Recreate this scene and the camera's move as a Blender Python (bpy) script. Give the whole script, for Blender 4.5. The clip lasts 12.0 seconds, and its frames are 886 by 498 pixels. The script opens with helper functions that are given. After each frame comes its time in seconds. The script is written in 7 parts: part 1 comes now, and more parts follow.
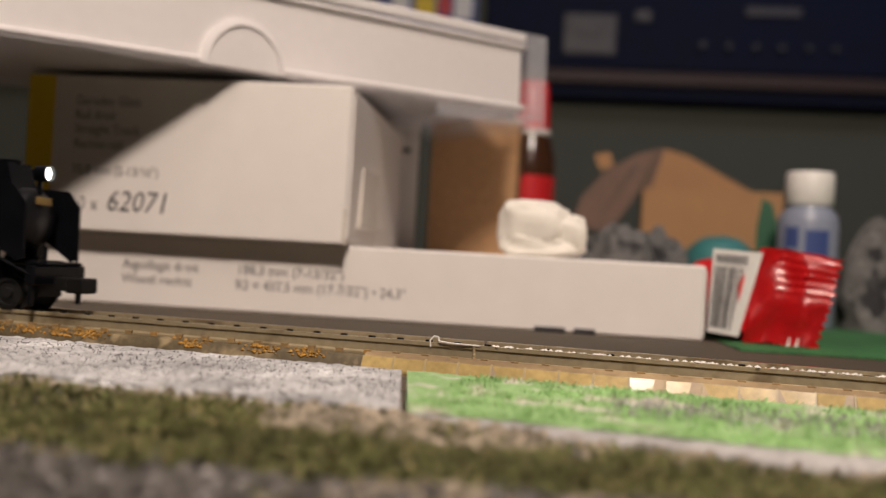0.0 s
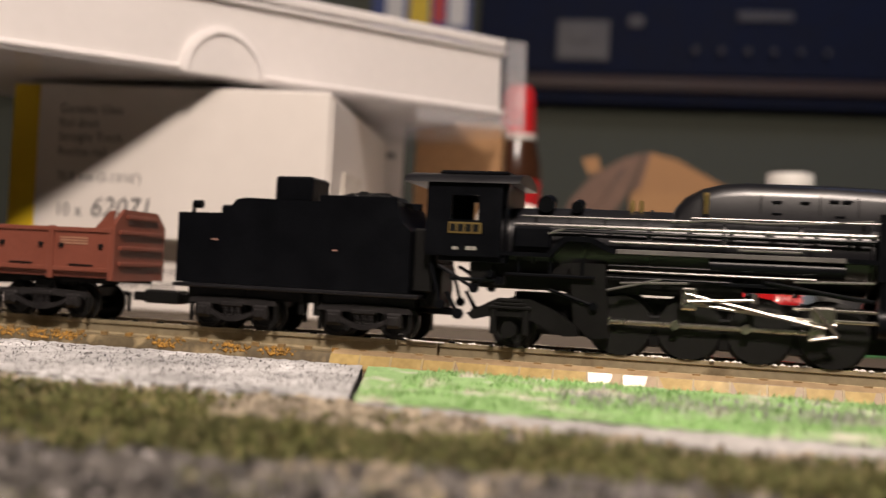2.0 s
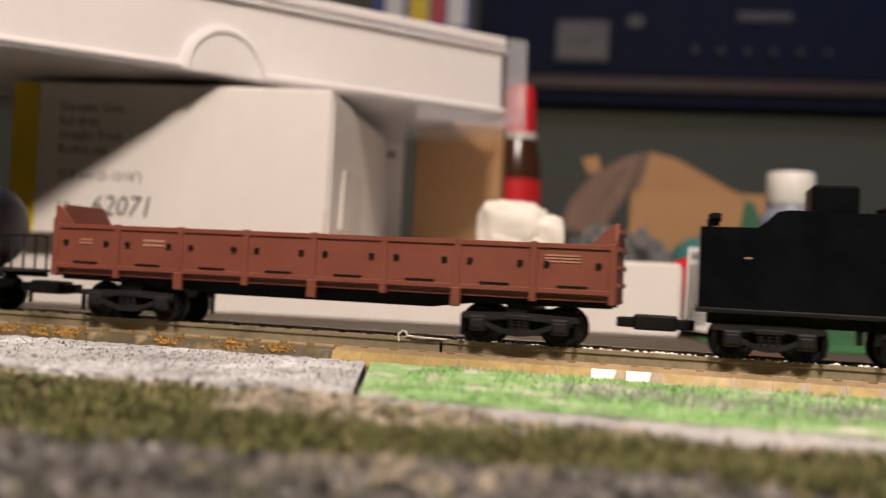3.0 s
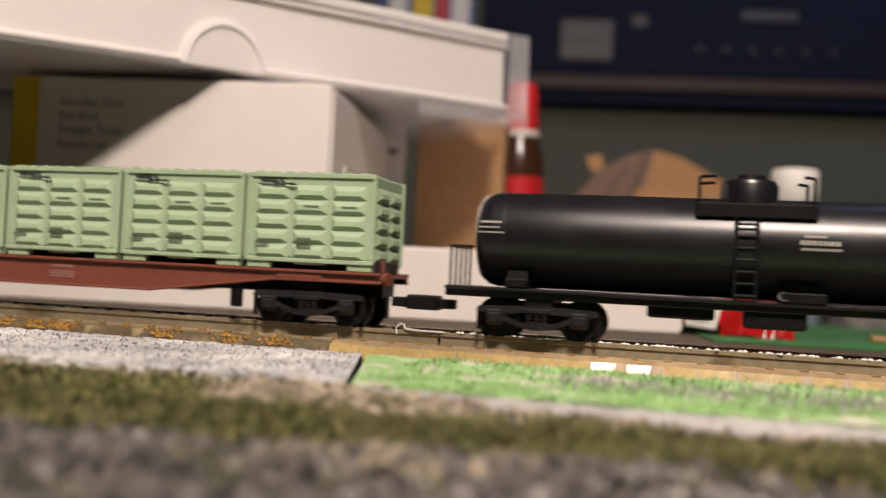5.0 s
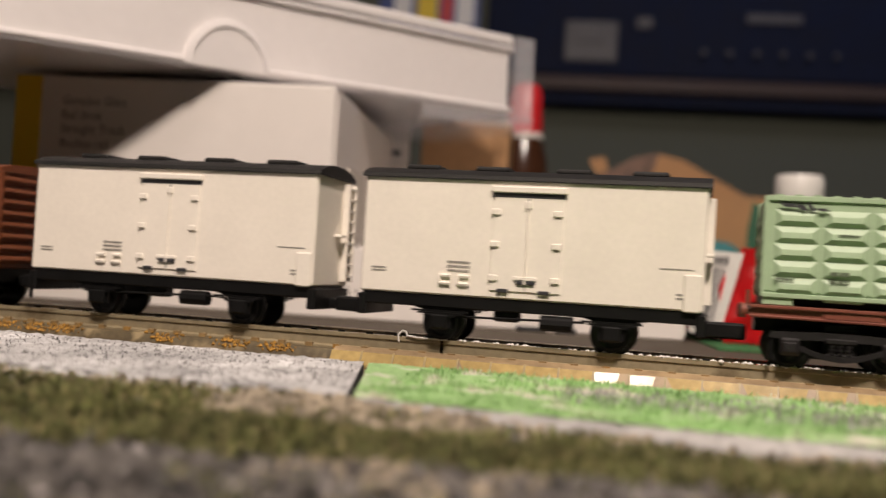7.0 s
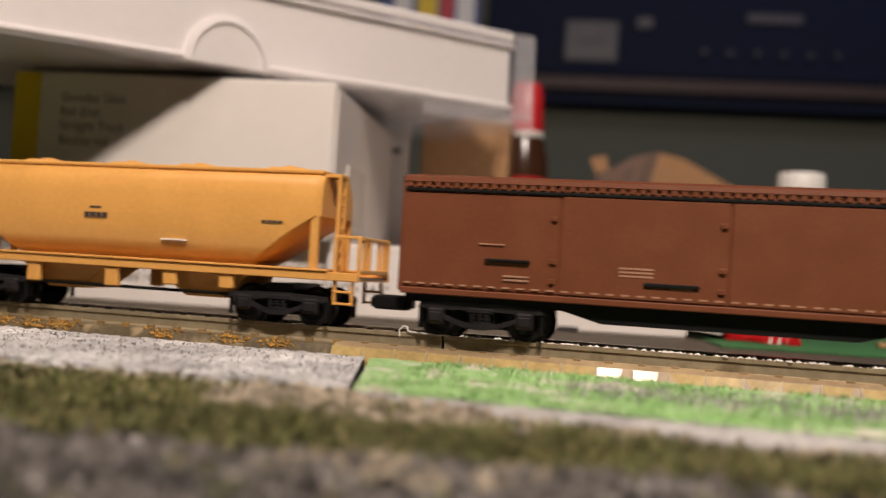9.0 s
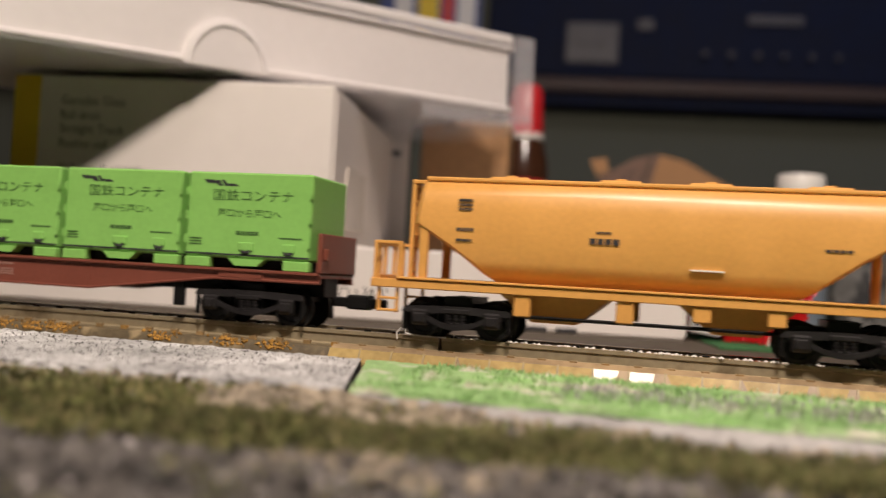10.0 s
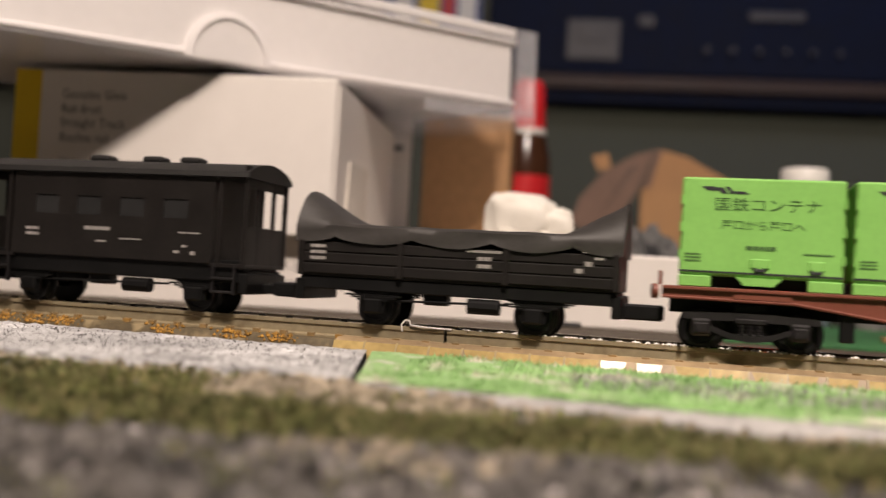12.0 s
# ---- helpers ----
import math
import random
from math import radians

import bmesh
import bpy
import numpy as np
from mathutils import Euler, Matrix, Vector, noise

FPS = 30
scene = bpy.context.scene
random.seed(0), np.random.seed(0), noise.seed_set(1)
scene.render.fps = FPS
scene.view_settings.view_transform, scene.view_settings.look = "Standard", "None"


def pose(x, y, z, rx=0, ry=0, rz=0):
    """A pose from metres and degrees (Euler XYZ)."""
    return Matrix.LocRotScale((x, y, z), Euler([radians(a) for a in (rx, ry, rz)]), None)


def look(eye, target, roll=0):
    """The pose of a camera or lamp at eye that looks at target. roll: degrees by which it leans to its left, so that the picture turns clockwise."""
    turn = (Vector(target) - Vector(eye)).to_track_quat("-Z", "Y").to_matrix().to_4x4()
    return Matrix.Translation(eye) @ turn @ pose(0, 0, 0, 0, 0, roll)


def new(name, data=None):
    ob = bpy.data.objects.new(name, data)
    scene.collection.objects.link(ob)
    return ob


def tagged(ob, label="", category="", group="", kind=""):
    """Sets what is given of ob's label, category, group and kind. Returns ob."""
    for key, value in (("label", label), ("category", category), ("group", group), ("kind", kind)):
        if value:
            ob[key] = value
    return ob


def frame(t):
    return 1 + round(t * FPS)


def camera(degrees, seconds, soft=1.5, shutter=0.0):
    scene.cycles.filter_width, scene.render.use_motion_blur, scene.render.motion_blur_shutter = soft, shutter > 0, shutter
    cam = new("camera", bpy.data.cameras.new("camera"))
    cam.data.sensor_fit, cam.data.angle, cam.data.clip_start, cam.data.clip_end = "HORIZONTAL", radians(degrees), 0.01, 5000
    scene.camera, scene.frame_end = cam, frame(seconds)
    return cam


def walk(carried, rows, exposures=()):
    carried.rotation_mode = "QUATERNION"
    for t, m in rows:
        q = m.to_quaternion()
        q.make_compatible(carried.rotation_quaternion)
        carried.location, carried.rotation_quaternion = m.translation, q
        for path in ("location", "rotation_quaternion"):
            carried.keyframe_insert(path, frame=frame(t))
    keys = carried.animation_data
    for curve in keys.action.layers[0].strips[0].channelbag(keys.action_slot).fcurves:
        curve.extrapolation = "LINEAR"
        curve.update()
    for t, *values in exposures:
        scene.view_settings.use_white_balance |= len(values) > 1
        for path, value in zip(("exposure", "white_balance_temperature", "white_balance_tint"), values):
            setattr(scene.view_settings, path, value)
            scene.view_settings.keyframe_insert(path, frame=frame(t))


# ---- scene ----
# Everything below is worked out in millimetres of a table-top railway and scaled to metres in part() and thing().
MM = 0.001

# ---- camera ----
cam = camera(49.0, 12.0, soft=1.3, shutter=0.22)
cam.data.dof.use_dof = True
cam.data.dof.focus_distance = 0.150
cam.data.dof.aperture_fstop = 17.5
PATH = [
    (0.0, 15.96, -155.91, 19.93, 14.288, 0.800, 3.302),
    (0.5, 16.31, -154.35, 18.40, 14.493, 0.766, 3.025),
    (1.0, 19.36, -155.26, 17.82, 14.660, 0.911, 2.911),
    (1.5, 21.25, -157.01, 18.91, 14.490, 1.006, 2.888),
    (2.0, 22.96, -158.45, 19.00, 14.414, 1.211, 2.838),
    (2.5, 22.14, -158.40, 18.75, 14.328, 1.302, 2.817),
    (4.5, 23.14, -156.46, 16.64, 14.574, 1.220, 2.771),
    (5.0, 22.92, -156.24, 16.79, 14.626, 1.353, 2.876),
    (5.5, 21.86, -156.23, 17.31, 14.566, 1.400, 3.089),
    (6.0, 21.36, -155.69, 18.18, 14.597, 1.301, 3.233),
    (6.5, 21.65, -155.37, 17.64, 14.643, 1.313, 3.366),
    (7.0, 22.32, -155.22, 18.14, 14.727, 1.265, 3.487),
    (7.5, 22.78, -155.30, 17.67, 14.758, 1.302, 3.527),
    (9.5, 21.71, -153.86, 17.14, 14.746, 1.357, 3.448),
    (10.0, 22.73, -154.26, 17.24, 14.859, 1.441, 3.389),
    (10.5, 22.40, -154.41, 17.09, 14.837, 1.443, 3.404),
    (11.0, 22.56, -154.35, 17.23, 14.854, 1.438, 3.391),
    (11.5, 22.33, -153.79, 16.43, 14.920, 1.471, 3.319),
    (12.0, 21.75, -153.19, 16.08, 14.878, 1.348, 3.260),
]
walk(cam, [(t, pose(x * MM, y * MM, z * MM) @ pose(0, 0, 0, 0, 0, yaw) @ pose(0, 0, 0, 90 + pitch) @ pose(0, 0, 0, 0, 0, roll))
           for t, x, y, z, yaw, pitch, roll in PATH],
     exposures=[(0.0, -0.27), (0.6, -0.22), (1.4, 0.0), (5.5, 0.0), (7.0, -0.18), (9.5, -0.18), (11.0, -0.1), (12.0, 0.0)])

# ---- light ----
world = bpy.data.worlds.new("room_dark")
scene.world = world
world.use_nodes = True
world.node_tree.nodes["Background"].inputs[0].default_value = (0.55, 0.65, 1.0, 1)
world.node_tree.nodes["Background"].inputs[1].default_value = 0.05


def area_lamp(name, eye, target, size, watts, colour):
    data = bpy.data.lights.new(name, "AREA")
    data.shape, data.size, data.energy, data.color = "DISK", size, watts, colour
    ob = new(name, data)
    ob.matrix_world = look(eye, target)
    return ob


area_lamp("desk_lamp_light", (0.095, -0.36, 0.49), (0.0, 0.0, 0.02), 0.07, 5.35, (1.0, 0.83, 0.72))
# Broad unseen fill from overhead, added to lift the shadows.
area_lamp("overhead_fill_light", (0.1, -0.7, 1.66), (0.0, -0.1, 0.0), 0.7, 9.5, (1.0, 0.85, 0.78))
# Unseen blue lamp added above the shelf for bluish light on devices and rims.
area_lamp("blue_fill_light", (0.32, 0.45, 0.78), (0.15, 0.9, 0.36), 0.4, 1.0, (0.42, 0.55, 1.0))


# ---- materials ----
def mat(name, colour, rough=0.5, metal=0.0, var=0.12, grain=1.2, bump=0.05, stain=None, stain_size=14.0, stain_at=0.58, coat=0.0, island=0.0, spec=0.5, placed=False):
    m = bpy.data.materials.new(name)
    m.use_nodes = True
    nt = m.node_tree
    b = nt.nodes["Principled BSDF"]
    b.inputs["Roughness"].default_value, b.inputs["Metallic"].default_value = rough, metal
    b.inputs["Coat Weight"].default_value, b.inputs["Specular IOR Level"].default_value = coat, spec
    here = nt.nodes.new("ShaderNodeNewGeometry").outputs["Position"] if placed else nt.nodes.new("ShaderNodeTexCoord").outputs["Object"]

    def noise_at(size, detail):
        n = nt.nodes.new("ShaderNodeTexNoise")
        n.inputs["Scale"].default_value, n.inputs["Detail"].default_value = 1000.0 / size, detail
        nt.links.new(here, n.inputs["Vector"])
        return n

    def mixed(kind, fac, a, c):
        x = nt.nodes.new("ShaderNodeMix")
        x.data_type, x.blend_type = "RGBA", kind
        for sock, v in ((x.inputs[0], fac), (x.inputs[6], a), (x.inputs[7], c)):
            if isinstance(v, bpy.types.NodeSocket):
                nt.links.new(v, sock)
            else:
                sock.default_value = v if isinstance(v, float) else (*v, 1)
        return x.outputs[2]

    fine, broad = noise_at(grain, 4), noise_at(grain * 11, 3)
    dark = tuple(max(0.0, c * (1 - 2.2 * var)) for c in colour)
    light = tuple(min(1.0, c * (1 + 1.6 * var)) for c in colour)
    col = mixed("MIX", fine.outputs["Fac"], dark, light)
    ramp = nt.nodes.new("ShaderNodeMapRange")
    ramp.inputs[1].default_value, ramp.inputs[2].default_value = 0.3, 0.7
    ramp.inputs[3].default_value, ramp.inputs[4].default_value = 1 - var, 1 + 0.6 * var
    nt.links.new(broad.outputs["Fac"], ramp.inputs[0])
    wash = nt.nodes.new("ShaderNodeCombineColor")
    for i in range(3):
        nt.links.new(ramp.outputs[0], wash.inputs[i])
    col = mixed("MULTIPLY", 1.0, col, wash.outputs[0])
    if stain:
        s = noise_at(stain_size, 5)
        r = nt.nodes.new("ShaderNodeMapRange")
        r.inputs[1].default_value, r.inputs[2].default_value = stain_at, stain_at + 0.1
        nt.links.new(s.outputs["Fac"], r.inputs[0])
        col = mixed("MIX", r.outputs[0], col, stain)
    if island:
        g = nt.nodes.new("ShaderNodeNewGeometry")
        r = nt.nodes.new("ShaderNodeMapRange")
        r.inputs[3].default_value, r.inputs[4].default_value = 1 - island, 1 + island
        nt.links.new(g.outputs["Random Per Island"], r.inputs[0])
        w = nt.nodes.new("ShaderNodeCombineColor")
        for i in range(3):
            nt.links.new(r.outputs[0], w.inputs[i])
        col = mixed("MULTIPLY", 1.0, col, w.outputs[0])
    nt.links.new(col, b.inputs["Base Color"])
    rr = nt.nodes.new("ShaderNodeMapRange")
    rr.inputs[3].default_value, rr.inputs[4].default_value = max(0.02, rough - 0.1), min(1.0, rough + 0.1)
    nt.links.new(broad.outputs["Fac"], rr.inputs[0])
    nt.links.new(rr.outputs[0], b.inputs["Roughness"])
    if bump:
        bp = nt.nodes.new("ShaderNodeBump")
        bp.inputs["Strength"].default_value, bp.inputs["Distance"].default_value = 0.6, bump * MM
        nt.links.new(fine.outputs["Fac"], bp.inputs["Height"])
        nt.links.new(bp.outputs["Normal"], b.inputs["Normal"])
    return m


CARD = mat("white_card", (0.76, 0.72, 0.68), 0.42, var=0.02, grain=0.6, bump=0.015)
CARD_EDGE = mat("card_edge", (0.62, 0.57, 0.5), 0.8, var=0.1)
INK = mat("black_ink", (0.035, 0.035, 0.04), 0.5, var=0.1, bump=0)
YELLOW_INK = mat("yellow_print", (0.78, 0.55, 0.02), 0.45, var=0.03, bump=0)
CASE_WHITE = mat("white_case_board", (0.74, 0.71, 0.7), 0.4, var=0.02, grain=3, bump=0.01)
PIPE = mat("satin_grey_pipe", (0.2, 0.19, 0.185), 0.35, 0.4, var=0.15, grain=0.8)
LOCO = mat("locomotive_black", (0.0035, 0.004, 0.0055), 0.34, var=0.25, grain=0.5, bump=0.02, spec=0.14)
SHELL = mat("satin_black", (0.009, 0.009, 0.011), 0.33, var=0.2, grain=0.8, bump=0.01)
UNDER = mat("underframe_black", (0.005, 0.005, 0.005), 0.5, var=0.3, grain=0.5, bump=0.03, spec=0.25)
BOGIE = mat("bogie_plastic", (0.018, 0.0165, 0.017), 0.4, var=0.3, grain=0.5, bump=0.03, spec=0.35)
STEEL = mat("nickel_rods", (0.58, 0.55, 0.5), 0.28, 1.0, var=0.1, grain=0.8)
WHEEL = mat("blackened_wheel", (0.008, 0.008, 0.008), 0.4, 0.1, var=0.2)
RAIL = mat("nickel_silver_rail", (0.44, 0.37, 0.24), 0.42, 0.5, var=0.14, grain=1.5, bump=0.03, stain=(0.22, 0.17, 0.1), stain_size=9, stain_at=0.58)
SLEEPER = mat("brown_sleeper", (0.3, 0.2, 0.09), 0.3, var=0.25, grain=0.9, bump=0.05, stain=(0.42, 0.22, 0.04), stain_size=7, stain_at=0.6, placed=True)
HEAD = mat("polished_rail_head", (0.8, 0.7, 0.5), 0.2, 1.0, var=0.1, grain=0.8, bump=0.02)
SHOULDER = mat("golden_brown_shoulder", (0.46, 0.34, 0.14), 0.2, var=0.2, grain=1.5, bump=0.003, spec=0.2, placed=True)
# Darker, mottled copy for the left stretch; the weaker light is in its colour.
SHOULDER_DARK = mat("dimmed_shoulder", (0.13, 0.1, 0.055), 0.5, var=0.3, grain=1.2, bump=0.08, stain=(0.32, 0.25, 0.14), stain_size=6, stain_at=0.56, placed=True)
RIB = mat("pale_olive_rib", (0.36, 0.28, 0.13), 0.5, var=0.15)
SHOULDER_TAN = mat("tan_shoulder", (0.3, 0.215, 0.12), 0.5, var=0.2, grain=1.5, bump=0.05, stain=(0.4, 0.29, 0.16), stain_size=8, stain_at=0.55, placed=True)
ORANGE_FLOCK = mat("orange_flock", (0.36, 0.19, 0.03), 0.8, var=0.25, grain=0.6, bump=0.1, island=0.5)
BED = mat("track_bed", (0.1, 0.075, 0.05), 0.8, var=0.35, grain=0.7, bump=0.15, stain=(0.34, 0.19, 0.05), stain_size=6, stain_at=0.6)
GOLD = mat("gold_plate", (0.42, 0.3, 0.11), 0.35, 0.8, var=0.1)
GREEN_INK = mat("dark_green_ink", (0.05, 0.12, 0.03), 0.5, var=0.15, bump=0)
SOFT_INK = mat("soft_grey_ink", (0.24, 0.225, 0.2), 0.5, var=0.15, bump=0)
OLIVE_INK = mat("olive_grey_ink", (0.1, 0.13, 0.08), 0.5, var=0.15, bump=0)
RUST_INK = mat("faded_brown_white_ink", (0.45, 0.25, 0.16), 0.6, var=0.15, bump=0)
GREY_INK = mat("dull_white_ink", (0.34, 0.32, 0.3), 0.6, var=0.15, bump=0)
FADED_INK = mat("faded_marking_ink", (0.36, 0.2, 0.16), 0.6, var=0.15, bump=0)
WHITE_INK = mat("white_ink", (0.72, 0.7, 0.66), 0.6, var=0.05, bump=0)
RED_OXIDE = mat("red_oxide_brown", (0.2, 0.058, 0.036), 0.48, var=0.08, grain=0.6, bump=0.015)
BROWN = mat("boxcar_brown", (0.165, 0.05, 0.02), 0.5, var=0.08, grain=0.6, bump=0.015, spec=0.35)
PALE_GREEN = mat("pale_green_plastic", (0.36, 0.48, 0.31), 0.5, var=0.05, grain=0.8, bump=0.012)
LIME = mat("lime_green_plastic", (0.24, 0.53, 0.12), 0.5, var=0.05, grain=0.8, bump=0.012)
CREAM = mat("cream_white_plastic", (0.83, 0.78, 0.69), 0.5, var=0.03, grain=0.8, bump=0.012)
ROOF_BLACK = mat("matt_black_roof", (0.014, 0.013, 0.012), 0.6, var=0.25, grain=0.7, bump=0.03)
ORANGE = mat("ochre_yellow_plastic", (0.72, 0.37, 0.095), 0.4, var=0.06, grain=0.8, bump=0.012)
TARP = mat("grey_tarpaulin", (0.045, 0.041, 0.038), 0.5, var=0.15, grain=0.8, bump=0.06)
CABOOSE = mat("black_brown_wagon", (0.012, 0.01, 0.009), 0.5, var=0.2, grain=0.6, bump=0.02, spec=0.3)
WINDOW = mat("smoked_window", (0.028, 0.028, 0.028), 0.2, var=0.1, bump=0)
RED_FOIL = mat("red_foil", (0.72, 0.012, 0.016), 0.33, var=0.06, grain=3, bump=0.12, coat=0.5)
PLASTER = mat("white_plaster", (0.8, 0.76, 0.68), 0.75, var=0.04, grain=0.8, bump=0.08)
KRAFT = mat("kraft_board", (0.42, 0.23, 0.105), 0.75, var=0.06, grain=1.5, bump=0.03)
# Darker copy of the kraft board, with the flaps' shade in the colour.
KRAFT_DARK = mat("shaded_kraft_board", (0.2, 0.125, 0.095), 0.8, var=0.15, grain=2, bump=0.05)
WOOD = mat("bare_wood", (0.46, 0.26, 0.12), 0.6, var=0.14, grain=3, bump=0.05)
ROCK = mat("speckled_rock", (0.15, 0.145, 0.14), 0.85, var=0.4, grain=3.0, bump=0.8, stain=(0.02, 0.02, 0.022), stain_size=7, stain_at=0.5)
MAT_GREEN = mat("green_scenery_mat", (0.035, 0.15, 0.045), 0.9, var=0.35, grain=1.2, bump=0.3)
BOARD_GREY = mat("grey_ballast_board", (0.66, 0.635, 0.62), 0.9, var=0.38, grain=1.1, bump=0.4, stain=(0.1, 0.09, 0.085), stain_size=1.5, stain_at=0.6)
BOARD_PAPER = mat("pale_board_edge", (0.43, 0.42, 0.41), 0.9, var=0.2, grain=0.9, bump=0.3, stain=(0.3, 0.27, 0.24), stain_size=3, stain_at=0.6)
BOARD_END = mat("dark_board_end", (0.1, 0.09, 0.085), 0.9, var=0.3, bump=0.2)
BOARD_GREEN = mat("green_flock", (0.33, 0.54, 0.22), 0.95, var=0.2, grain=1.0, bump=0.5, stain=(0.62, 0.6, 0.5), stain_size=7, stain_at=0.545)
TABLE = mat("dark_brown_table", (0.075, 0.058, 0.038), 0.8, var=0.15, grain=2.0, bump=0.1)
SOIL = mat("dark_soil", (0.05, 0.052, 0.03), 0.95, var=0.4, grain=1.0, bump=0.5)
PEBBLE = mat("grey_pebbles", (0.085, 0.077, 0.07), 0.6, var=0.25, grain=0.8, bump=0.15, island=0.9)
PALE_PEBBLE = mat("pale_pebbles", (0.42, 0.39, 0.37), 0.7, var=0.2, grain=0.8, bump=0.15, island=0.5)
TAN_PEBBLE = mat("tan_pebbles", (0.29, 0.245, 0.18), 0.85, var=0.2, grain=0.8, bump=0.15, island=0.5)
TURF = mat("olive_turf", (0.15, 0.16, 0.055), 0.95, var=0.3, grain=0.8, bump=0.2, island=0.7)
DRY_TURF = mat("dry_turf", (0.32, 0.27, 0.13), 0.95, var=0.3, grain=0.8, bump=0.2, island=0.6)
WALL = mat("olive_wall_paint", (0.095, 0.103, 0.08), 0.8, var=0.06, grain=4, bump=0.1)
CEIL = mat("ceiling_paint", (0.7, 0.68, 0.62), 0.9, var=0.04, grain=5)
SHELF_WOOD = mat("dark_shelf_wood", (0.05, 0.026, 0.02), 0.6, var=0.2, grain=4)
# Black plastic; the bluish glow on it is put into the base colour.
DARK = mat("blue_glow_black_plastic", (0.006, 0.01, 0.03), 0.75, var=0.2, grain=3, spec=0.2)
SILVER = mat("grey_device_panel", (0.055, 0.053, 0.06), 0.5, var=0.1)
TAN = mat("tan_plastic", (0.2, 0.13, 0.08), 0.6, var=0.1)
BLUE_LABEL = mat("blue_label", (0.05, 0.08, 0.24), 0.45, var=0.1)
HAZE_BODY = mat("milky_plastic_bottle", (0.25, 0.28, 0.36), 0.35, var=0.06)
CAP_WHITE = mat("white_cap", (0.78, 0.76, 0.72), 0.45, var=0.03)
RED_PLASTIC = mat("red_plastic_cap", (0.55, 0.02, 0.025), 0.35, var=0.06)
BROWN_GLASS = mat("brown_bottle", (0.05, 0.02, 0.01), 0.2, var=0.1)
TEAL = mat("teal_plastic", (0.05, 0.2, 0.2), 0.5, var=0.1)
DARK_GREEN = mat("dark_green_plastic", (0.02, 0.1, 0.05), 0.5, var=0.1)


def clear_plastic():
    m = bpy.data.materials.new("clear_plastic")
    m.use_nodes = True
    nt = m.node_tree
    b = nt.nodes["Principled BSDF"]
    b.inputs["Roughness"].default_value, b.inputs["Base Color"].default_value = 0.12, (0.75, 0.76, 0.8, 1)
    tr, mx = nt.nodes.new("ShaderNodeBsdfTransparent"), nt.nodes.new("ShaderNodeMixShader")
    mx.inputs[0].default_value = 0.16
    nt.links.new(tr.outputs[0], mx.inputs[1])
    nt.links.new(b.outputs[0], mx.inputs[2])
    nt.links.new(mx.outputs[0], nt.nodes["Material Output"].inputs[0])
    return m


def glow(name, colour, strength):
    m = bpy.data.materials.new(name)
    m.use_nodes = True
    b = m.node_tree.nodes["Principled BSDF"]
    b.inputs["Emission Color"].default_value, b.inputs["Emission Strength"].default_value = (*colour, 1), strength
    return m


CLEAR = clear_plastic()
HEADLIGHT = glow("headlight_lens", (1.0, 0.95, 0.85), 14.0)


# ---- mesh helpers (millimetres) ----
def add(bm, verts, faces):
    vs = [bm.verts.new(v) for v in verts]
    for f in faces:
        bm.faces.new([vs[i] for i in f])
    return vs


def box(bm, x0, y0, z0, x1, y1, z1, b=0.0):
    """A box; b: chamfer of its edges."""
    q = bmesh.new() if b else bm
    add(q, [(x, y, z) for x in (x0, x1) for y in (y0, y1) for z in (z0, z1)],
        [(0, 1, 3, 2), (4, 6, 7, 5), (0, 4, 5, 1), (2, 3, 7, 6), (0, 2, 6, 4), (1, 5, 7, 3)])
    if b:
        bmesh.ops.bevel(q, geom=q.edges[:], offset=b, segments=1, affect="EDGES")
        merge(bm, q)


def merge(bm, q, m=None):
    if m is not None:
        q.transform(m)
    me = bpy.data.meshes.new("tmp")
    q.to_mesh(me)
    q.free()
    bm.from_mesh(me)
    bpy.data.meshes.remove(me)


def prism(bm, outline, a, c, axis="y"):
    """An outline of 2D points pushed from a to c along an axis: y takes (x, z), x takes (y, z), z takes (x, y)."""
    def at(p, v):
        return {"y": (p[0], v, p[1]), "x": (v, p[0], p[1]), "z": (p[0], p[1], v)}[axis]
    n = len(outline)
    add(bm, [at(p, a) for p in outline] + [at(p, c) for p in outline],
        [tuple(range(n)), tuple(range(2 * n - 1, n - 1, -1))] + [(i, i + n, (i + 1) % n + n, (i + 1) % n) for i in range(n)])


def rod(bm, p, q, r, n=8, r2=None, cap=True):
    """A round bar from p to q."""
    p, q = Vector(p), Vector(q)
    d = (q - p).normalized()
    u = d.orthogonal().normalized()
    v = d.cross(u)
    r2 = r if r2 is None else r2
    ring = [(math.cos(2 * math.pi * i / n), math.sin(2 * math.pi * i / n)) for i in range(n)]
    vs = [p + (u * c + v * s) * r for c, s in ring] + [q + (u * c + v * s) * r2 for c, s in ring]
    fs = [(i, (i + 1) % n, (i + 1) % n + n, i + n) for i in range(n)]
    if cap:
        fs += [tuple(range(n - 1, -1, -1)), tuple(range(n, 2 * n))]
    add(bm, vs, fs)


def lathe(bm, profile, axis="z", n=24, at=(0, 0, 0)):
    """A turned body from (radius, height) pairs about an axis through at."""
    rings = []
    for r, h in profile:
        ring = []
        for i in range(n):
            a = 2 * math.pi * i / n
            c, s = r * math.cos(a), r * math.sin(a)
            p = {"z": (c, s, h), "x": (h, c, s), "y": (c, h, s)}[axis]
            ring.append(bm.verts.new((p[0] + at[0], p[1] + at[1], p[2] + at[2])))
        rings.append(ring)
    for a, c in zip(rings, rings[1:]):
        for i in range(n):
            bm.faces.new((a[i], a[(i + 1) % n], c[(i + 1) % n], c[i]))
    for ring in (rings[0], rings[-1]):
        bm.faces.new(ring)


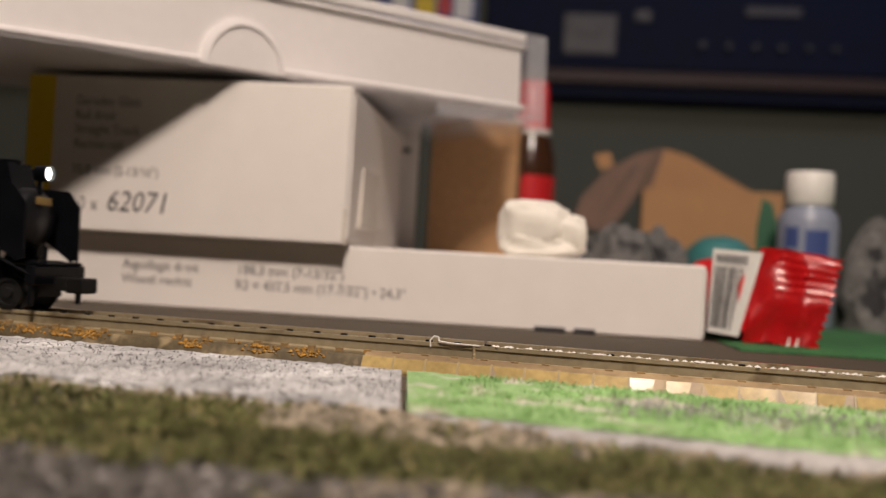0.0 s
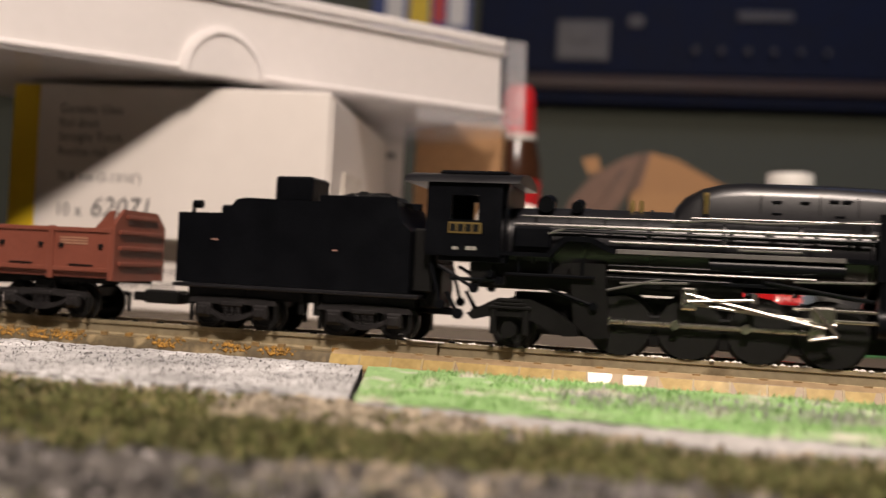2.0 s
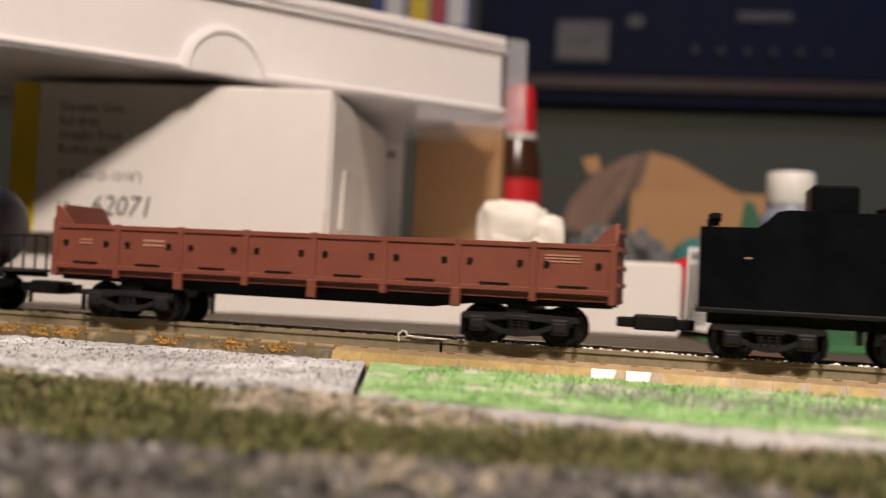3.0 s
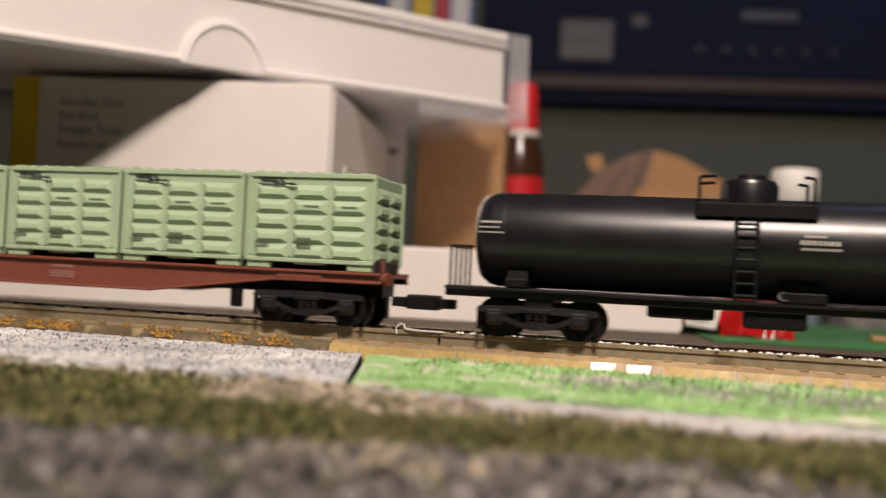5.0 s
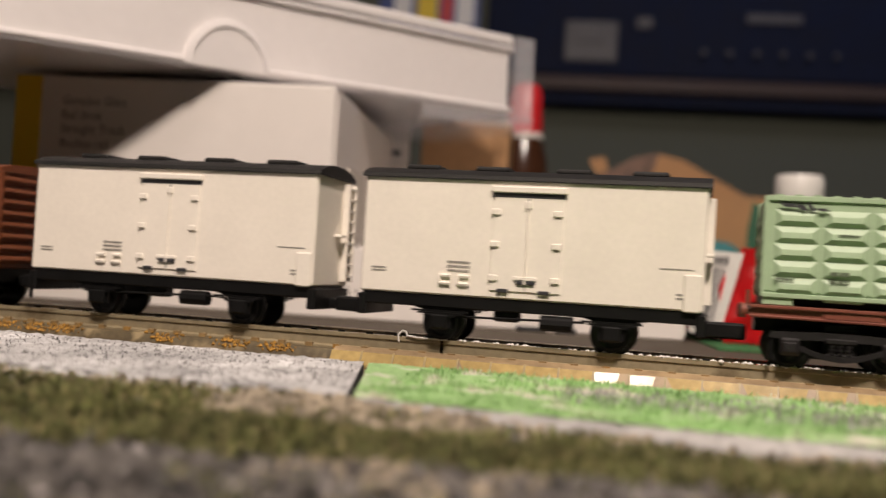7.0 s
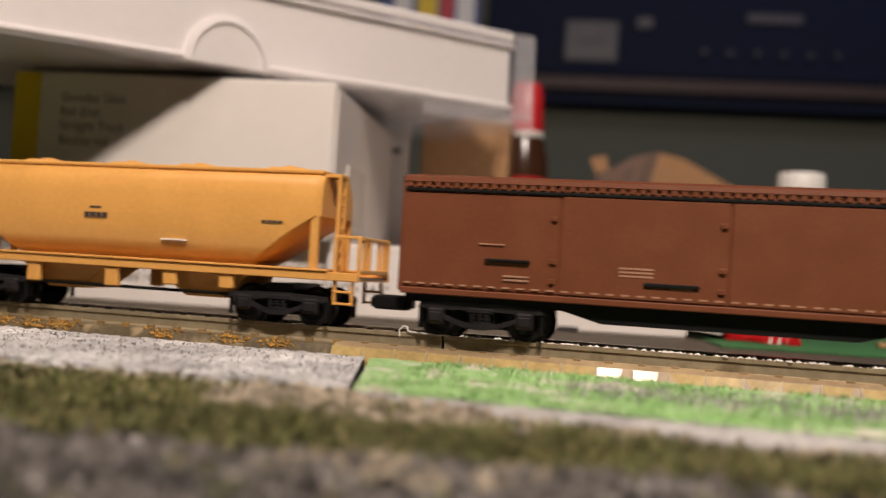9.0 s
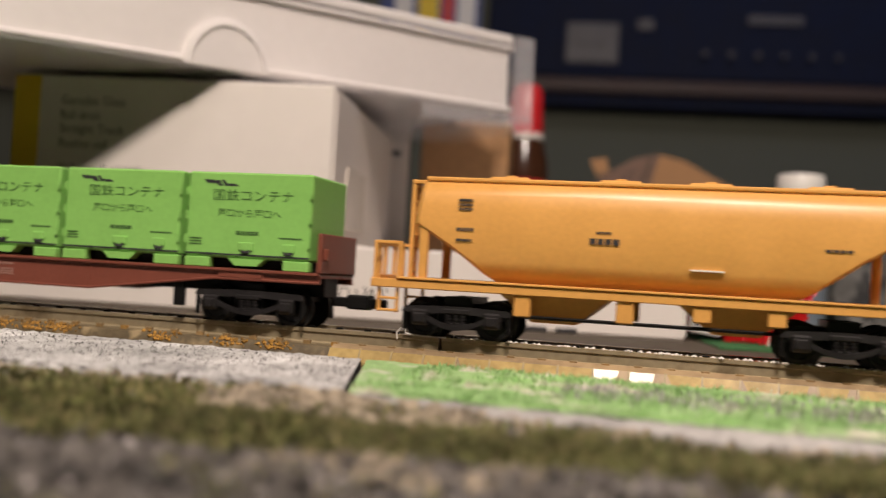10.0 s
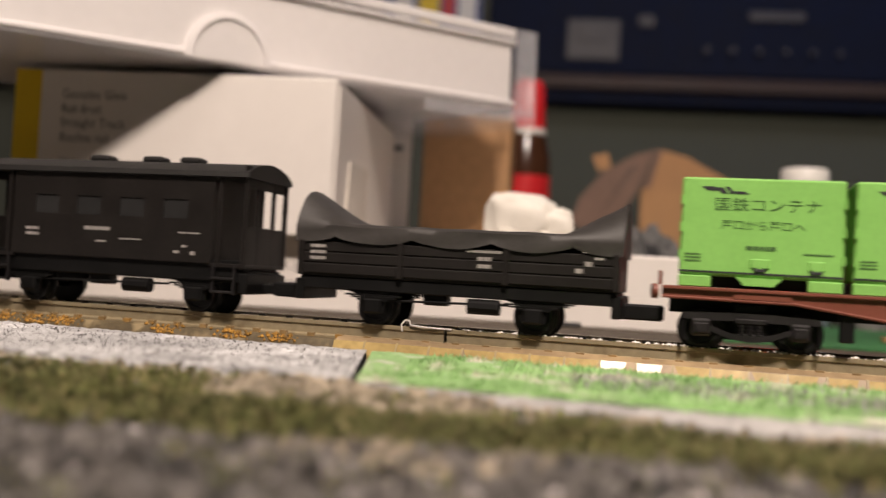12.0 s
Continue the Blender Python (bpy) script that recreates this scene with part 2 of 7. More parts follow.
def loft(bm, rings):
    n = len(rings[0])
    rs = [[bm.verts.new(p) for p in ring] for ring in rings]
    for a, c in zip(rs, rs[1:]):
        for i in range(n):
            bm.faces.new((a[i], a[(i + 1) % n], c[(i + 1) % n], c[i]))
    bm.faces.new(rs[0])
    bm.faces.new(rs[-1])


def finish(bm, name, material, smooth=0.0):
    bmesh.ops.recalc_face_normals(bm, faces=bm.faces[:])
    bm.transform(Matrix.Scale(MM, 4))
    me = bpy.data.meshes.new(name)
    bm.to_mesh(me)
    bm.free()
    me.materials.append(material)
    if smooth:
        me.shade_smooth()
        me.set_sharp_from_angle(angle=radians(smooth))
    return me


def part(name, bm, material, parent, label="", at=(0, 0, 0), smooth=35.0):
    """Links a bmesh as one mesh object under a thing or a part; at: its origin in the parent, in millimetres."""
    ob = new(name, finish(bm, name, material, smooth))
    ob.parent = parent
    ob.location = Vector(at) * MM
    return tagged(ob, label)


def piece(name, me, parent, at, rz=0.0):
    ob = new(name, me)
    ob.parent = parent
    ob.location, ob.rotation_euler = Vector(at) * MM, (0, 0, radians(rz))
    return ob


def thing(name, label, category, at=(0, 0, 0), rz=0.0, group="", kind="", size=(1, 1, 1)):
    ob = new(name)
    ob.scale = size
    ob.empty_display_size = 0.01
    ob.location, ob.rotation_euler = Vector(at) * MM, (0, 0, radians(rz))
    return tagged(ob, label, category, group, kind)


def solid(name, bm, material, label, category, at=(0, 0, 0), rz=0.0, kind="", group="", smooth=35.0):
    """A thing that is one mesh."""
    ob = new(name, finish(bm, name, material, smooth))
    ob.location, ob.rotation_euler = Vector(at) * MM, (0, 0, radians(rz))
    return tagged(ob, label, category, group, kind)


def text_mesh(body, size):
    """Flat letters, baseline at z 0, reading along x and standing in the xz plane."""
    cu = bpy.data.curves.new("letters", "FONT")
    cu.body, cu.size, cu.resolution_u = body, size, 2
    ob = bpy.data.objects.new("letters", cu)
    scene.collection.objects.link(ob)
    bpy.context.view_layer.update()
    me = bpy.data.meshes.new_from_object(ob.evaluated_get(bpy.context.evaluated_depsgraph_get()))
    bpy.data.objects.remove(ob)
    q = bmesh.new()
    q.from_mesh(me)
    bpy.data.meshes.remove(me)
    q.transform(Matrix.Rotation(radians(90), 4, "X"))
    return q


def lettering(name, body, size, material, parent, at, wide=None, shear=0.0):
    q = text_mesh(body, size)
    if wide and q.verts:
        xs = [v.co.x for v in q.verts]
        q.transform(Matrix.Diagonal((wide / max(0.01, max(xs) - min(xs)), 1, 1, 1)))
    if shear:
        for v in q.verts:
            v.co.x += shear * v.co.z
    return part(name, q, material, parent, at=at, smooth=0)


# ---- the room ----
TABLE_Z = 4.2  # table top behind the track


def room():
    for name, b in (("wall_north", (-1512, 0, -750, 1512, 60, 1700)), ("wall_south", (-1500, -1560, -750, 1500, -1500, 1700)),
                    ("wall_west", (-1560, -1560, -750, -1500, 1160, 1700)), ("wall_east", (1500, -1560, -750, 1560, 1160, 1700))):
        bm = bmesh.new()
        box(bm, *b)
        north = name == "wall_north"
        solid(name, bm, WALL, "olive green painted room wall in shadow", "wall", (0, 874, 0) if north else (0, 0, 0), 8.0 if north else 0.0, kind="structure")
    for name, m, z0, z1, label in (("ceiling", CEIL, 1700, 1740, "plain pale painted room ceiling"), ("floor", SHELF_WOOD, -790, -750, "dark wooden room floor")):
        bm = bmesh.new()
        box(bm, -1560, -1560, z0, 1560, 1160, z1)
        solid(name, bm, m, label, name, kind="structure")
    bm = bmesh.new()
    prism(bm, [(-185, -25), (700, -25), (700, TABLE_Z), (13, TABLE_Z), (13, 0), (-185, 0)], -1100, 1100, "x")
    solid("ground", bm, TABLE, "dark brown layout table top", "table top", kind="structure")
    bm = bmesh.new()
    box(bm, 0, -24, TABLE_Z + 0.02, 400, 330, TABLE_Z + 0.5, 0.1)
    solid("grass_mat", bm, MAT_GREEN, "dark green grass mat lying on the table", "mat", (24, 92, 0), 8.87)


room()


# ---- far shelf with dim devices ----
def far_shelf():
    s = thing("wall_shelf", "dark wooden wall shelf edge with black devices on it", "shelf", (-126.1, 868.5, 33.5), 8.0, size=(0.702, 0.702, 0.702))
    bm = bmesh.new()
    box(bm, -1100, -60, 252, 1500, -17, 272, 2)
    part("shelf_board", bm, SHELF_WOOD, s)
    bm = bmesh.new()
    box(bm, -1100, -50, 234, 1500, -17, 251)
    part("apron", bm, DARK, s)
    d = thing("stereo_rack", "black hi-fi device with dim grey controls on the shelf", "device", (-122.5, 840.4, 224.6), 8.0, size=(0.674, 0.674, 0.674))
    bm = bmesh.new()
    box(bm, -120, -20, 0, 1400, 18, 500, 4)
    part("housing", bm, DARK, d)
    bm = bmesh.new()
    box(bm, 0, -24, 22, 78, -20, 82, 1)
    box(bm, 14, -26, 50, 60, -24, 74, 1)
    part("cassette_door", bm, SILVER, d)
    bm = bmesh.new()
    box(bm, 265, -24, 86, 345, -20, 100, 1)
    part("display", bm, SILVER, d)
    bm = bmesh.new()
    box(bm, 105, -24, 74, 128, -20, 90, 1)
    part("button", bm, SILVER, d)
    for i in range(6):
        bm = bmesh.new()
        rod(bm, (205 + 38 * i, -30, 40), (205 + 38 * i, -20, 40), 4, 12)
        part("knob", bm, SILVER, d)
    t = thing("plastic_stand", "tan plastic stand with a pointed back on the shelf", "stand", (213.0, 884, 224.6), 8.0, size=(0.7, 0.5, 0.7))
    bm = bmesh.new()
    box(bm, -35, -12, 0, 90, 20, 22, 2)
    part("base", bm, TAN, t)
    bm = bmesh.new()
    prism(bm, [(-38, 22), (-18, 22), (-20, 60), (-28, 72)], -8, 8)
    part("back", bm, TAN, t)


far_shelf()


# ---- things behind the track ----
BOX_YAW = 8.87


def rot2(x, y, deg):
    c, s = math.cos(radians(deg)), math.sin(radians(deg))
    return x * c - y * s, x * s + y * c


def turnout_box():
    """Long white card box; origin at its front right bottom corner, x along its front."""
    t = thing("turnout_box", "long low white card box with black printed text", "box", (19.9, 91.8, TABLE_Z), BOX_YAW)
    bm = bmesh.new()
    box(bm, -226, 0, 0, 0, 96, 18.6, 0.5)
    part("carton", bm, CARD, t)
    bm = bmesh.new()
    box(bm, -0.3, 1.0, 1.0, 0.5, 95, 17.6, 0.2)
    part("end_flap", bm, CARD, t)
    for name, body, size, x, z, wide in (("text_line", "Aiguillage droit", 3.55, -148.6, 9.6, 20.4), ("text_line", "Wissel rechts", 3.55, -148.7, 5.9, 18.7),
                                   ("text_line", "188,3 mm (7-13/32\")", 3.55, -118.2, 9.8, 27.4), ("text_line", "R2 = 437,5 mm (17-7/32\") \u2022 24,3\u00b0", 3.55, -118.3, 5.9, 44.0)):
        lettering(name, body, size, INK, t, (x, -0.06, z), wide=wide)
    for x in (-41.3, -31.5):
        bm = bmesh.new()
        box(bm, x, -0.8, 0.1, x + (7.7 if x < -40 else 5.3), 2, 1.3, 0.2)
        part("cut_tab", bm, INK, t)


def track_box():
    cx, cy = rot2(-89.4, -6.0, BOX_YAW)
    t = thing("track_box", "tall white card box with yellow stripe and black text", "box", (19.9 + cx, 91.8 + cy, TABLE_Z + 18.62), BOX_YAW)
    bm = bmesh.new()
    box(bm, -84.2, 0, 0, 0, 92, 39.8, 0.5)
    part("carton", bm, CARD, t)
    bm = bmesh.new()
    box(bm, -84.26, -0.05, 0.5, -77.2, 60, 39.4, 0)
    part("yellow_stripe", bm, YELLOW_INK, t)
    bm = bmesh.new()
    box(bm, -0.2, 2.0, 1.5, 0.5, 90, 38.0, 0.2)
    part("end_flap", bm, CARD, t)
    bm = bmesh.new()
    add(bm, [(0.7, 12, 5), (0.7, 40, 5), (0.7, 40, 21), (0.7, 16, 21), (1.6, 12, 5), (1.6, 40, 5), (1.2, 40, 21), (1.2, 16, 21)],
        [(0, 1, 2, 3), (4, 7, 6, 5), (0, 4, 5, 1), (1, 5, 6, 2), (2, 6, 7, 3), (3, 7, 4, 0)])
    part("tuck_tab", bm, CARD_EDGE, t)
    bm = bmesh.new()
    box(bm, -0.7, -0.45, 0.3, 0.3, 0.15, 9, 0.1)
    part("torn_corner", bm, CARD_EDGE, t)
    for body, size, x, z in (("Gerades Gleis", 3.4, 17.0, 32.2), ("Rail droit", 3.4, 10.6, 28.5), ("Straight Track", 3.4, 17.2, 24.9),
                             ("Rechte rail", 3.4, 12.7, 21.1), ("70,8 mm (2-13/16\")", 3.4, 22.7, 14.5)):
        lettering("text_line", body, size, INK, t, (-71.6, -0.06, z), wide=x)
    lettering("text_line", "10 x", 4.9, INK, t, (-71.6, -0.06, 5.4), wide=6.6)
    lettering("text_line", "62071", 7.6, INK, t, (-62.2, -0.06, 5.4), wide=14.9, shear=0.18)


CASE_YAW = 52.0


def clear_case():
    """White tray in a clear sleeve; origin at the right front bottom corner; it leans a little."""
    t = thing("train_set_case", "white train set tray in a clear plastic sleeve", "case", (-31.8, 147.4, 66.3), size=(1.06, 0.85, 0.88))
    t.rotation_euler = (0, radians(-1.7), radians(CASE_YAW))
    bm = bmesh.new()
    box(bm, -165, 0.6, 3.2, -8, 90, 25.2, 0.6)
    part("tray", bm, CASE_WHITE, t)
    for z0, z1, y in ((2.6, 4.4, -0.8), (24.0, 25.6, -0.9), (26.4, 29.7, -0.4)):
        bm = bmesh.new()
        box(bm, -165, y, z0, -7, 1.2, z1, 0.5)
        part("rim", bm, CASE_WHITE, t)
    n, cx, r = 24, -96.8, 9.2
    arc = [(cx + r * math.cos(math.pi * i / n), 2.4 + r * 1.32 * math.sin(math.pi * i / n)) for i in range(n + 1)]
    arc2 = [(cx + (r + 1.7) * math.cos(math.pi * i / n), 2.4 + (r + 1.7) * 1.3 * math.sin(math.pi * i / n)) for i in range(n + 1)]
    bm = bmesh.new()
    loft(bm, [[(a[0], -1.5, a[1]), (c[0], -0.9, c[1]), (c[0], 0.8, c[1]), (a[0], 0.8, a[1])] for a, c in zip(arc, arc2)])
    part("thumb_notch", bm, CASE_WHITE, t, smooth=40)
    bm = bmesh.new()
    prism(bm, arc, -0.85, -0.2)
    part("notch_panel", bm, CASE_WHITE, t)
    bm = bmesh.new()
    box(bm, -165, 0, 2.0, -8, 90, 3.1, 0.3)
    part("tray_base", bm, CASE_WHITE, t)
    bm = bmesh.new()
    box(bm, -7.0, -1.6, 0.0, 0.6, -0.6, 29.8, 0.4)
    box(bm, -0.6, -0.6, 0.0, 0.6, 92, 29.8, 0.4)
    box(bm, -7.0, -0.6, 29.0, -0.6, 92, 29.8, 0.3)
    part("clear_end_cap", bm, CLEAR, t)
    bm = bmesh.new()
    box(bm, -165, -1.6, 1.4, -7.2, 92, 1.9, 0.1)
    part("clear_sleeve_floor", bm, CLEAR, t)
    bm = bmesh.new()
    box(bm, -40, -1.5, -3.4, 0.4, 70, -3.0, 0.1)
    box(bm, -40, -1.6, -3.0, 0.4, -1.2, 1.2, 0.1)
    part("clear_sleeve_lip", bm, CLEAR, t)


def plaster_lump():
    t = thing("plaster_rock", "small white plaster boulder of two lumps", "rock", (-22.0, 96, TABLE_Z + 18.65), 4.2, size=(0.89, 0.89, 0.89))
    for name, c, s in (("boulder", (-2.2, 0, 8.9), (10.4, 9, 8.2)), ("boulder", (7.0, 1.0, 6.6), (7.0, 8, 6.4)), ("boulder", (-1.0, -0.6, 3.4), (11.6, 8.6, 3.8))):
        bm = bmesh.new()
        bmesh.ops.create_icosphere(bm, subdivisions=4, radius=1)
        for v in bm.verts:
            p = v.co.copy()
            k = 0.94 + 0.2 * noise.noise(p * 1.5 + Vector(c)) + 0.07 * noise.noise(p * 4 + Vector(c))
            q = Vector((math.copysign(abs(p.x) ** 0.62, p.x), math.copysign(abs(p.y) ** 0.62, p.y), math.copysign(abs(p.z) ** 0.62, p.z))) * k
            v.co = Vector((q.x * s[0] + c[0], q.y * s[1] + c[1], max(0.0, q.z * s[2] + c[2])))
        part(name, bm, PLASTER, t, smooth=80)


def wrapper():
    """Crumpled red sweet wrapper with a barcode panel and toothed end seal."""
    t = thing("sweet_wrapper", "shiny red foil sweet wrapper with a white barcode panel", "wrapper", (-9.1, 29.3, TABLE_Z), 4.2, size=(0.955, 0.955, 0.955))
    # sealed end: toothed sheet, ribbed
    a, c = Vector((44.6, 61.0, 0.8)), Vector((61.6, 58.0, 0.8))
    up = Vector((3.6, 3.0, 24.2))
    bm = bmesh.new()
    nu, nv = 26, 40
    grid = []
    for j in range(nv + 1):
        row = []
        fv = j / nv
        for i in range(nu + 1):
            fu = i / nu
            p = a.lerp(c, fu) + up * fv
            p += Vector(((0.8 if (j % 4) < 2 else 0.0) * (i == nu) + 2.0 * fu * fv, 0, 0))
            if fv > 0.52 and fu > 0.3:
                p.y += 0.2 * math.sin((fv - 0.52) * 75)
            crease = noise.noise(Vector((fu * 3, fv * 3, 1.7)))
            p.y += 2.0 * crease - 4.6 * max(0.0, 0.5 - abs(fv - 0.45)) * fu
            p.z -= 2.4 * fv * fu ** 2
            p.z += 0.8 * noise.noise(Vector((fu * 4, 2.2, fv * 2)))
            p.z = max(p.z, 0.3)
            row.append(bm.verts.new(p))
        grid.append(row)
    for j in range(nv):
        for i in range(nu):
            bm.faces.new((grid[j][i], grid[j][i + 1], grid[j + 1][i + 1], grid[j + 1][i]))
    bmesh.ops.solidify(bm, geom=bm.faces[:], thickness=0.15)
    part("end_seal", bm, RED_FOIL, t, smooth=60)
    # pouch behind
    bm = bmesh.new()
    rings = []
    for i in range(19):
        f = i / 18
        cx, cy = 53 - 12 * f, 66 + 46 * f
        w, h = 9.5 + 1.5 * math.sin(3 * f), 10.6 + 0.8 * math.sin(9 * f) - 5 * max(0, f - 0.8)
        ring = []
        for k in range(28):
            an = 2 * math.pi * k / 28
            cs, sn = math.cos(an), math.sin(an)
            q = 1 + 0.07 * noise.noise(Vector((cs * 2, sn * 2, f * 6)))
            ring.append((cx + w * math.copysign(abs(cs) ** 0.6, cs) * q, cy + 3 * cs, max(0.6, 11 + h * math.copysign(abs(sn) ** 0.7, sn) * q)))
        rings.append(ring)
    loft(bm, rings)
    part("pouch", bm, RED_FOIL, t, smooth=60)
    bm = bmesh.new()
    p0, p1 = Vector((36.4, 66.4, 2.6)), Vector((43.6, 60.9, 2.0))
    lean0, lean1 = Vector((0.6, 1.0, 21.6)), Vector((5.2, 1.2, 21.6))

    def on_panel(u, v):
        return p0.lerp(p1, u) + lean0.lerp(lean1, u) * v

    corners = [on_panel(0, 0), on_panel(1, 0), on_panel(1, 1), on_panel(0, 1)]
    add(bm, corners + [c + Vector((0, .3, 0)) for c in corners],
        [(0, 1, 2, 3), (4, 7, 6, 5), (0, 4, 5, 1), (1, 5, 6, 2), (2, 6, 7, 3), (3, 7, 4, 0)])
    panel = part("barcode_panel", bm, WHITE_INK, t, "white printed barcode panel")
    rnd = random.Random(5)
    x = 0.06
    bm = bmesh.new()
    while x < 0.72:
        w = rnd.choice((0.012, 0.02, 0.035))
        o = Vector((0, -0.12, 0))
        add(bm, [on_panel(u, v) + o for u, v in ((x, 0.06), (x + w, 0.06), (x + w, 0.8), (x, 0.8))], [(0, 1, 2, 3)])
        x += w + rnd.choice((0.014, 0.022))
    for k in range(9):
        u = 0.08 + 0.075 * k
        add(bm, [on_panel(a, b) + o for a, b in ((u, 0.84), (u + 0.05, 0.84), (u + 0.05, 0.94), (u, 0.94))], [(0, 1, 2, 3)])
    part("barcode", bm, INK, panel, smooth=0)
    bm = bmesh.new()
    for x0 in (54.2, 56.2):
        add(bm, [(x0, 55.0, 0.8), (x0 + 0.8, 54.9, 0.8), (x0 + 0.9, 55.2, 3.4), (x0 + 0.7, 54.8, 0.8)], [(0, 1, 2), (0, 2, 3)])
    part("white_print", bm, WHITE_INK, t, smooth=0)


def wood_block():
    t = thing("wood_block", "upright bare wooden board standing on the mat", "board", (-28.2, 178.2, TABLE_Z), 4.2, size=(0.752, 0.752, 0.875))
    bm = bmesh.new()
    box(bm, -62, 0, 0, -20.5, 16, 77, 0.8)
    part("board", bm, WOOD, t)
    t = thing("white_carton", "pale card carton standing behind the boxes", "box", (-91.3, 172, TABLE_Z), 24, size=(0.8, 0.5, 0.9))
    bm = bmesh.new()
    box(bm, -40, 0, 0, 16, 40, 76, 0.6)
    part("carton", bm, CARD, t)
    bm = bmesh.new()
    box(bm, -6, -0.3, 60, 12, 0.3, 62, 0)
    part("slot", bm, INK, t)


def glue_bottle():
    t = thing("glue_bottle", "brown bottle with a red cap and red label", "bottle", (-52.5, 255, TABLE_Z), 0, size=(0.714, 0.714, 0.80))
    bm = bmesh.new()
    lathe(bm, [(14, 0), (15, 2), (15, 70), (14.4, 78), (11.5, 88), (10, 93)], n=32)
    part("body", bm, BROWN_GLASS, t, smooth=50)
    bm = bmesh.new()
    lathe(bm, [(15.3, 8), (15.3, 68)], n=32)
    part("label", bm, RED_PLASTIC, t, "red paper label")
    bm = bmesh.new()
    lathe(bm, [(11, 90), (11.5, 91), (11.2, 93), (10.6, 93)], n=32)
    part("collar", bm, CAP_WHITE, t, "white collar ring")
    bm = bmesh.new()
    lathe(bm, [(10.6, 92.5), (10.6, 97), (9.2, 116), (7.5, 119)], n=32)
    part("cap", bm, RED_PLASTIC, t, smooth=50)


def kraft_carton():
    t = thing("cardboard_box", "open brown cardboard box with raised flaps", "box", (-49.4, 332.2, TABLE_Z), 4.2, size=(0.719, 0.719, 0.875))
    for b in ((57, 0, 0, 150, 1.5, 67), (57, 60, 0, 150, 61.5, 67), (57, 1.5, 0, 58.5, 60, 67), (148.5, 1.5, 0, 150, 60, 67), (58.5, 1.5, 0, 148.5, 60, 1.5)):
        bm = bmesh.new()
        box(bm, *b)
        part("panel", bm, KRAFT, t)
    bm = bmesh.new()
    prism(bm, [(58, 66), (149, 66), (90, 92), (71, 96)], 60.2, 61.6)
    part("flap", bm, KRAFT, t)
    bm = bmesh.new()
    prism(bm, [(65, 88), (52, 85), (31, 75), (16, 60), (9, 44), (36, 40), (54, 64)], -9, -7.6)
    part("flap", bm, KRAFT_DARK, t, "grey brown flap with shade in its colour")
    bm = bmesh.new()
    prism(bm, [(50, 78), (53, 80), (34, 56), (30, 50)], -9.4, -8.8)
    part("flap_slit", bm, INK, t)
    bm = bmesh.new()
    prism(bm, [(57, 68), (66, 89), (70, 89), (63, 67.4)], -2, -0.6)
    part("flap_edge", bm, KRAFT_DARK, t)
    bm = bmesh.new()
    prism(bm, [(22, 86), (33, 88), (36, 80), (27, 77)], 14, 15.5)
    part("flap", bm, KRAFT, t)


def spirit_bottle():
    t = thing("spirit_bottle", "milky plastic bottle with blue label and white cap", "bottle", (55.2, 205, TABLE_Z), 0, size=(0.83, 0.83, 0.92))
    bm = bmesh.new()
    lathe(bm, [(11.6, 0), (12.4, 1), (12.4, 40), (11.6, 43), (9.2, 45.5), (9, 47)], n=32)
    part("body", bm, HAZE_BODY, t, smooth=50)
    bm = bmesh.new()
    for a0, a1, z0, z1 in ((-100, -55, 20, 37), (-140, -112, 30, 38)):
        vs = []
        for k in range(9):
            a = radians(a0 + (a1 - a0) * k / 8)
            vs += [(12.55 * math.cos(a), 12.55 * math.sin(a), z0), (12.55 * math.cos(a), 12.55 * math.sin(a), z1)]
        add(bm, vs, [(2 * k, 2 * k + 2, 2 * k + 3, 2 * k + 1) for k in range(8)])
    part("label", bm, BLUE_LABEL, t, "blue printed label")
    bm = bmesh.new()
    lathe(bm, [(9.4, 46.5), (9.9, 47), (9.9, 58), (9.2, 59.2), (4, 59.6)], n=32)
    part("cap", bm, CAP_WHITE, t, smooth=50)


def boulders():
    for i, (x, y, sx, sz) in enumerate(((-7.7, 172, 16, 30), (1.2, 215, 18, 29), (88.7, 215, 24, 39), (122.4, 205, 27, 41))):
        bm = bmesh.new()
        bmesh.ops.create_icosphere(bm, subdivisions=4, radius=1)
        for v in bm.verts:
            k = 1 + 0.3 * noise.noise(v.co * 1.6 + Vector((i * 3.1, 0, 0))) + 0.16 * noise.noise(v.co * 5 + Vector((0, i * 2.0, 0)))
            v.co = Vector((v.co.x * sx * k, v.co.y * 16 * k, max(-2, v.co.z * sz * k)))
        solid("scenery_rock", bm, ROCK, "grey black speckled model rock on the mat", "rock", (x, y, TABLE_Z + 0.5), group="model rocks", smooth=30)


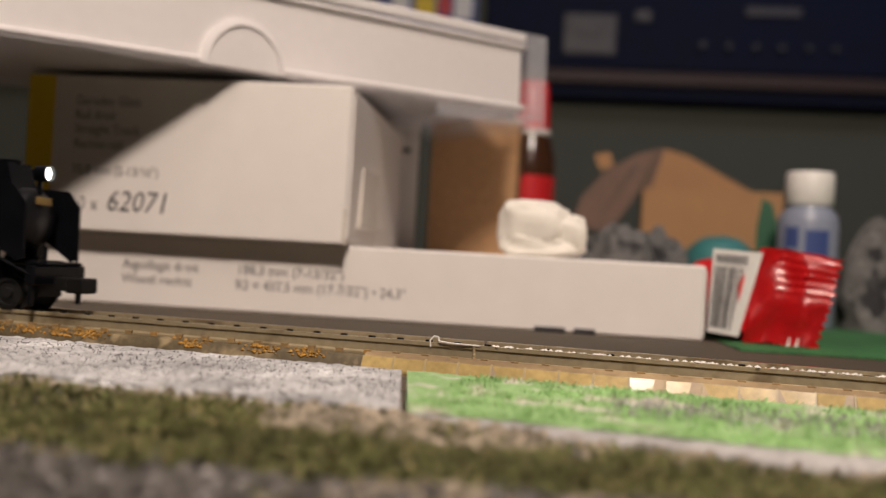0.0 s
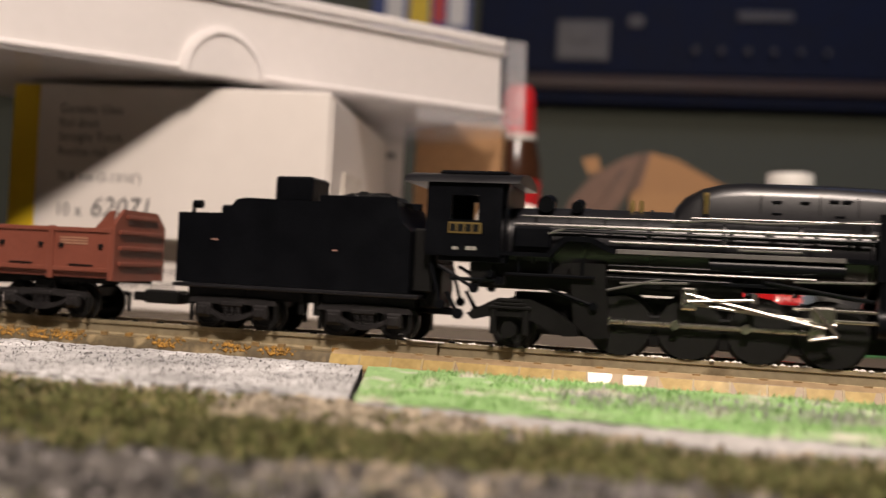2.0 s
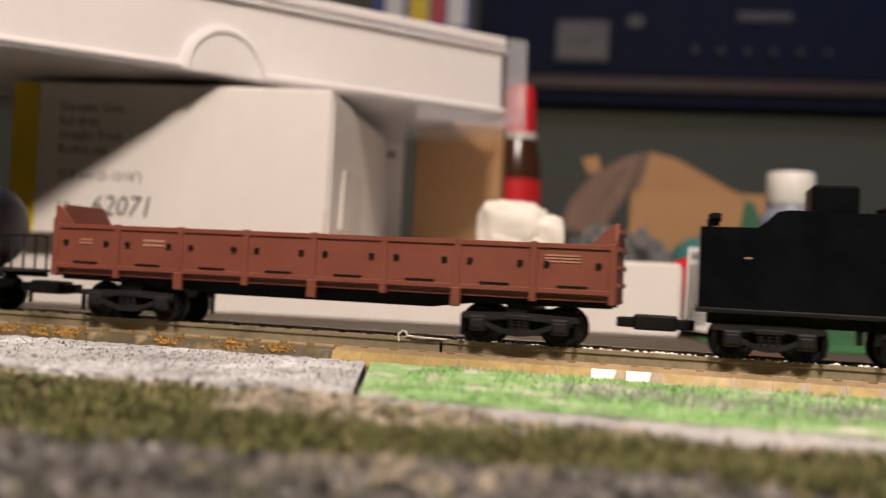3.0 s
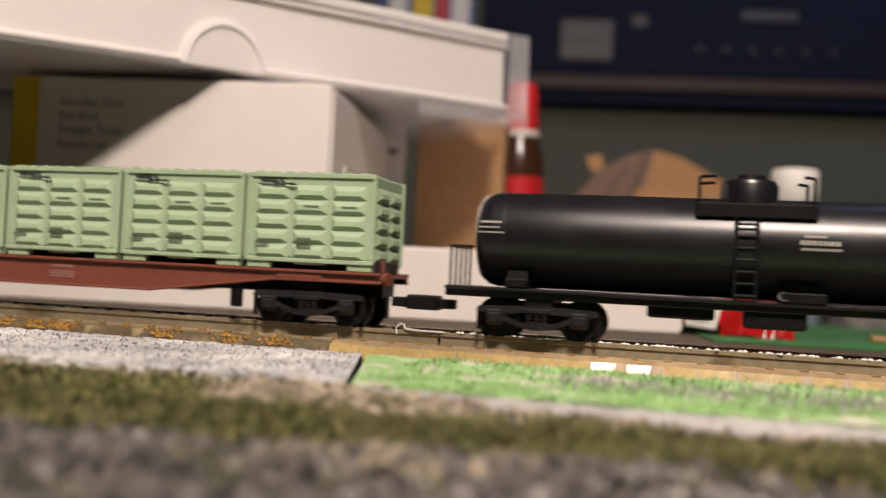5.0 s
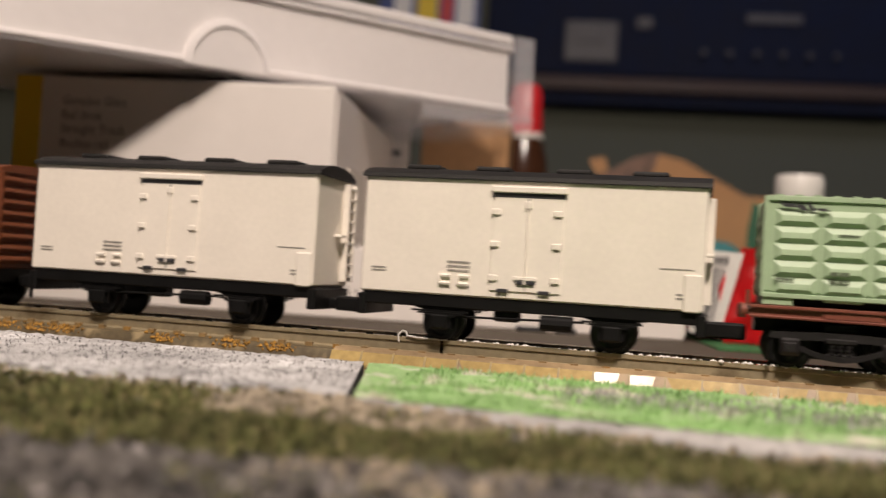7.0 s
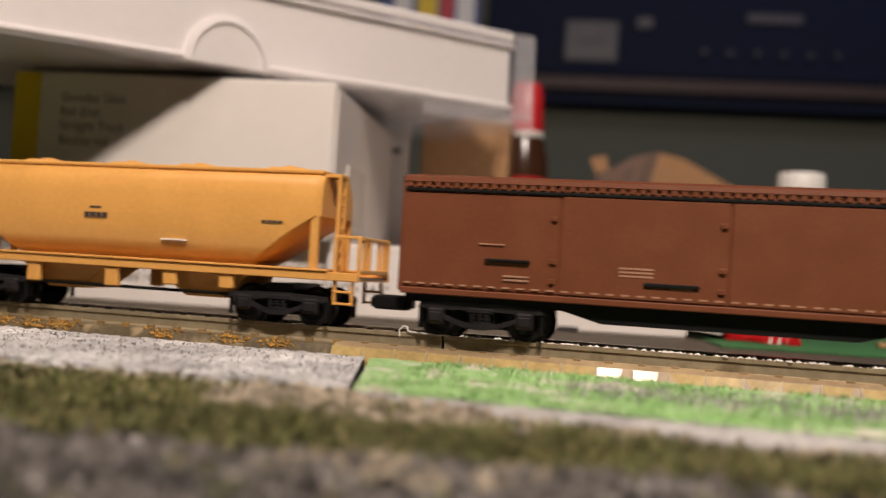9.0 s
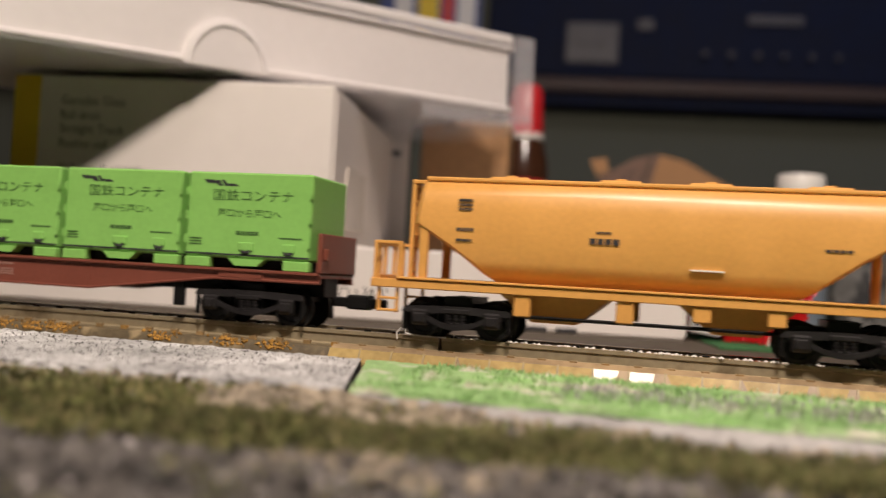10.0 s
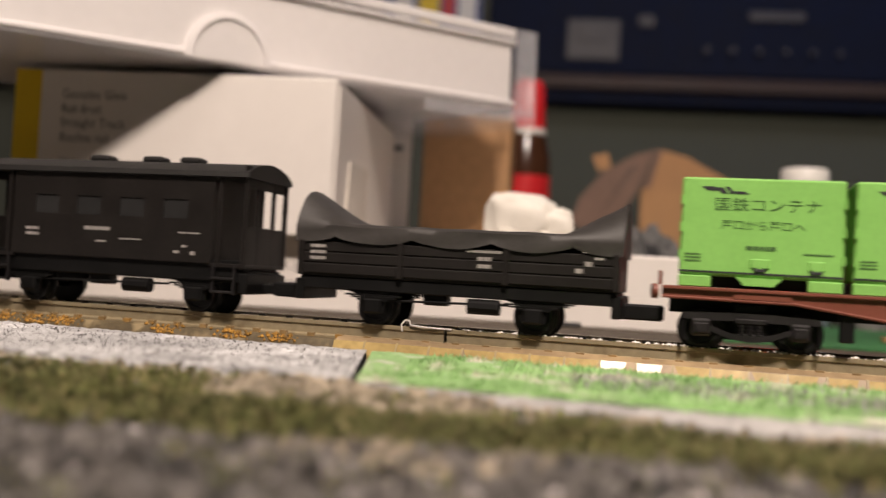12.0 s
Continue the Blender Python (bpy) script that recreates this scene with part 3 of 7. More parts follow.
def small_clutter():
    t = thing("teal_lid", "rounded teal plastic lid", "lid", (27.5, 255, TABLE_Z), size=(0.738, 0.738, 1.0))
    bm = bmesh.new()
    lathe(bm, [(20, 0), (20, 22), (17, 28), (10, 32), (2, 33)], n=28)
    part("shell", bm, TEAL, t, smooth=50)
    t = thing("plastic_leaf", "upright dark green plastic leaf", "leaf", (43.7, 235, TABLE_Z), size=(0.758, 0.758, 0.99))
    bm = bmesh.new()
    prism(bm, [(-5, 0), (7, 0), (8, 30), (2, 46), (-3, 48), (-5, 36)], 0, 1.4)
    part("blade", bm, DARK_GREEN, t)
    t = thing("purple_cap", "dull purple round cap", "cap", (59.6, 245, TABLE_Z), size=(0.742, 0.742, 0.85))
    bm = bmesh.new()
    lathe(bm, [(15, 0), (15, 20), (11, 27), (3, 29)], n=28)
    part("shell", bm, mat("purple_plastic", (0.16, 0.06, 0.1), 0.5), t, smooth=50)
    t = thing("picture_box", "box printed in blue, yellow and red patches", "box", (-262.2, 811, 224.6), 8.0, size=(0.62, 0.662, 0.53))
    bm = bmesh.new()
    box(bm, -85, 0, 0, 85, 24, 190, 1)
    part("carton", bm, BLUE_LABEL, t)
    for x, z, w, h, m in ((-20, 90, 34, 70, YELLOW_INK), (20, 96, 20, 60, RED_PLASTIC), (46, 90, 30, 70, CAP_WHITE), (-60, 94, 30, 70, CAP_WHITE)):
        bm = bmesh.new()
        box(bm, x, -0.6, z, x + w, 0.2, z + h)
        part("printed_patch", bm, m, t)
    t = thing("bamboo_stick", "pale flat wooden stick lying on the mat", "stick", (76, 112, TABLE_Z + 0.5), 8, size=(0.8, 0.8, 0.8))
    bm = bmesh.new()
    box(bm, -12, -2, 0, 40, 2, 1.6, 0.3)
    part("stick", bm, WOOD, t)


turnout_box()
track_box()
clear_case()
plaster_lump()
wrapper()
wood_block()
glue_bottle()
kraft_carton()
spirit_bottle()
boulders()
small_clutter()


# ---- track and foreground ----
RAIL_Z = 7.1
PITCH = 4.85


def rail_profile(y, z, top):
    return [(y - 0.9, z), (y + 0.9, z), (y + 0.9, z + 0.35), (y + 0.22, z + 0.6), (y + 0.22, top - 0.75), (y + 0.5, top - 0.6), (y + 0.5, top - 0.06),
            (y + 0.42, top), (y - 0.42, top), (y - 0.5, top - 0.06), (y - 0.5, top - 0.6), (y - 0.22, top - 0.75), (y - 0.22, z + 0.6), (y - 0.9, z + 0.35)]


def sleeper_mesh(rails):
    bm = bmesh.new()
    y0, y1 = min(rails) - 1.2, max(rails) + 4.4
    box(bm, -1.85, y0, 2.8, 1.85, y1, 4.4, 0.25)
    for y in rails:
        for s in (-1, 1):
            box(bm, -0.6, y + s * 0.95 - 0.35, 4.3, 0.6, y + s * 0.95 + 0.35, 5.1)
    return finish(bm, "sleeper", SLEEPER)


def track(name, label, yc, rails, rail_mat, near=(-190, 150), ends=(-1000, 1000), joints=(-16.5,)):
    t = thing(name, label, "railway track", (0, yc, 0), kind="structure")
    bm = bmesh.new()
    w0, w1 = min(rails) - 6, max(rails) + 6
    prism(bm, [(w0 - 1.5, 0.02), (w1 + 1.5, 0.02), (w1, 3.5), (w0, 1.4)], ends[0], ends[1], "x")
    part("roadbed", bm, BED, t)
    for y in rails:
        cuts = [ends[0], *joints, ends[1]]
        for a, c in zip(cuts, cuts[1:]):
            bm = bmesh.new()
            prism(bm, rail_profile(y, 4.4, RAIL_Z), a + 0.25, c - 0.25, "x")
            rl = part("rail", bm, rail_mat, t)
            bm = bmesh.new()
            box(bm, a + 0.25, y - 0.46, RAIL_Z - 0.02, c - 0.25, y + 0.4, RAIL_Z + 0.04, 0.02)
            part("rail_head", bm, HEAD, rl, "polished running surface")
    me = sleeper_mesh(rails)
    bm = bmesh.new()
    ledge = [(min(rails) - 1.0, 5.0), (min(rails) - 2.4, 4.35), (min(rails) - 3.5, 2.5), (min(rails) - 3.6, 0.6), (min(rails) - 1.0, 0.6)]
    prism(bm, ledge, -34.0, ends[1], "x")
    part("bed_shoulder", bm, SHOULDER_TAN, t, "dull tan moulded shoulder", smooth=0)
    bm = bmesh.new()
    prism(bm, [(y, min(z, 4.5)) for y, z in ledge], ends[0], -34.05, "x")
    part("bed_shoulder", bm, SHOULDER_DARK, t, "dark brown shoulder with the dimmer light in its colour")
    # glossy golden tiles along the foot of the shoulder, each set a little askew to shape the glint
    bm = bmesh.new()
    prism(bm, [(-0.25, 4.3), (-1.3, 2.4), (-1.3, 2.0), (0.5, 2.0), (0.5, 4.3)], -2.55, 2.55, "x")
    tile = finish(bm, "shoulder_tile", SHOULDER)
    bm = bmesh.new()
    prism(bm, [(0.3, 4.5), (-0.3, 4.42), (-1.45, 2.4), (-1.45, 2.0), (0.3, 2.0)], -0.16, 0.16, "x")
    shoulder = finish(bm, "shoulder_rib", RIB)
    rnd = random.Random(6)
    for k in range(-5, 28):
        x = -5.2 + 5.28 * k
        # These tiles are turned to throw the lamp's glint, the others away from it.
        lit = 6.0 < x < 17.0
        piece("shoulder_tile", tile, t, (x, min(rails) - 2.35, 0), 8.2 if lit else rnd.uniform(-5.0, -2.5) if 17.0 < x < 33.0 else rnd.uniform(4.5, 7.0) if x >= 33.0 else rnd.uniform(-4.0, 1.0))
        piece("shoulder_rib", shoulder, t, (x + 2.64, min(rails) - 2.35, 0))
    # Black ticks added at the near rail for the dark gaps between sleepers.
    bm = bmesh.new()
    box(bm, -0.55, -3.95, 6.3, 0.55, -3.3, 7.35, 0.08)
    tick = finish(bm, "gap_tick", UNDER)
    rest = bmesh.new()
    n0, n1 = int(ends[0] / PITCH), int(ends[1] / PITCH)
    for k in range(n0, n1):
        x = k * PITCH
        if near[0] < x < near[1]:
            piece("sleeper", me, t, (x, 0, 0))
            if k % 2 or x < -18:
                piece("gap_tick", tick, t, (x, 0, 0))
        else:
            box(rest, x - 1.75, w0 + 4.8, 2.8, x + 1.75, w1 - 1.6, 4.4)
    tagged(part("far_sleepers", rest, SLEEPER, t), kind="stuff")
    return t


track("train_track", "two nickel silver rails on brown plastic sleepers", 0.0, (-4.5, 4.5), RAIL, joints=(-16.5, 59.0))


def strand():
    bm = bmesh.new()
    pts = [Vector((-23.6, -5.0, 6.3)), Vector((-23.7, -5.1, 7.4)), Vector((-23.1, -5.0, 8.1)), Vector((-22.3, -5.2, 8.0)), Vector((-22.2, -5.3, 7.4)), Vector((-20.4, -5.4, 7.2)), Vector((-18.2, -5.3, 7.15)), Vector((-15.5, -5.1, 7.1))]
    for a, c in zip(pts, pts[1:]):
        rod(bm, a, c, 0.14, 6)
    solid("glue_strand", bm, WHITE_INK, "thin pale curled strand stuck on the rail", "strand")


strand()


def orange_scatter():
    """Clumps of orange flock caught along the shoulder."""
    rnd = random.Random(77)
    vs, fs = [], []
    for cx in (-137, -125, -113, -104, -97, -90, -84.5, -64.5, -51.6, -44):
        for _ in range(60):
            x, r = cx + rnd.gauss(0, 1.7), rnd.uniform(0.15, 0.42)
            s = rnd.uniform(0, 1)
            y, z, k = -6.7 - 0.9 * s, 4.6 - 1.3 * s, len(vs)
            vs += [((x + r * a * rnd.uniform(0.7, 1.4)) * MM, (y + r * b) * MM, (z + r * c) * MM) for a, b, c in ((1, 0, 0), (-1, 0, 0), (0, 1, 0), (0, -1, 0), (0.2, 0, 1), (0, 0, -1))]
            fs += [[k + i for i in f] for f in ((0, 2, 4), (2, 1, 4), (1, 3, 4), (3, 0, 4), (2, 0, 5), (1, 2, 5), (3, 1, 5), (0, 3, 5))]
    me = bpy.data.meshes.new("orange_scatter")
    me.from_pydata(vs, [], fs)
    me.materials.append(ORANGE_FLOCK)
    tagged(new("orange_scatter", me), "orange flock clumps caught beside the rail", "scatter", kind="stuff")


orange_scatter()


def crumbs():
    """Dried glue crumbs along the near rail."""
    rnd = random.Random(31)
    vs, fs = [], []
    for _ in range(150):
        x, y, r = rnd.uniform(-14, 75), rnd.gauss(-4.6, 0.25), rnd.uniform(0.1, 0.34)
        k = len(vs)
        z = RAIL_Z + 0.05
        vs += [((x + r * a) * MM, (y + r * b) * MM, (z + r * c) * MM) for a, b, c in ((1.6, 0, 0), (-1.6, 0, 0), (0, 1, 0), (0, -1, 0), (0.3, 0, 1), (0, 0, -1))]
        fs += [[k + i for i in f] for f in ((0, 2, 4), (2, 1, 4), (1, 3, 4), (3, 0, 4), (2, 0, 5), (1, 2, 5), (3, 1, 5), (0, 3, 5))]
    me = bpy.data.meshes.new("glue_crumbs")
    me.from_pydata(vs, [], fs)
    me.materials.append(WHITE_INK)
    tagged(new("glue_crumbs", me), "pale dried glue crumbs on the rail", "crumbs", kind="stuff")


crumbs()


def boards():
    """Two strips of scenery board lying in front of the rails."""
    def board(name, label, x0, x1, m, side, seed, lipm):
        t = thing(name, label, "scenery board", (0, 0, 0))
        bm = bmesh.new()
        nx, ny = int((x1 - x0) / 1.0), 28
        grid = []
        for i in range(nx + 1):
            row = []
            for j in range(ny + 1):
                x, y = x0 + (x1 - x0) * i / nx, -26.2 - 35.0 * j / ny
                e = 0.55 * noise.noise(Vector((x * 0.9, y * 0.9, seed))) + 0.35 * noise.noise(Vector((x * 2.1, y * 2.1, seed)))
                row.append(bm.verts.new((x + 0.294 * (-28.9 - y), y + (0.5 * noise.noise(Vector((x * .5, seed, 0))) if j in (0, ny) else 0), 4.74 + 0.4 * e)))
            grid.append(row)
        for i in range(nx):
            for j in range(ny):
                bm.faces.new((grid[i][j], grid[i + 1][j], grid[i + 1][j + 1], grid[i][j + 1]))
        part("surface", bm, m, t, smooth=60)
        bm = bmesh.new()
        edge = []
        for i in range(nx + 1):
            x = x0 + (x1 - x0) * i / nx
            wob = 0.5 * noise.noise(Vector((x * .5, seed, 0)))
            xx, drop = x + 0.294 * 32.2, 0.5 * noise.noise(Vector((x * 0.7, seed, 4)))
            edge.append([bm.verts.new((xx, -61.2 + wob - d, z + 0.6 * drop)) for d, z in ((0.1, 4.6), (0.6, 4.1), (1.0, 3.3), (1.2, 0.6))])
        for a, c in zip(edge, edge[1:]):
            for j in range(3):
                bm.faces.new((a[j], a[j + 1], c[j + 1], c[j]))
        part("front_edge", bm, lipm, t, "ragged pale front edge", smooth=60)
        bm = bmesh.new()
        prism(bm, [(x + 0.294 * (-28.9 - y), y) for x, y in ((x0, -60.6), (x1, -60.6), (x1, -26.6), (x0, -26.6))], 0.05, 4.4, "z")
        part("foam_core", bm, side, t)

    board("grey_board", "grey speckled ballast board lying beside the track", -420, -21.2, BOARD_GREY, BOARD_END, 3.3, BOARD_GREY)
    board("green_board", "bright green flocked board lying beside the track", -20.4, 420, BOARD_GREEN, BOARD_GREY, 8.1, BOARD_PAPER)


boards()


def front_ground():
    rnd = random.Random(11)

    def height(x, y):
        k = min(1.0, max(0.0, (-61.0 - y) / 20.0))
        left = 1.0 / (1.0 + math.exp((x + 12) / 5.0))
        return (3.2 + 0.9 * left) * (1 - k) + 2.2 * k + 0.7 * noise.noise(Vector((x * 0.09, y * 0.12, 0.3)))

    bm = bmesh.new()
    grid = []
    nx, ny = 150, 24
    for i in range(nx + 1):
        row = []
        for j in range(ny + 1):
            x, y = -170 + 330 * i / nx, -61.4 - 78 * j / ny
            z = height(x, y) + 0.5 * noise.noise(Vector((x * 0.4, y * 0.4, 2.3)))
            row.append(bm.verts.new((x, y, max(0.05, z))))
        grid.append(row)
    for i in range(nx):
        for j in range(ny):
            bm.faces.new((grid[i][j], grid[i + 1][j], grid[i + 1][j + 1], grid[i][j + 1]))
    solid("scenery_soil", bm, SOIL, "dark earth strip in front of the boards", "ground", kind="structure", smooth=60)

    ico = bmesh.new()
    bmesh.ops.create_icosphere(ico, subdivisions=1, radius=1)
    ico.verts.index_update()
    base = [v.co.copy() for v in ico.verts]
    tri = [[v.index for v in f.verts] for f in ico.faces]
    ico.free()

    def stones(name, label, m, spots):
        vs, fs = [], []
        for x, y, r in spots:
            z = height(x, y) + r * 0.35
            turn = Euler((rnd.random() * 6, rnd.random() * 6, rnd.random() * 6)).to_matrix()
            s = Vector((r * rnd.uniform(0.8, 1.4), r * rnd.uniform(0.7, 1.1), r * rnd.uniform(0.55, 0.9)))
            k = len(vs)
            for p in base:
                q = turn @ Vector((p.x * s.x, p.y * s.y, p.z * s.z)) * (1 + 0.25 * (rnd.random() - 0.5))
                vs.append(((x + q.x) * MM, (y + q.y) * MM, (z + q.z) * MM))
            fs += [[k + a for a in f] for f in tri]
        me = bpy.data.meshes.new(name)
        me.from_pydata(vs, [], fs)
        me.materials.append(m)
        tagged(new(name, me), label, "gravel", kind="stuff")

    def field(n, x0, x1, fy, r0, r1):
        out = []
        for _ in range(n):
            x = rnd.uniform(x0, x1)
            y = fy(x)
            out.append((x, y, rnd.uniform(r0, r1) ** 1.0))
        return out

    def side(x):
        """0 beside the grey board, 1 beside the green one."""
        return min(1.0, max(0.0, (x + 25) / 35.0))

    def turf_line(x):
        return -74.5 + 1.5 * side(x) - 1.6 * noise.noise(Vector((x * 0.06, 1.0, 0)))

    def beyond(x, a, c):
        return -86.0 + 5.5 * side(x) + 3.0 * noise.noise(Vector((x * 0.1, 6.0, 0))) - rnd.uniform(a, c)

    stones("gravel", "loose grey and black pebbles", PEBBLE, field(6500, -75, 75, lambda x: beyond(x, 0, 34), 0.3, 0.8) + field(700, -75, 20, lambda x: beyond(x, 2, 30), 0.8, 1.2) + field(500, -75, 75, lambda x: rnd.uniform(-86, -64), 0.25, 0.6))
    stones("tan_gravel", "loose tan and cream pebbles", TAN_PEBBLE,
           field(330, -24, 4, lambda x: rnd.uniform(-71, -61.6), 0.5, 1.15) + field(260, -75, -20, lambda x: rnd.uniform(-65, -60.8), 0.3, 0.8)
           + field(200, 0, 60, lambda x: rnd.uniform(-68, -62), 0.3, 0.8) + field(300, -10, 12, lambda x: beyond(x, 1, 9), 0.4, 0.9))
    stones("pale_gravel", "loose pale grey pebbles", PALE_PEBBLE, field(1100, -75, 75, lambda x: beyond(x, 1, 32), 0.3, 0.8))

    # turf: short blades in clumps
    fields = {"turf": ([], [], TURF, "short olive green scatter turf"), "dry_turf": ([], [], DRY_TURF, "short dry tan scatter turf")}
    for _ in range(60000):
        vs, fs = fields["turf" if rnd.random() < 0.8 else "dry_turf"][:2]
        x = rnd.uniform(-75, 75)
        y = rnd.gauss(turf_line(x), 5.6 - 2.2 * side(x))
        if rnd.random() < (0.3 if -20 < x < 10 else 0.12):
            y = rnd.uniform(-108, -62)
            if noise.noise(Vector((x * 0.11, y * 0.11, 7))) < 0.15:
                continue
        if noise.noise(Vector((x * 0.2, y * 0.3, 5))) < -0.3 or y > -61.6:
            continue
        h = rnd.uniform(0.5, 1.5)
        z = height(x, y) - 0.1
        a = rnd.random() * 6.28
        dx, dy = math.cos(a) * 0.26, math.sin(a) * 0.26
        lx, ly = rnd.gauss(0, 0.8), rnd.gauss(0, 0.8)
        k = len(vs)
        vs += [((x - dx) * MM, (y - dy) * MM, z * MM), ((x + dx) * MM, (y + dy) * MM, z * MM), ((x + lx) * MM, (y + ly) * MM, (z + h) * MM), ((x + lx * .5 + dy) * MM, (y + ly * .5 - dx) * MM, (z + h * .6) * MM)]
        fs += [(k, k + 1, k + 2), (k, k + 3, k + 2)]
    for name, (vs, fs, m, label) in fields.items():
        me = bpy.data.meshes.new(name)
        me.from_pydata(vs, [], fs)
        me.materials.append(m)
        tagged(new(name, me), label, "grass", kind="stuff")


front_ground()


def board_flock():
    """Fibres on the green board and grit on the grey one."""
    rnd = random.Random(21)
    vs, fs = [], []
    for _ in range(14000):
        x, y = rnd.uniform(-12, 90), rnd.uniform(-61.0, -26.6)
        if noise.noise(Vector((x * 0.12, y * 0.3, 3))) < -0.12:
            continue
        h = rnd.uniform(0.3, 0.9)
        a = rnd.random() * 6.28
        dx, dy = math.cos(a) * 0.16, math.sin(a) * 0.16
        k = len(vs)
        vs += [((x - dx) * MM, (y - dy) * MM, 4.65 * MM), ((x + dx) * MM, (y + dy) * MM, 4.65 * MM), ((x + rnd.gauss(0, .3)) * MM, (y + rnd.gauss(0, .3)) * MM, (4.65 + h) * MM)]
        fs.append((k, k + 1, k + 2))
    me = bpy.data.meshes.new("flock")
    me.from_pydata(vs, [], fs)
    me.materials.append(BOARD_GREEN)
    tagged(new("flock", me), "fine bright green fibres on the board", "flock", kind="stuff")
    vs, fs = [], []
    for _ in range(2600):
        x, y = rnd.uniform(8, 90), -44.0 + rnd.gauss(0, 4.0)
        if noise.noise(Vector((x * 0.25, y * 0.5, 9))) < -0.05:
            continue
        a, h, k = rnd.random() * 6.28, rnd.uniform(0.5, 1.15), len(vs)
        dx, dy = math.cos(a) * 0.2, math.sin(a) * 0.2
        vs += [((x - dx) * MM, (y - dy) * MM, 4.65 * MM), ((x + dx) * MM, (y + dy) * MM, 4.65 * MM), ((x + rnd.gauss(0, .3)) * MM, (y + rnd.gauss(0, .3)) * MM, (4.65 + h) * MM)]
        fs.append((k, k + 1, k + 2))
    me = bpy.data.meshes.new("pale_flock")
    me.from_pydata(vs, [], fs)
    me.materials.append(BOARD_PAPER)
    tagged(new("pale_flock", me), "worn pale fibres on the green board", "flock", kind="stuff")
    vs, fs = [], []
    for _ in range(2600):
        x, y, r = rnd.uniform(-115, -21.5), rnd.uniform(-61.0, -26.6), rnd.uniform(0.08, 0.2)
        k = len(vs)
        vs += [((x + r * a + 0.294 * (-28.9 - y)) * MM, (y + r * b) * MM, (4.7 + r * c) * MM) for a, b, c in ((1, 0, 0), (-1, 0.2, 0), (0, 1, 0), (0.2, -1, 0), (0.2, 0, 1.3))]
        fs += [(k, k + 2, k + 4), (k + 2, k + 1, k + 4), (k + 1, k + 3, k + 4), (k + 3, k, k + 4)]
    me = bpy.data.meshes.new("grit")
    me.from_pydata(vs, [], fs)
    me.materials.append(PEBBLE)
    tagged(new("grit", me), "fine dark grit on the grey board", "grit", kind="stuff")


board_flock()


# ---- rolling stock: origin of each at its middle on the rail tops, x ahead, the camera's side is -y ----
TRAIN = []   # (thing, x at 5.5 s in mm)
WHEELS = []  # (object, x, z, radius)
SPEED = 87.1


def rolling(name, label, category, x, z=0.0, group="train"):
    t = thing(name, label, category, (x, 0, RAIL_Z + z), group=group)
    TRAIN.append((t, x, z))
    return t


def wheelset(parent, x, r=2.85, spokes=0):
    bm = bmesh.new()
    for s in (-1, 1):
        lathe(bm, [(0.6, s * 3.6), (r + 0.65, s * 3.6), (r + 0.65, s * 4.0), (r, s * 4.15), (r - 0.05, s * 5.4), (r - 0.7, s * 5.45), (r - 0.8, s * 5.1), (1.0, s * 5.1), (0.9, s * 5.7), (0.3, s * 5.7)], "y", 24)
    rod(bm, (0, -5.6, 0), (0, 5.6, 0), 0.5, 8)
    for s in (-1, 1):
        for k in range(spokes):
            a = 2 * math.pi * k / spokes
            rod(bm, (0.8 * math.cos(a), s * 5.25, 0.8 * math.sin(a)), ((r - .5) * math.cos(a), s * 5.25, (r - .5) * math.sin(a)), 0.24, 5)
    ob = part("wheelset", bm, WHEEL, parent, at=(x, 0, r))
    WHEELS.append((ob, x, r, r))
    return ob


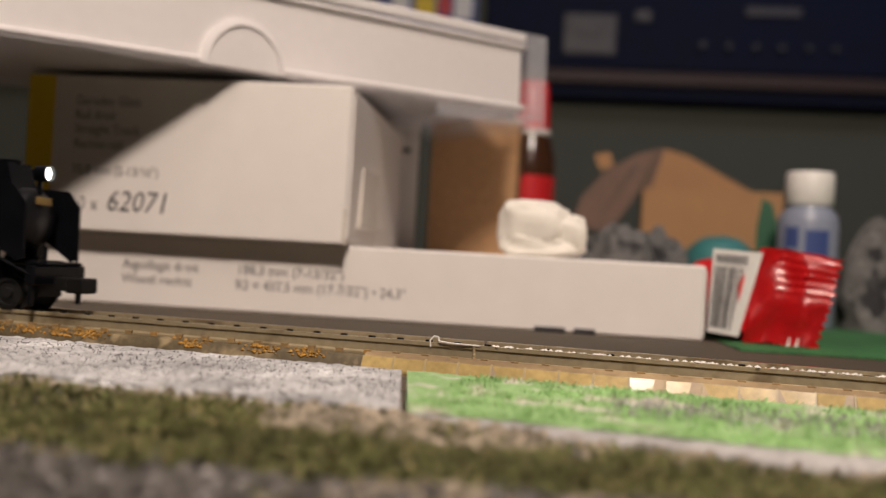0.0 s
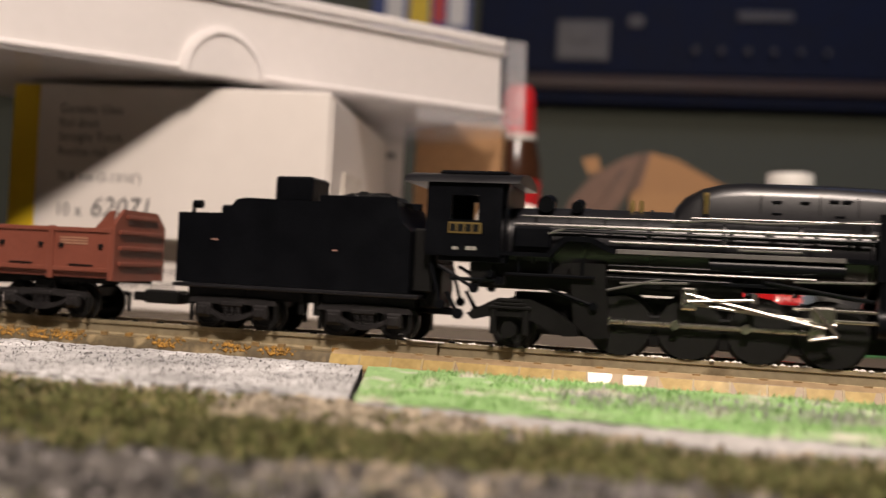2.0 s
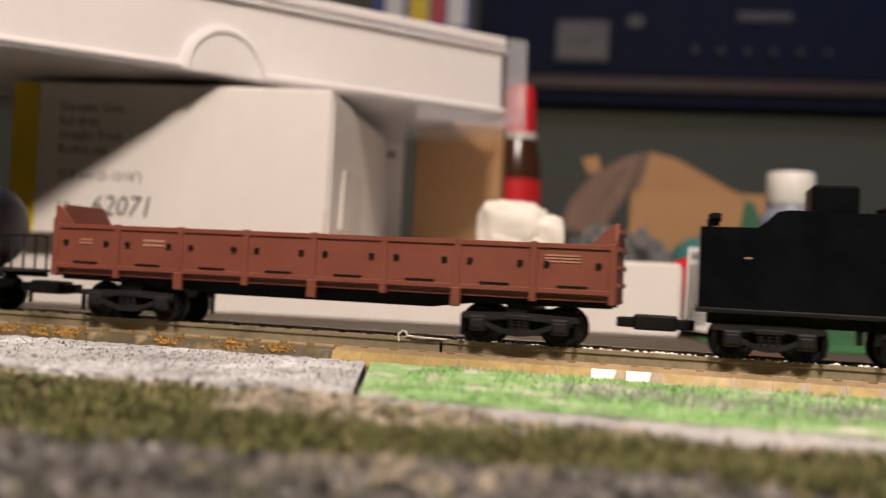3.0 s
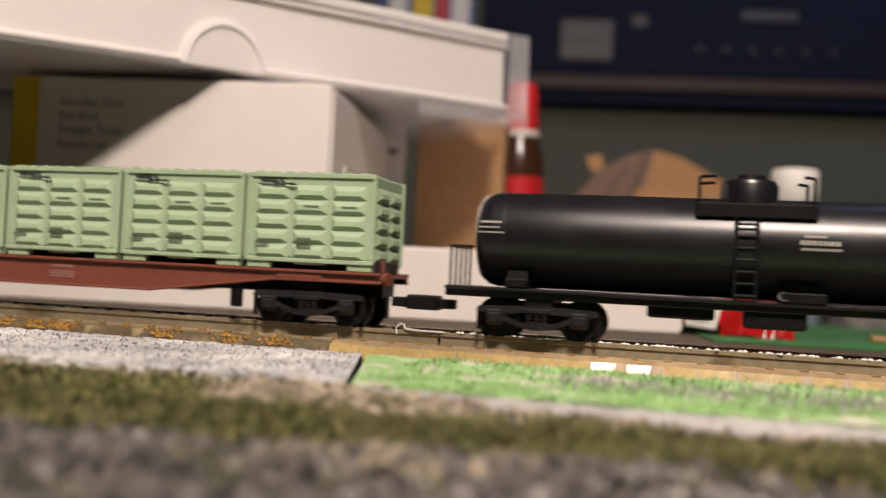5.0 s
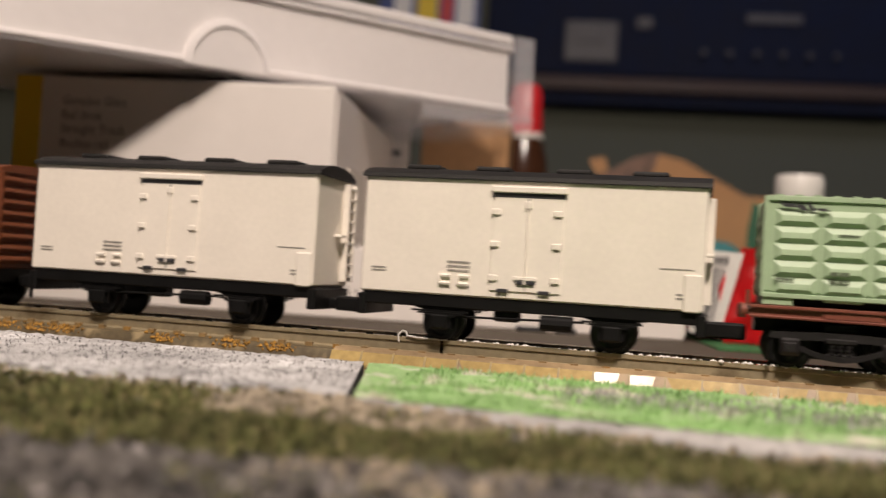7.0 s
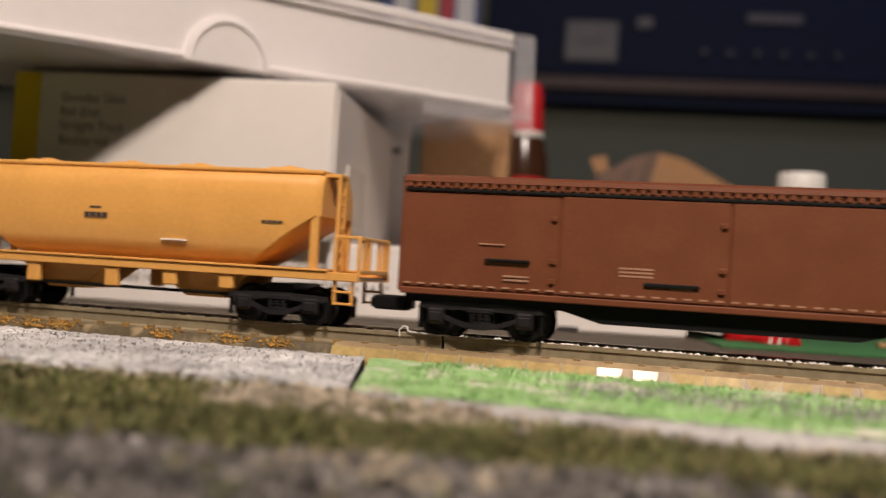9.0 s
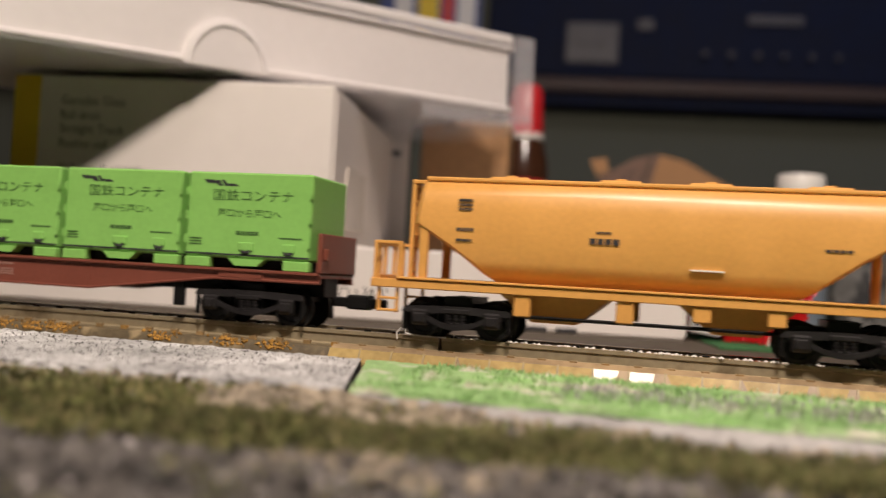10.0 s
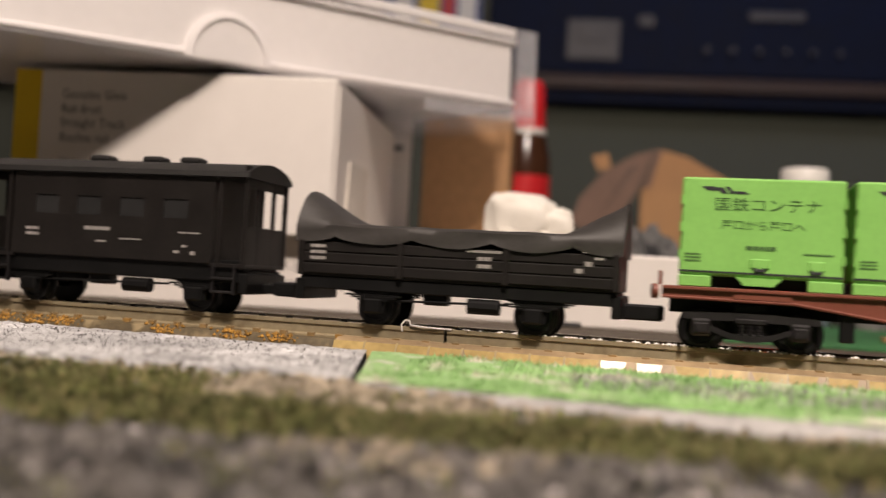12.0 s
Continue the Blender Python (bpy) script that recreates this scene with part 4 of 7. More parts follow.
def bogie(parent, x, half=7.0, style=0):
    """A four-wheel bogie with its two side frames."""
    h = half
    for s in (-1, 1):
        def slab(bm, x0, y0, z0, x1, y1, z1, b=0.15):
            box(bm, x0, min(s * y0, s * y1), z0, x1, max(s * y0, s * y1), z1, b)

        bm = bmesh.new()
        top = 5.2 if style else 4.8
        prism(bm, [(-h - 2.6, top - 0.9), (-h - 2.2, top), (-2.8, top + 0.25), (2.8, top + 0.25), (h + 2.2, top), (h + 2.6, top - 0.9), (h - 2.2, top - 1.0), (2.6, top - 0.9), (-2.6, top - 0.9), (-h + 2.2, top - 1.0)], s * 6.3, s * 7.2)
        side = part("bogie_side", bm, BOGIE, parent, at=(x, 0, 0))
        # curved bar under the springs, from axle box to axle box
        bm = bmesh.new()
        low, up = [], []
        for k in range(13):
            f = -1 + k / 6
            z = 1.35 + 1.9 * abs(f) ** 1.8
            low.append((f * (h - 0.6), z))
            up.append((f * (h - 0.6), z + 0.8))
        prism(bm, low + up[::-1], s * 6.7, s * 7.5)
        part("equaliser_bar", bm, BOGIE, side)
        for ax in (-h + 0.4, h - 0.4):
            bm = bmesh.new()
            slab(bm, ax - 1.35, 6.2, 1.9, ax + 1.35, 7.7, 4.4, 0.3)
            slab(bm, ax - 1.0, 7.6, 2.3, ax + 1.0, 7.95, 3.8, 0.15)
            rod(bm, (ax, s * 7.9, 3.0), (ax, s * 8.1, 3.0), 0.6, 10)
            part("axle_box", bm, BOGIE, side)
        bm = bmesh.new()
        slab(bm, -1.9, 6.4, 1.9, 1.9, 7.3, 2.5)
        slab(bm, -2.1, 6.4, 3.9, 2.1, 7.6, 4.7)
        for sx in (-1.15, 0, 1.15):
            for k in range(3):
                rod(bm, (sx, s * 7.0, 2.45 + 0.5 * k), (sx, s * 7.0, 2.8 + 0.5 * k), 0.5, 8)
        part("spring_nest", bm, BOGIE, side)
        bm = bmesh.new()
        slab(bm, -h - 2.5, 6.2, 1.1, -h - 1.9, 7.0, 4.6)
        slab(bm, h + 1.9, 6.2, 1.1, h + 2.5, 7.0, 4.6)
        part("brake_shoe", bm, UNDER, side)
    bm = bmesh.new()
    box(bm, -2.2, -6.2, 2.4, 2.2, 6.2, 6.6)
    box(bm, -half - 1.5, -4, 4.0, half + 1.5, 4, 5.6)
    # Added black block, in place of the shade seen between the wheels.
    box(bm, -half + 1.2, -3.2, 1.4, half - 1.2, 3.2, 3.9)
    part("bolster", bm, UNDER, parent, at=(x, 0, 0))
    for ax in (-half + 0.4, half - 0.4):
        wheelset(parent, x + ax)


def coupler(parent, x, way):
    """A loop and hook coupler reaching out from x."""
    bm = bmesh.new()
    box(bm, min(0, way * 3.2), -1.2, 3.6, max(0, way * 3.2), 1.2, 5.2, 0.2)
    box(bm, min(way * 2.6, way * 6.4), -1.9, 3.3, max(way * 2.6, way * 6.4), 1.9, 5.7, 0.3)
    part("coupler", bm, UNDER, parent, at=(x, 0, 0))


def marks(parent, rows, m, y, name="marking"):
    """Small printed bars on a side: x, z, width, height, lines."""
    for x, z, w, h, n in rows:
        bm = bmesh.new()
        rnd = random.Random(int(1000 + x * 7 + z * 3))
        for k in range(n):
            zz = z - k * h * 1.9
            xx = x
            while xx < x + w:
                d = min(rnd.uniform(0.5, 1.3) * h * 1.8, x + w - xx)
                box(bm, xx, y - 0.05, zz, xx + d * 0.86, y + 0.02, zz + h)
                xx += d
        part(name, bm, m, parent, smooth=0)


def locomotive():
    X0 = 330.0
    t = rolling("steam_locomotive", "black model steam locomotive with smoke deflectors and silver rods", "locomotive", X0 - 3.6)
    X = lambda v: v - X0
    bm = bmesh.new()
    lathe(bm, [(6.0, X(300)), (6.3, X(312)), (6.1, X(330)), (5.8, X(357)), (5.6, X(366.5)), (5.0, X(367.4)), (4.6, X(367.6)), (1.5, X(368.4))], "x", 32, (0, 0, 16.6))
    part("boiler", bm, SHELL, t, smooth=40)
    for x in (306, 314, 324, 335, 346, 356):
        bm = bmesh.new()
        lathe(bm, [(6.2, X(x) - 0.3), (6.42, X(x) - 0.25), (6.42, X(x) + 0.25), (6.2, X(x) + 0.3)], "x", 32, (0, 0, 16.6))
        part("boiler_band", bm, SHELL, t)
    # long dome casing with a rounded rear end
    bm = bmesh.new()
    rings = []
    for x, h in ((327.0, 22.0), (327.6, 23.4), (329.0, 25.0), (331.5, 26.4), (334.5, 27.2), (338, 27.5), (350, 27.4), (358.4, 27.0)):
        w = 3.9
        rings.append([(X(x), -w - 0.3, 20.5), (X(x), -w, h - 2.2), (X(x), -w + 0.7, h - 0.8), (X(x), -w + 1.9, h), (X(x), w - 1.9, h), (X(x), w - 0.7, h - 0.8), (X(x), w, h - 2.2), (X(x), w + 0.3, 20.5)])
    loft(bm, rings)
    part("dome_casing", bm, SHELL, t, smooth=50)
    for x in (331.5, 340.2, 348.6, 354.0):
        bm = bmesh.new()
        box(bm, X(x) - 0.08, -4.06, 21.4, X(x) + 0.08, -3.8, 25.6)
        part("casing_seam", bm, UNDER, t, smooth=0)
    for x, z in ((342.5, 24.6), (346.5, 24.6), (350.6, 24.9), (352.4, 24.9), (342.5, 22.8), (351.5, 22.6)):
        bm = bmesh.new()
        box(bm, X(x) - 0.7, -4.2, z - 0.15, X(x) + 0.7, -3.85, z + 0.15, 0.05)
        part("casing_hinge", bm, LOCO, t)
    for x in (318, 324, 330, 336, 342, 348, 354):
        bm = bmesh.new()
        rod(bm, (X(x), -5.6, 19.0), (X(x), -6.6, 19.0), 0.42, 8)
        part("washout_plug", bm, LOCO, t)
    bm = bmesh.new()
    pts = [(327, 20.4), (333, 20.9), (341, 20.7), (349, 21.0), (356, 21.6)]
    for (x0, z0), (x1, z1) in zip(pts, pts[1:]):
        rod(bm, (X(x0), -5.4, z0 + 0.4), (X(x1), -5.4, z1 + 0.4), 0.17, 6)
    part("handrail", bm, PIPE, t)
    for x0, z0, x1, z1 in ((305, 17.0, 311, 19.2), (320, 11.2, 330, 11.6), (337, 16.9, 346, 16.9), (345, 12.6, 356, 12.9), (318, 10.0, 326, 12.0)):
        bm = bmesh.new()
        rod(bm, (X(x0), -7.4, z0), (X(x1), -7.4, z1), 0.2, 6)
        part("pipe", bm, PIPE, t)
    bm = bmesh.new()
    lathe(bm, [(2.2, 20), (2.0, 26.4), (2.2, 27.3), (1.7, 27.5), (1.5, 26)], "z", 20, (X(361), 0, 0))
    part("chimney", bm, LOCO, t)
    bm = bmesh.new()
    prism(bm, [(X(358.6), 20), (X(366.0), 20), (X(364.2), 22.5), (X(362.8), 26.8), (X(358.6), 27.0)], -3.4, 3.4)
    part("chimney_casing", bm, LOCO, t)
    # fittings on the boiler top
    for x, r, h in ((307.5, 1.35, 23.7), (312.5, 1.0, 23.4)):
        bm = bmesh.new()
        rod(bm, (X(x), -4.4, h - 0.6), (X(x), -0.6, h), r, 12)
        part("boiler_fitting", bm, LOCO, t)
    for dx in (-0.7, 0.7):
        bm = bmesh.new()
        lathe(bm, [(0.4, 22), (0.4, 23.8), (0.25, 24.4)], "z", 8, (X(321.6) + dx, -1.5, 0))
        part("safety_valve", bm, GOLD, t)
    bm = bmesh.new()
    lathe(bm, [(0.4, 22.4), (0.4, 24.6), (0.5, 24.8), (0.5, 25.4), (0.3, 25.7)], "z", 8, (X(332.2), -4.4, 0))
    part("whistle", bm, GOLD, t)
    # pipes and handrails
    for y, z, r, x0, x1, m in ((-6.25, 19.7, 0.32, 303, 357, PIPE), (-6.5, 18.9, 0.22, 305, 357, LOCO), (-6.9, 17.4, 0.25, 318, 350, PIPE), (-7.4, 13.8, 0.2, 318, 348, LOCO),
                               (-7.5, 13.0, 0.2, 318, 348, PIPE), (-7.3, 12.0, 0.2, 318, 336, LOCO), (-5.9, 21.1, 0.16, 304, 330, PIPE), (-5.4, 21.6, 0.16, 330, 357, PIPE)):
        bm = bmesh.new()
        rod(bm, (X(x0), y, z), (X(x1), y, z), r, 8)
        for k in range(5):
            xx = X(x0) + (x1 - x0) * (0.08 + 0.21 * k)
            rod(bm, (xx, y, z), (xx, y + 1.2, z), r * 1.15, 6)
        part("pipe", bm, m, t)
    for s in (-1, 1):
        bm = bmesh.new()
        prism(bm, [(X(300), 14.6), (X(309), 14.6), (X(311.5), 17.2), (X(315), 17.2), (X(318.4), 15.6), (X(357), 15.6), (X(357), 16.3), (X(318.8), 16.3), (X(315.6), 18), (X(311), 18), (X(308.4), 15.3), (X(300), 15.3)], s * 5.4, s * 7.9)
        part("running_board", bm, LOCO, t)
        # Paler strip along the black board's edge; the light on it is in the colour.
        bm = bmesh.new()
        box(bm, X(319.2), min(s * 7.86, s * 8.0), 15.62, X(352), max(s * 7.86, s * 8.0), 16.34, 0.05)
        part("lit_edge_strip", bm, PIPE, t, "satin grey strip for the light along the running board edge")
        bm = bmesh.new()
        o = [(X(356.4), 13.2), (X(356.4), 22.9), (X(368.2), 22.3), (X(370.8), 19.2), (X(371.0), 9.4), (X(369.4), 8.8), (X(362.8), 13.2)]
        prism(bm, o, s * 7.6, s * 8.05)
        d = part("smoke_deflector", bm, LOCO, t)
        bm = bmesh.new()
        box(bm, X(357.3), min(s * 8.0, s * 8.12), 16.6, X(362.6), max(s * 8.0, s * 8.12), 19.3, 0.1)
        part("access_hatch", bm, UNDER, d)
        bm = bmesh.new()
        box(bm, X(356.8), min(s * 4.5, s * 8.0), 5.0, X(363.9), max(s * 4.5, s * 8.0), 15.0, 0.6)
        rod(bm, (X(356.6), s * 6.4, 7.2), (X(364.2), s * 6.4, 7.2), 2.4, 18)
        part("cylinder", bm, LOCO, t)
        bm = bmesh.new()
        box(bm, X(303), min(s * 6, s * 7.6), 15.8, X(309), max(s * 6, s * 7.6), 19.4, 0.4)
        part("tool_box", bm, LOCO, t)
        bm = bmesh.new()
        rod(bm, (X(333), s * 6.6, 14.4), (X(352), s * 6.6, 14.4), 1.2, 12)
        part("air_tank", bm, LOCO, t)
    # cab
    for s in (-1, 1):
        y0, y1 = min(s * 7.7, s * 8.2), max(s * 7.7, s * 8.2)
        for name, b in (("cab_pillar", (288.9, 14.2, 293, 26.6)), ("cab_pillar", (297.4, 14.2, 301.2, 26.6)), ("cab_side", (293, 14.2, 297.4, 20.0)), ("cab_header", (293, 23.9, 297.4, 26.6))):
            bm = bmesh.new()
            box(bm, X(b[0]), y0, b[1], X(b[2]), y1, b[3])
            part(name, bm, LOCO, t)
    bm = bmesh.new()
    box(bm, X(301.6), -7.7, 14.2, X(302), 7.7, 26.4)
    box(bm, X(291), -7.7, 13.4, X(302), 7.7, 14.2)
    part("cab_front", bm, LOCO, t)
    bm = bmesh.new()
    arc = [(-8.7, 25.9), (-8.2, 26.7), (-6.5, 27.3), (-3.5, 27.8), (0, 28.0), (3.5, 27.8), (6.5, 27.3), (8.2, 26.7), (8.7, 25.9)]
    prism(bm, arc, X(285.0), X(304.0), "x")
    part("cab_roof", bm, SHELL, t, smooth=50)
    bm = bmesh.new()
    box(bm, X(290), -5, 27.4, X(301.6), 5, 28.2, 0.3)
    part("roof_vent", bm, LOCO, t)
    bm = bmesh.new()
    box(bm, X(292.6), -8.35, 17.8, X(298.0), -8.15, 19.6, 0.05)
    plate = part("number_plate", bm, GOLD, t, "brass edged plate")
    bm = bmesh.new()
    for k in range(4):
        box(bm, X(292.9) + 1.25 * k, -8.42, 18.1, X(292.9) + 1.25 * k + 0.95, -8.34, 19.3)
    part("plate_mark", bm, UNDER, plate, smooth=0)
    marks(t, [(X(293.4), 15.2, 1.0, 0.5, 1), (X(295.6), 15.2, 1.8, 0.6, 1)], GREY_INK, -8.22)
    bm = bmesh.new()
    box(bm, X(303), -3.4, 2.4, X(371), 3.4, 9.0)
    box(bm, X(303), -5.5, 9.5, X(338), 5.5, 12.5)
    part("main_frame", bm, UNDER, t)
    bm = bmesh.new()
    box(bm, X(296), -5.6, 9.4, X(316), 5.6, 14.2, 0.3)
    box(bm, X(296), -6.6, 10.0, X(300), 6.6, 13.6, 0.3)
    part("ash_pan", bm, UNDER, t)
    for x in (345.9, 335.6, 325.2):
        bm = bmesh.new()
        box(bm, X(x) - 1.0, -5.2, 1.6, X(x) + 1.0, 5.2, 6.4, 0.3)
        part("brake_block", bm, UNDER, t)
    bm = bmesh.new()
    box(bm, X(371.0), -7.6, 4.6, X(373.0), 7.6, 8.2, 0.3)
    rod(bm, (X(366), -7.4, 9.0), (X(372.4), -7.4, 6.4), 0.3, 6)
    box(bm, X(366), -6.6, 8.2, X(373), 6.6, 8.8, 0.2)
    part("buffer_beam", bm, LOCO, t)
    for y in (-4.6, 4.6):
        bm = bmesh.new()
        rod(bm, (X(373), y, 8.4), (X(373), y, 11.6), 0.3, 6)
        part("lamp_iron", bm, LOCO, t)
    bm = bmesh.new()
    for y in (-6.9, 6.9):
        box(bm, X(371.8), y - 0.5, 0.9, X(372.6), y + 0.5, 4.8, 0.1)
    part("guard_iron", bm, LOCO, t)
    bm = bmesh.new()
    box(bm, X(373), -2.0, 3.7, X(377), 2.0, 6.2, 0.2)
    box(bm, X(375.6), -2.3, 3.4, X(379.4), 2.3, 6.2, 0.3)
    part("coupler", bm, UNDER, t)
    bm = bmesh.new()
    lathe(bm, [(1.3, X(366.6)), (1.55, X(366.9)), (1.55, X(369.6)), (1.3, X(369.6)), (1.3, X(368.4)), (0.2, X(368.4))], "x", 18, (0, 0, 25.0))
    rod(bm, (X(367.4), 0, 21), (X(367.4), 0, 24), 0.5, 8)
    lamp = part("headlamp", bm, LOCO, t)
    bm = bmesh.new()
    rod(bm, (X(368.5), 0, 25.0), (X(368.8), 0, 25.0), 1.2, 16)
    part("lens", bm, HEADLIGHT, lamp, "glowing white headlight lens")
    bm = bmesh.new()
    box(bm, X(368.35), -2.2, 19.2, X(368.6), 2.2, 20.6, 0.05)
    part("front_plate", bm, GOLD, t)
    # trailing truck
    for s in (-1, 1):
        bm = bmesh.new()
        prism(bm, [(X(296), 5.2), (X(298.5), 6.6), (X(301), 7.9), (X(306), 7.9), (X(309.5), 6.6), (X(313.5), 4.2), (X(314), 2.6), (X(311.5), 2.4), (X(308), 4.0), (X(305), 5.0), (X(300), 5.0), (X(297), 4.2)], s * 6.2, s * 7.2)
        rod(bm, (X(303), s * 7.1, 3.0), (X(303), s * 7.7, 3.0), 1.3, 12)
        for x in (300.4, 305.6):
            box(bm, X(x) - 0.5, min(s * 7.0, s * 7.5), 2.2, X(x) + 0.5, max(s * 7.0, s * 7.5), 6.8, 0.1)
        for k in range(3):
            box(bm, X(299.6 + 0.8 * k), min(s * 7.0, s * 7.6), 6.2 + 0.55 * k, X(306.4 - 0.8 * k), max(s * 7.0, s * 7.6), 6.65 + 0.55 * k, 0.08)
        part("truck_side", bm, UNDER, t)
        for x0, z0, x1, z1, q in ((291, 12.6, 297, 9.2, 0.35), (293, 10.6, 301, 10.6, 0.3), (292.5, 8.4, 294.5, 5.0, 0.4), (297, 9.2, 299.5, 11.6, 0.3), (289.6, 13, 291.6, 6.4, 0.35), (309, 9.6, 316, 7.4, 0.3)):
            bm = bmesh.new()
            rod(bm, (X(x0), s * 7.1, z0), (X(x1), s * 7.1, z1), q, 6)
            rod(bm, (X(x1), s * 6.5, z1), (X(x1), s * 7.6, z1), q * 2.2, 10)
            part("injector_pipe", bm, LOCO, t)
        bm = bmesh.new()
        prism(bm, [(X(312), 14), (X(317.5), 14), (X(318.5), 2.6), (X(315.5), 2.2), (X(313), 4.6)], s * 5.9, s * 7.0)
        part("firebox_side", bm, UNDER, t)
        bm = bmesh.new()
        box(bm, X(302), min(s * 5.8, s * 7.7), 11.4, X(316), max(s * 5.8, s * 7.7), 12.0, 0.15)
        for k in range(3):
            rod(bm, (X(304 + 5 * k), s * 7.0, 12), (X(304 + 5 * k), s * 7.0, 14.4), 0.3, 6)
        part("injector_pipe", bm, LOCO, t)
    wheelset(t, X(366.2), 2.9)
    wheelset(t, X(303.2), 2.9)
    drivers = [X(x) for x in (351.0, 340.7, 330.4, 320.1)]
    for x in drivers:
        bm = bmesh.new()
        r = 4.65
        for s in (-1, 1):
            lathe(bm, [(r - 0.9, s * 3.6), (r + 0.65, s * 3.6), (r + 0.65, s * 4.0), (r, s * 4.15), (r, s * 5.3), (r - 0.9, s * 5.3)], "y", 28)
            rod(bm, (0, s * 3.8, 0), (0, s * 5.5, 0), 1.1, 12)
            for k in range(12):
                a = 2 * math.pi * k / 12
                rod(bm, (0.9 * math.cos(a), s * 4.7, 0.9 * math.sin(a)), ((r - .6) * math.cos(a), s * 4.7, (r - .6) * math.sin(a)), 0.3, 5)
            prism(bm, [(-2.6, -r + 0.5), (2.6, -r + 0.5), (3.2, -2.2), (-3.2, -2.2)], s * 4.3, s * 5.2)
        rod(bm, (0, -5, 0), (0, 5, 0), 0.7, 8)
        WHEELS.append((part("driving_wheel", bm, WHEEL, t, at=(x, 0, r)), x, r, r))
    crank = 2.1
    for s, ph in ((-1, 0.0), (1, 90.0)):
        bm = bmesh.new()
        box(bm, drivers[3] - 0.8, s * 6.2 - 0.25, -0.28, drivers[0] + 0.8, s * 6.2 + 0.25, 0.28, 0.1)
        for x in drivers:
            rod(bm, (x, s * 5.2, 0), (x, s * 6.8, 0), 0.7, 12)
        ob = part("side_rod", bm, STEEL, t, "polished silver coupling rod", at=(0, 0, 4.65))
        RODS.append((ob, crank, ph))
    for s in (-1, 1):
        bm = bmesh.new()
        box(bm, X(345), s * 7.6 - 0.2, 6.9, X(357), s * 7.6 + 0.2, 7.4, 0.1)
        box(bm, X(345), s * 7.6 - 0.2, 8.5, X(357), s * 7.6 + 0.2, 8.9, 0.1)
        box(bm, X(347.4), s * 7.6 - 0.35, 6.4, X(351.0), s * 7.6 + 0.35, 9.2, 0.4)
        rod(bm, (X(348), s * 7.9, 6.6), (X(347.4), s * 7.9, 4.2), 0.3, 8)
        rod(bm, (X(347.4), s * 7.9, 4.2), (X(351.4), s * 7.9, 5.0), 0.28, 8)
        rod(bm, (X(347.8), s * 8.0, 8.9), (X(351.4), s * 8.0, 5.0), 0.3, 8)
        part("crosshead", bm, STEEL, t, "silver crosshead and slide bars")
        bm = bmesh.new()
        q0, q1 = Vector((X(351), s * 7.5, 6.6)), Vector((X(331), s * 7.3, 8.6))
        rod(bm, q0, q1, 0.36, 8)
        rod(bm, (X(349.6), s * 7.9, 6.0), (X(330), s * 7.7, 10.0), 0.28, 8)
        rod(bm, (X(330), s * 7.9, 8.9), (X(339.6), s * 7.9, 9.6), 0.28, 8)
        box(bm, X(329), s * 7.5 - 0.3, 7.6, X(331.4), s * 7.5 + 0.3, 11, 0.3)
        rod(bm, (X(339.6), s * 7.9, 9.0), (X(339.6), s * 7.2, 10.4), 0.6, 8)
        part("main_rod", bm, STEEL, t, "polished silver connecting rods")
        bm = bmesh.new()
        box(bm, X(335), min(s * 6.6, s * 7.4), 11.4, X(346), max(s * 6.6, s * 7.4), 12.0, 0.1)
        for k in range(5):
            rod(bm, (X(336 + 2.2 * k), s * 7.2, 11.6), (X(336.6 + 2.2 * k), s * 7.2, 13.4), 0.2, 6)
        rod(bm, (X(341), s * 7.4, 12.3), (X(356), s * 7.4, 10.2), 0.3, 6)
        part("valve_gear", bm, LOCO, t)


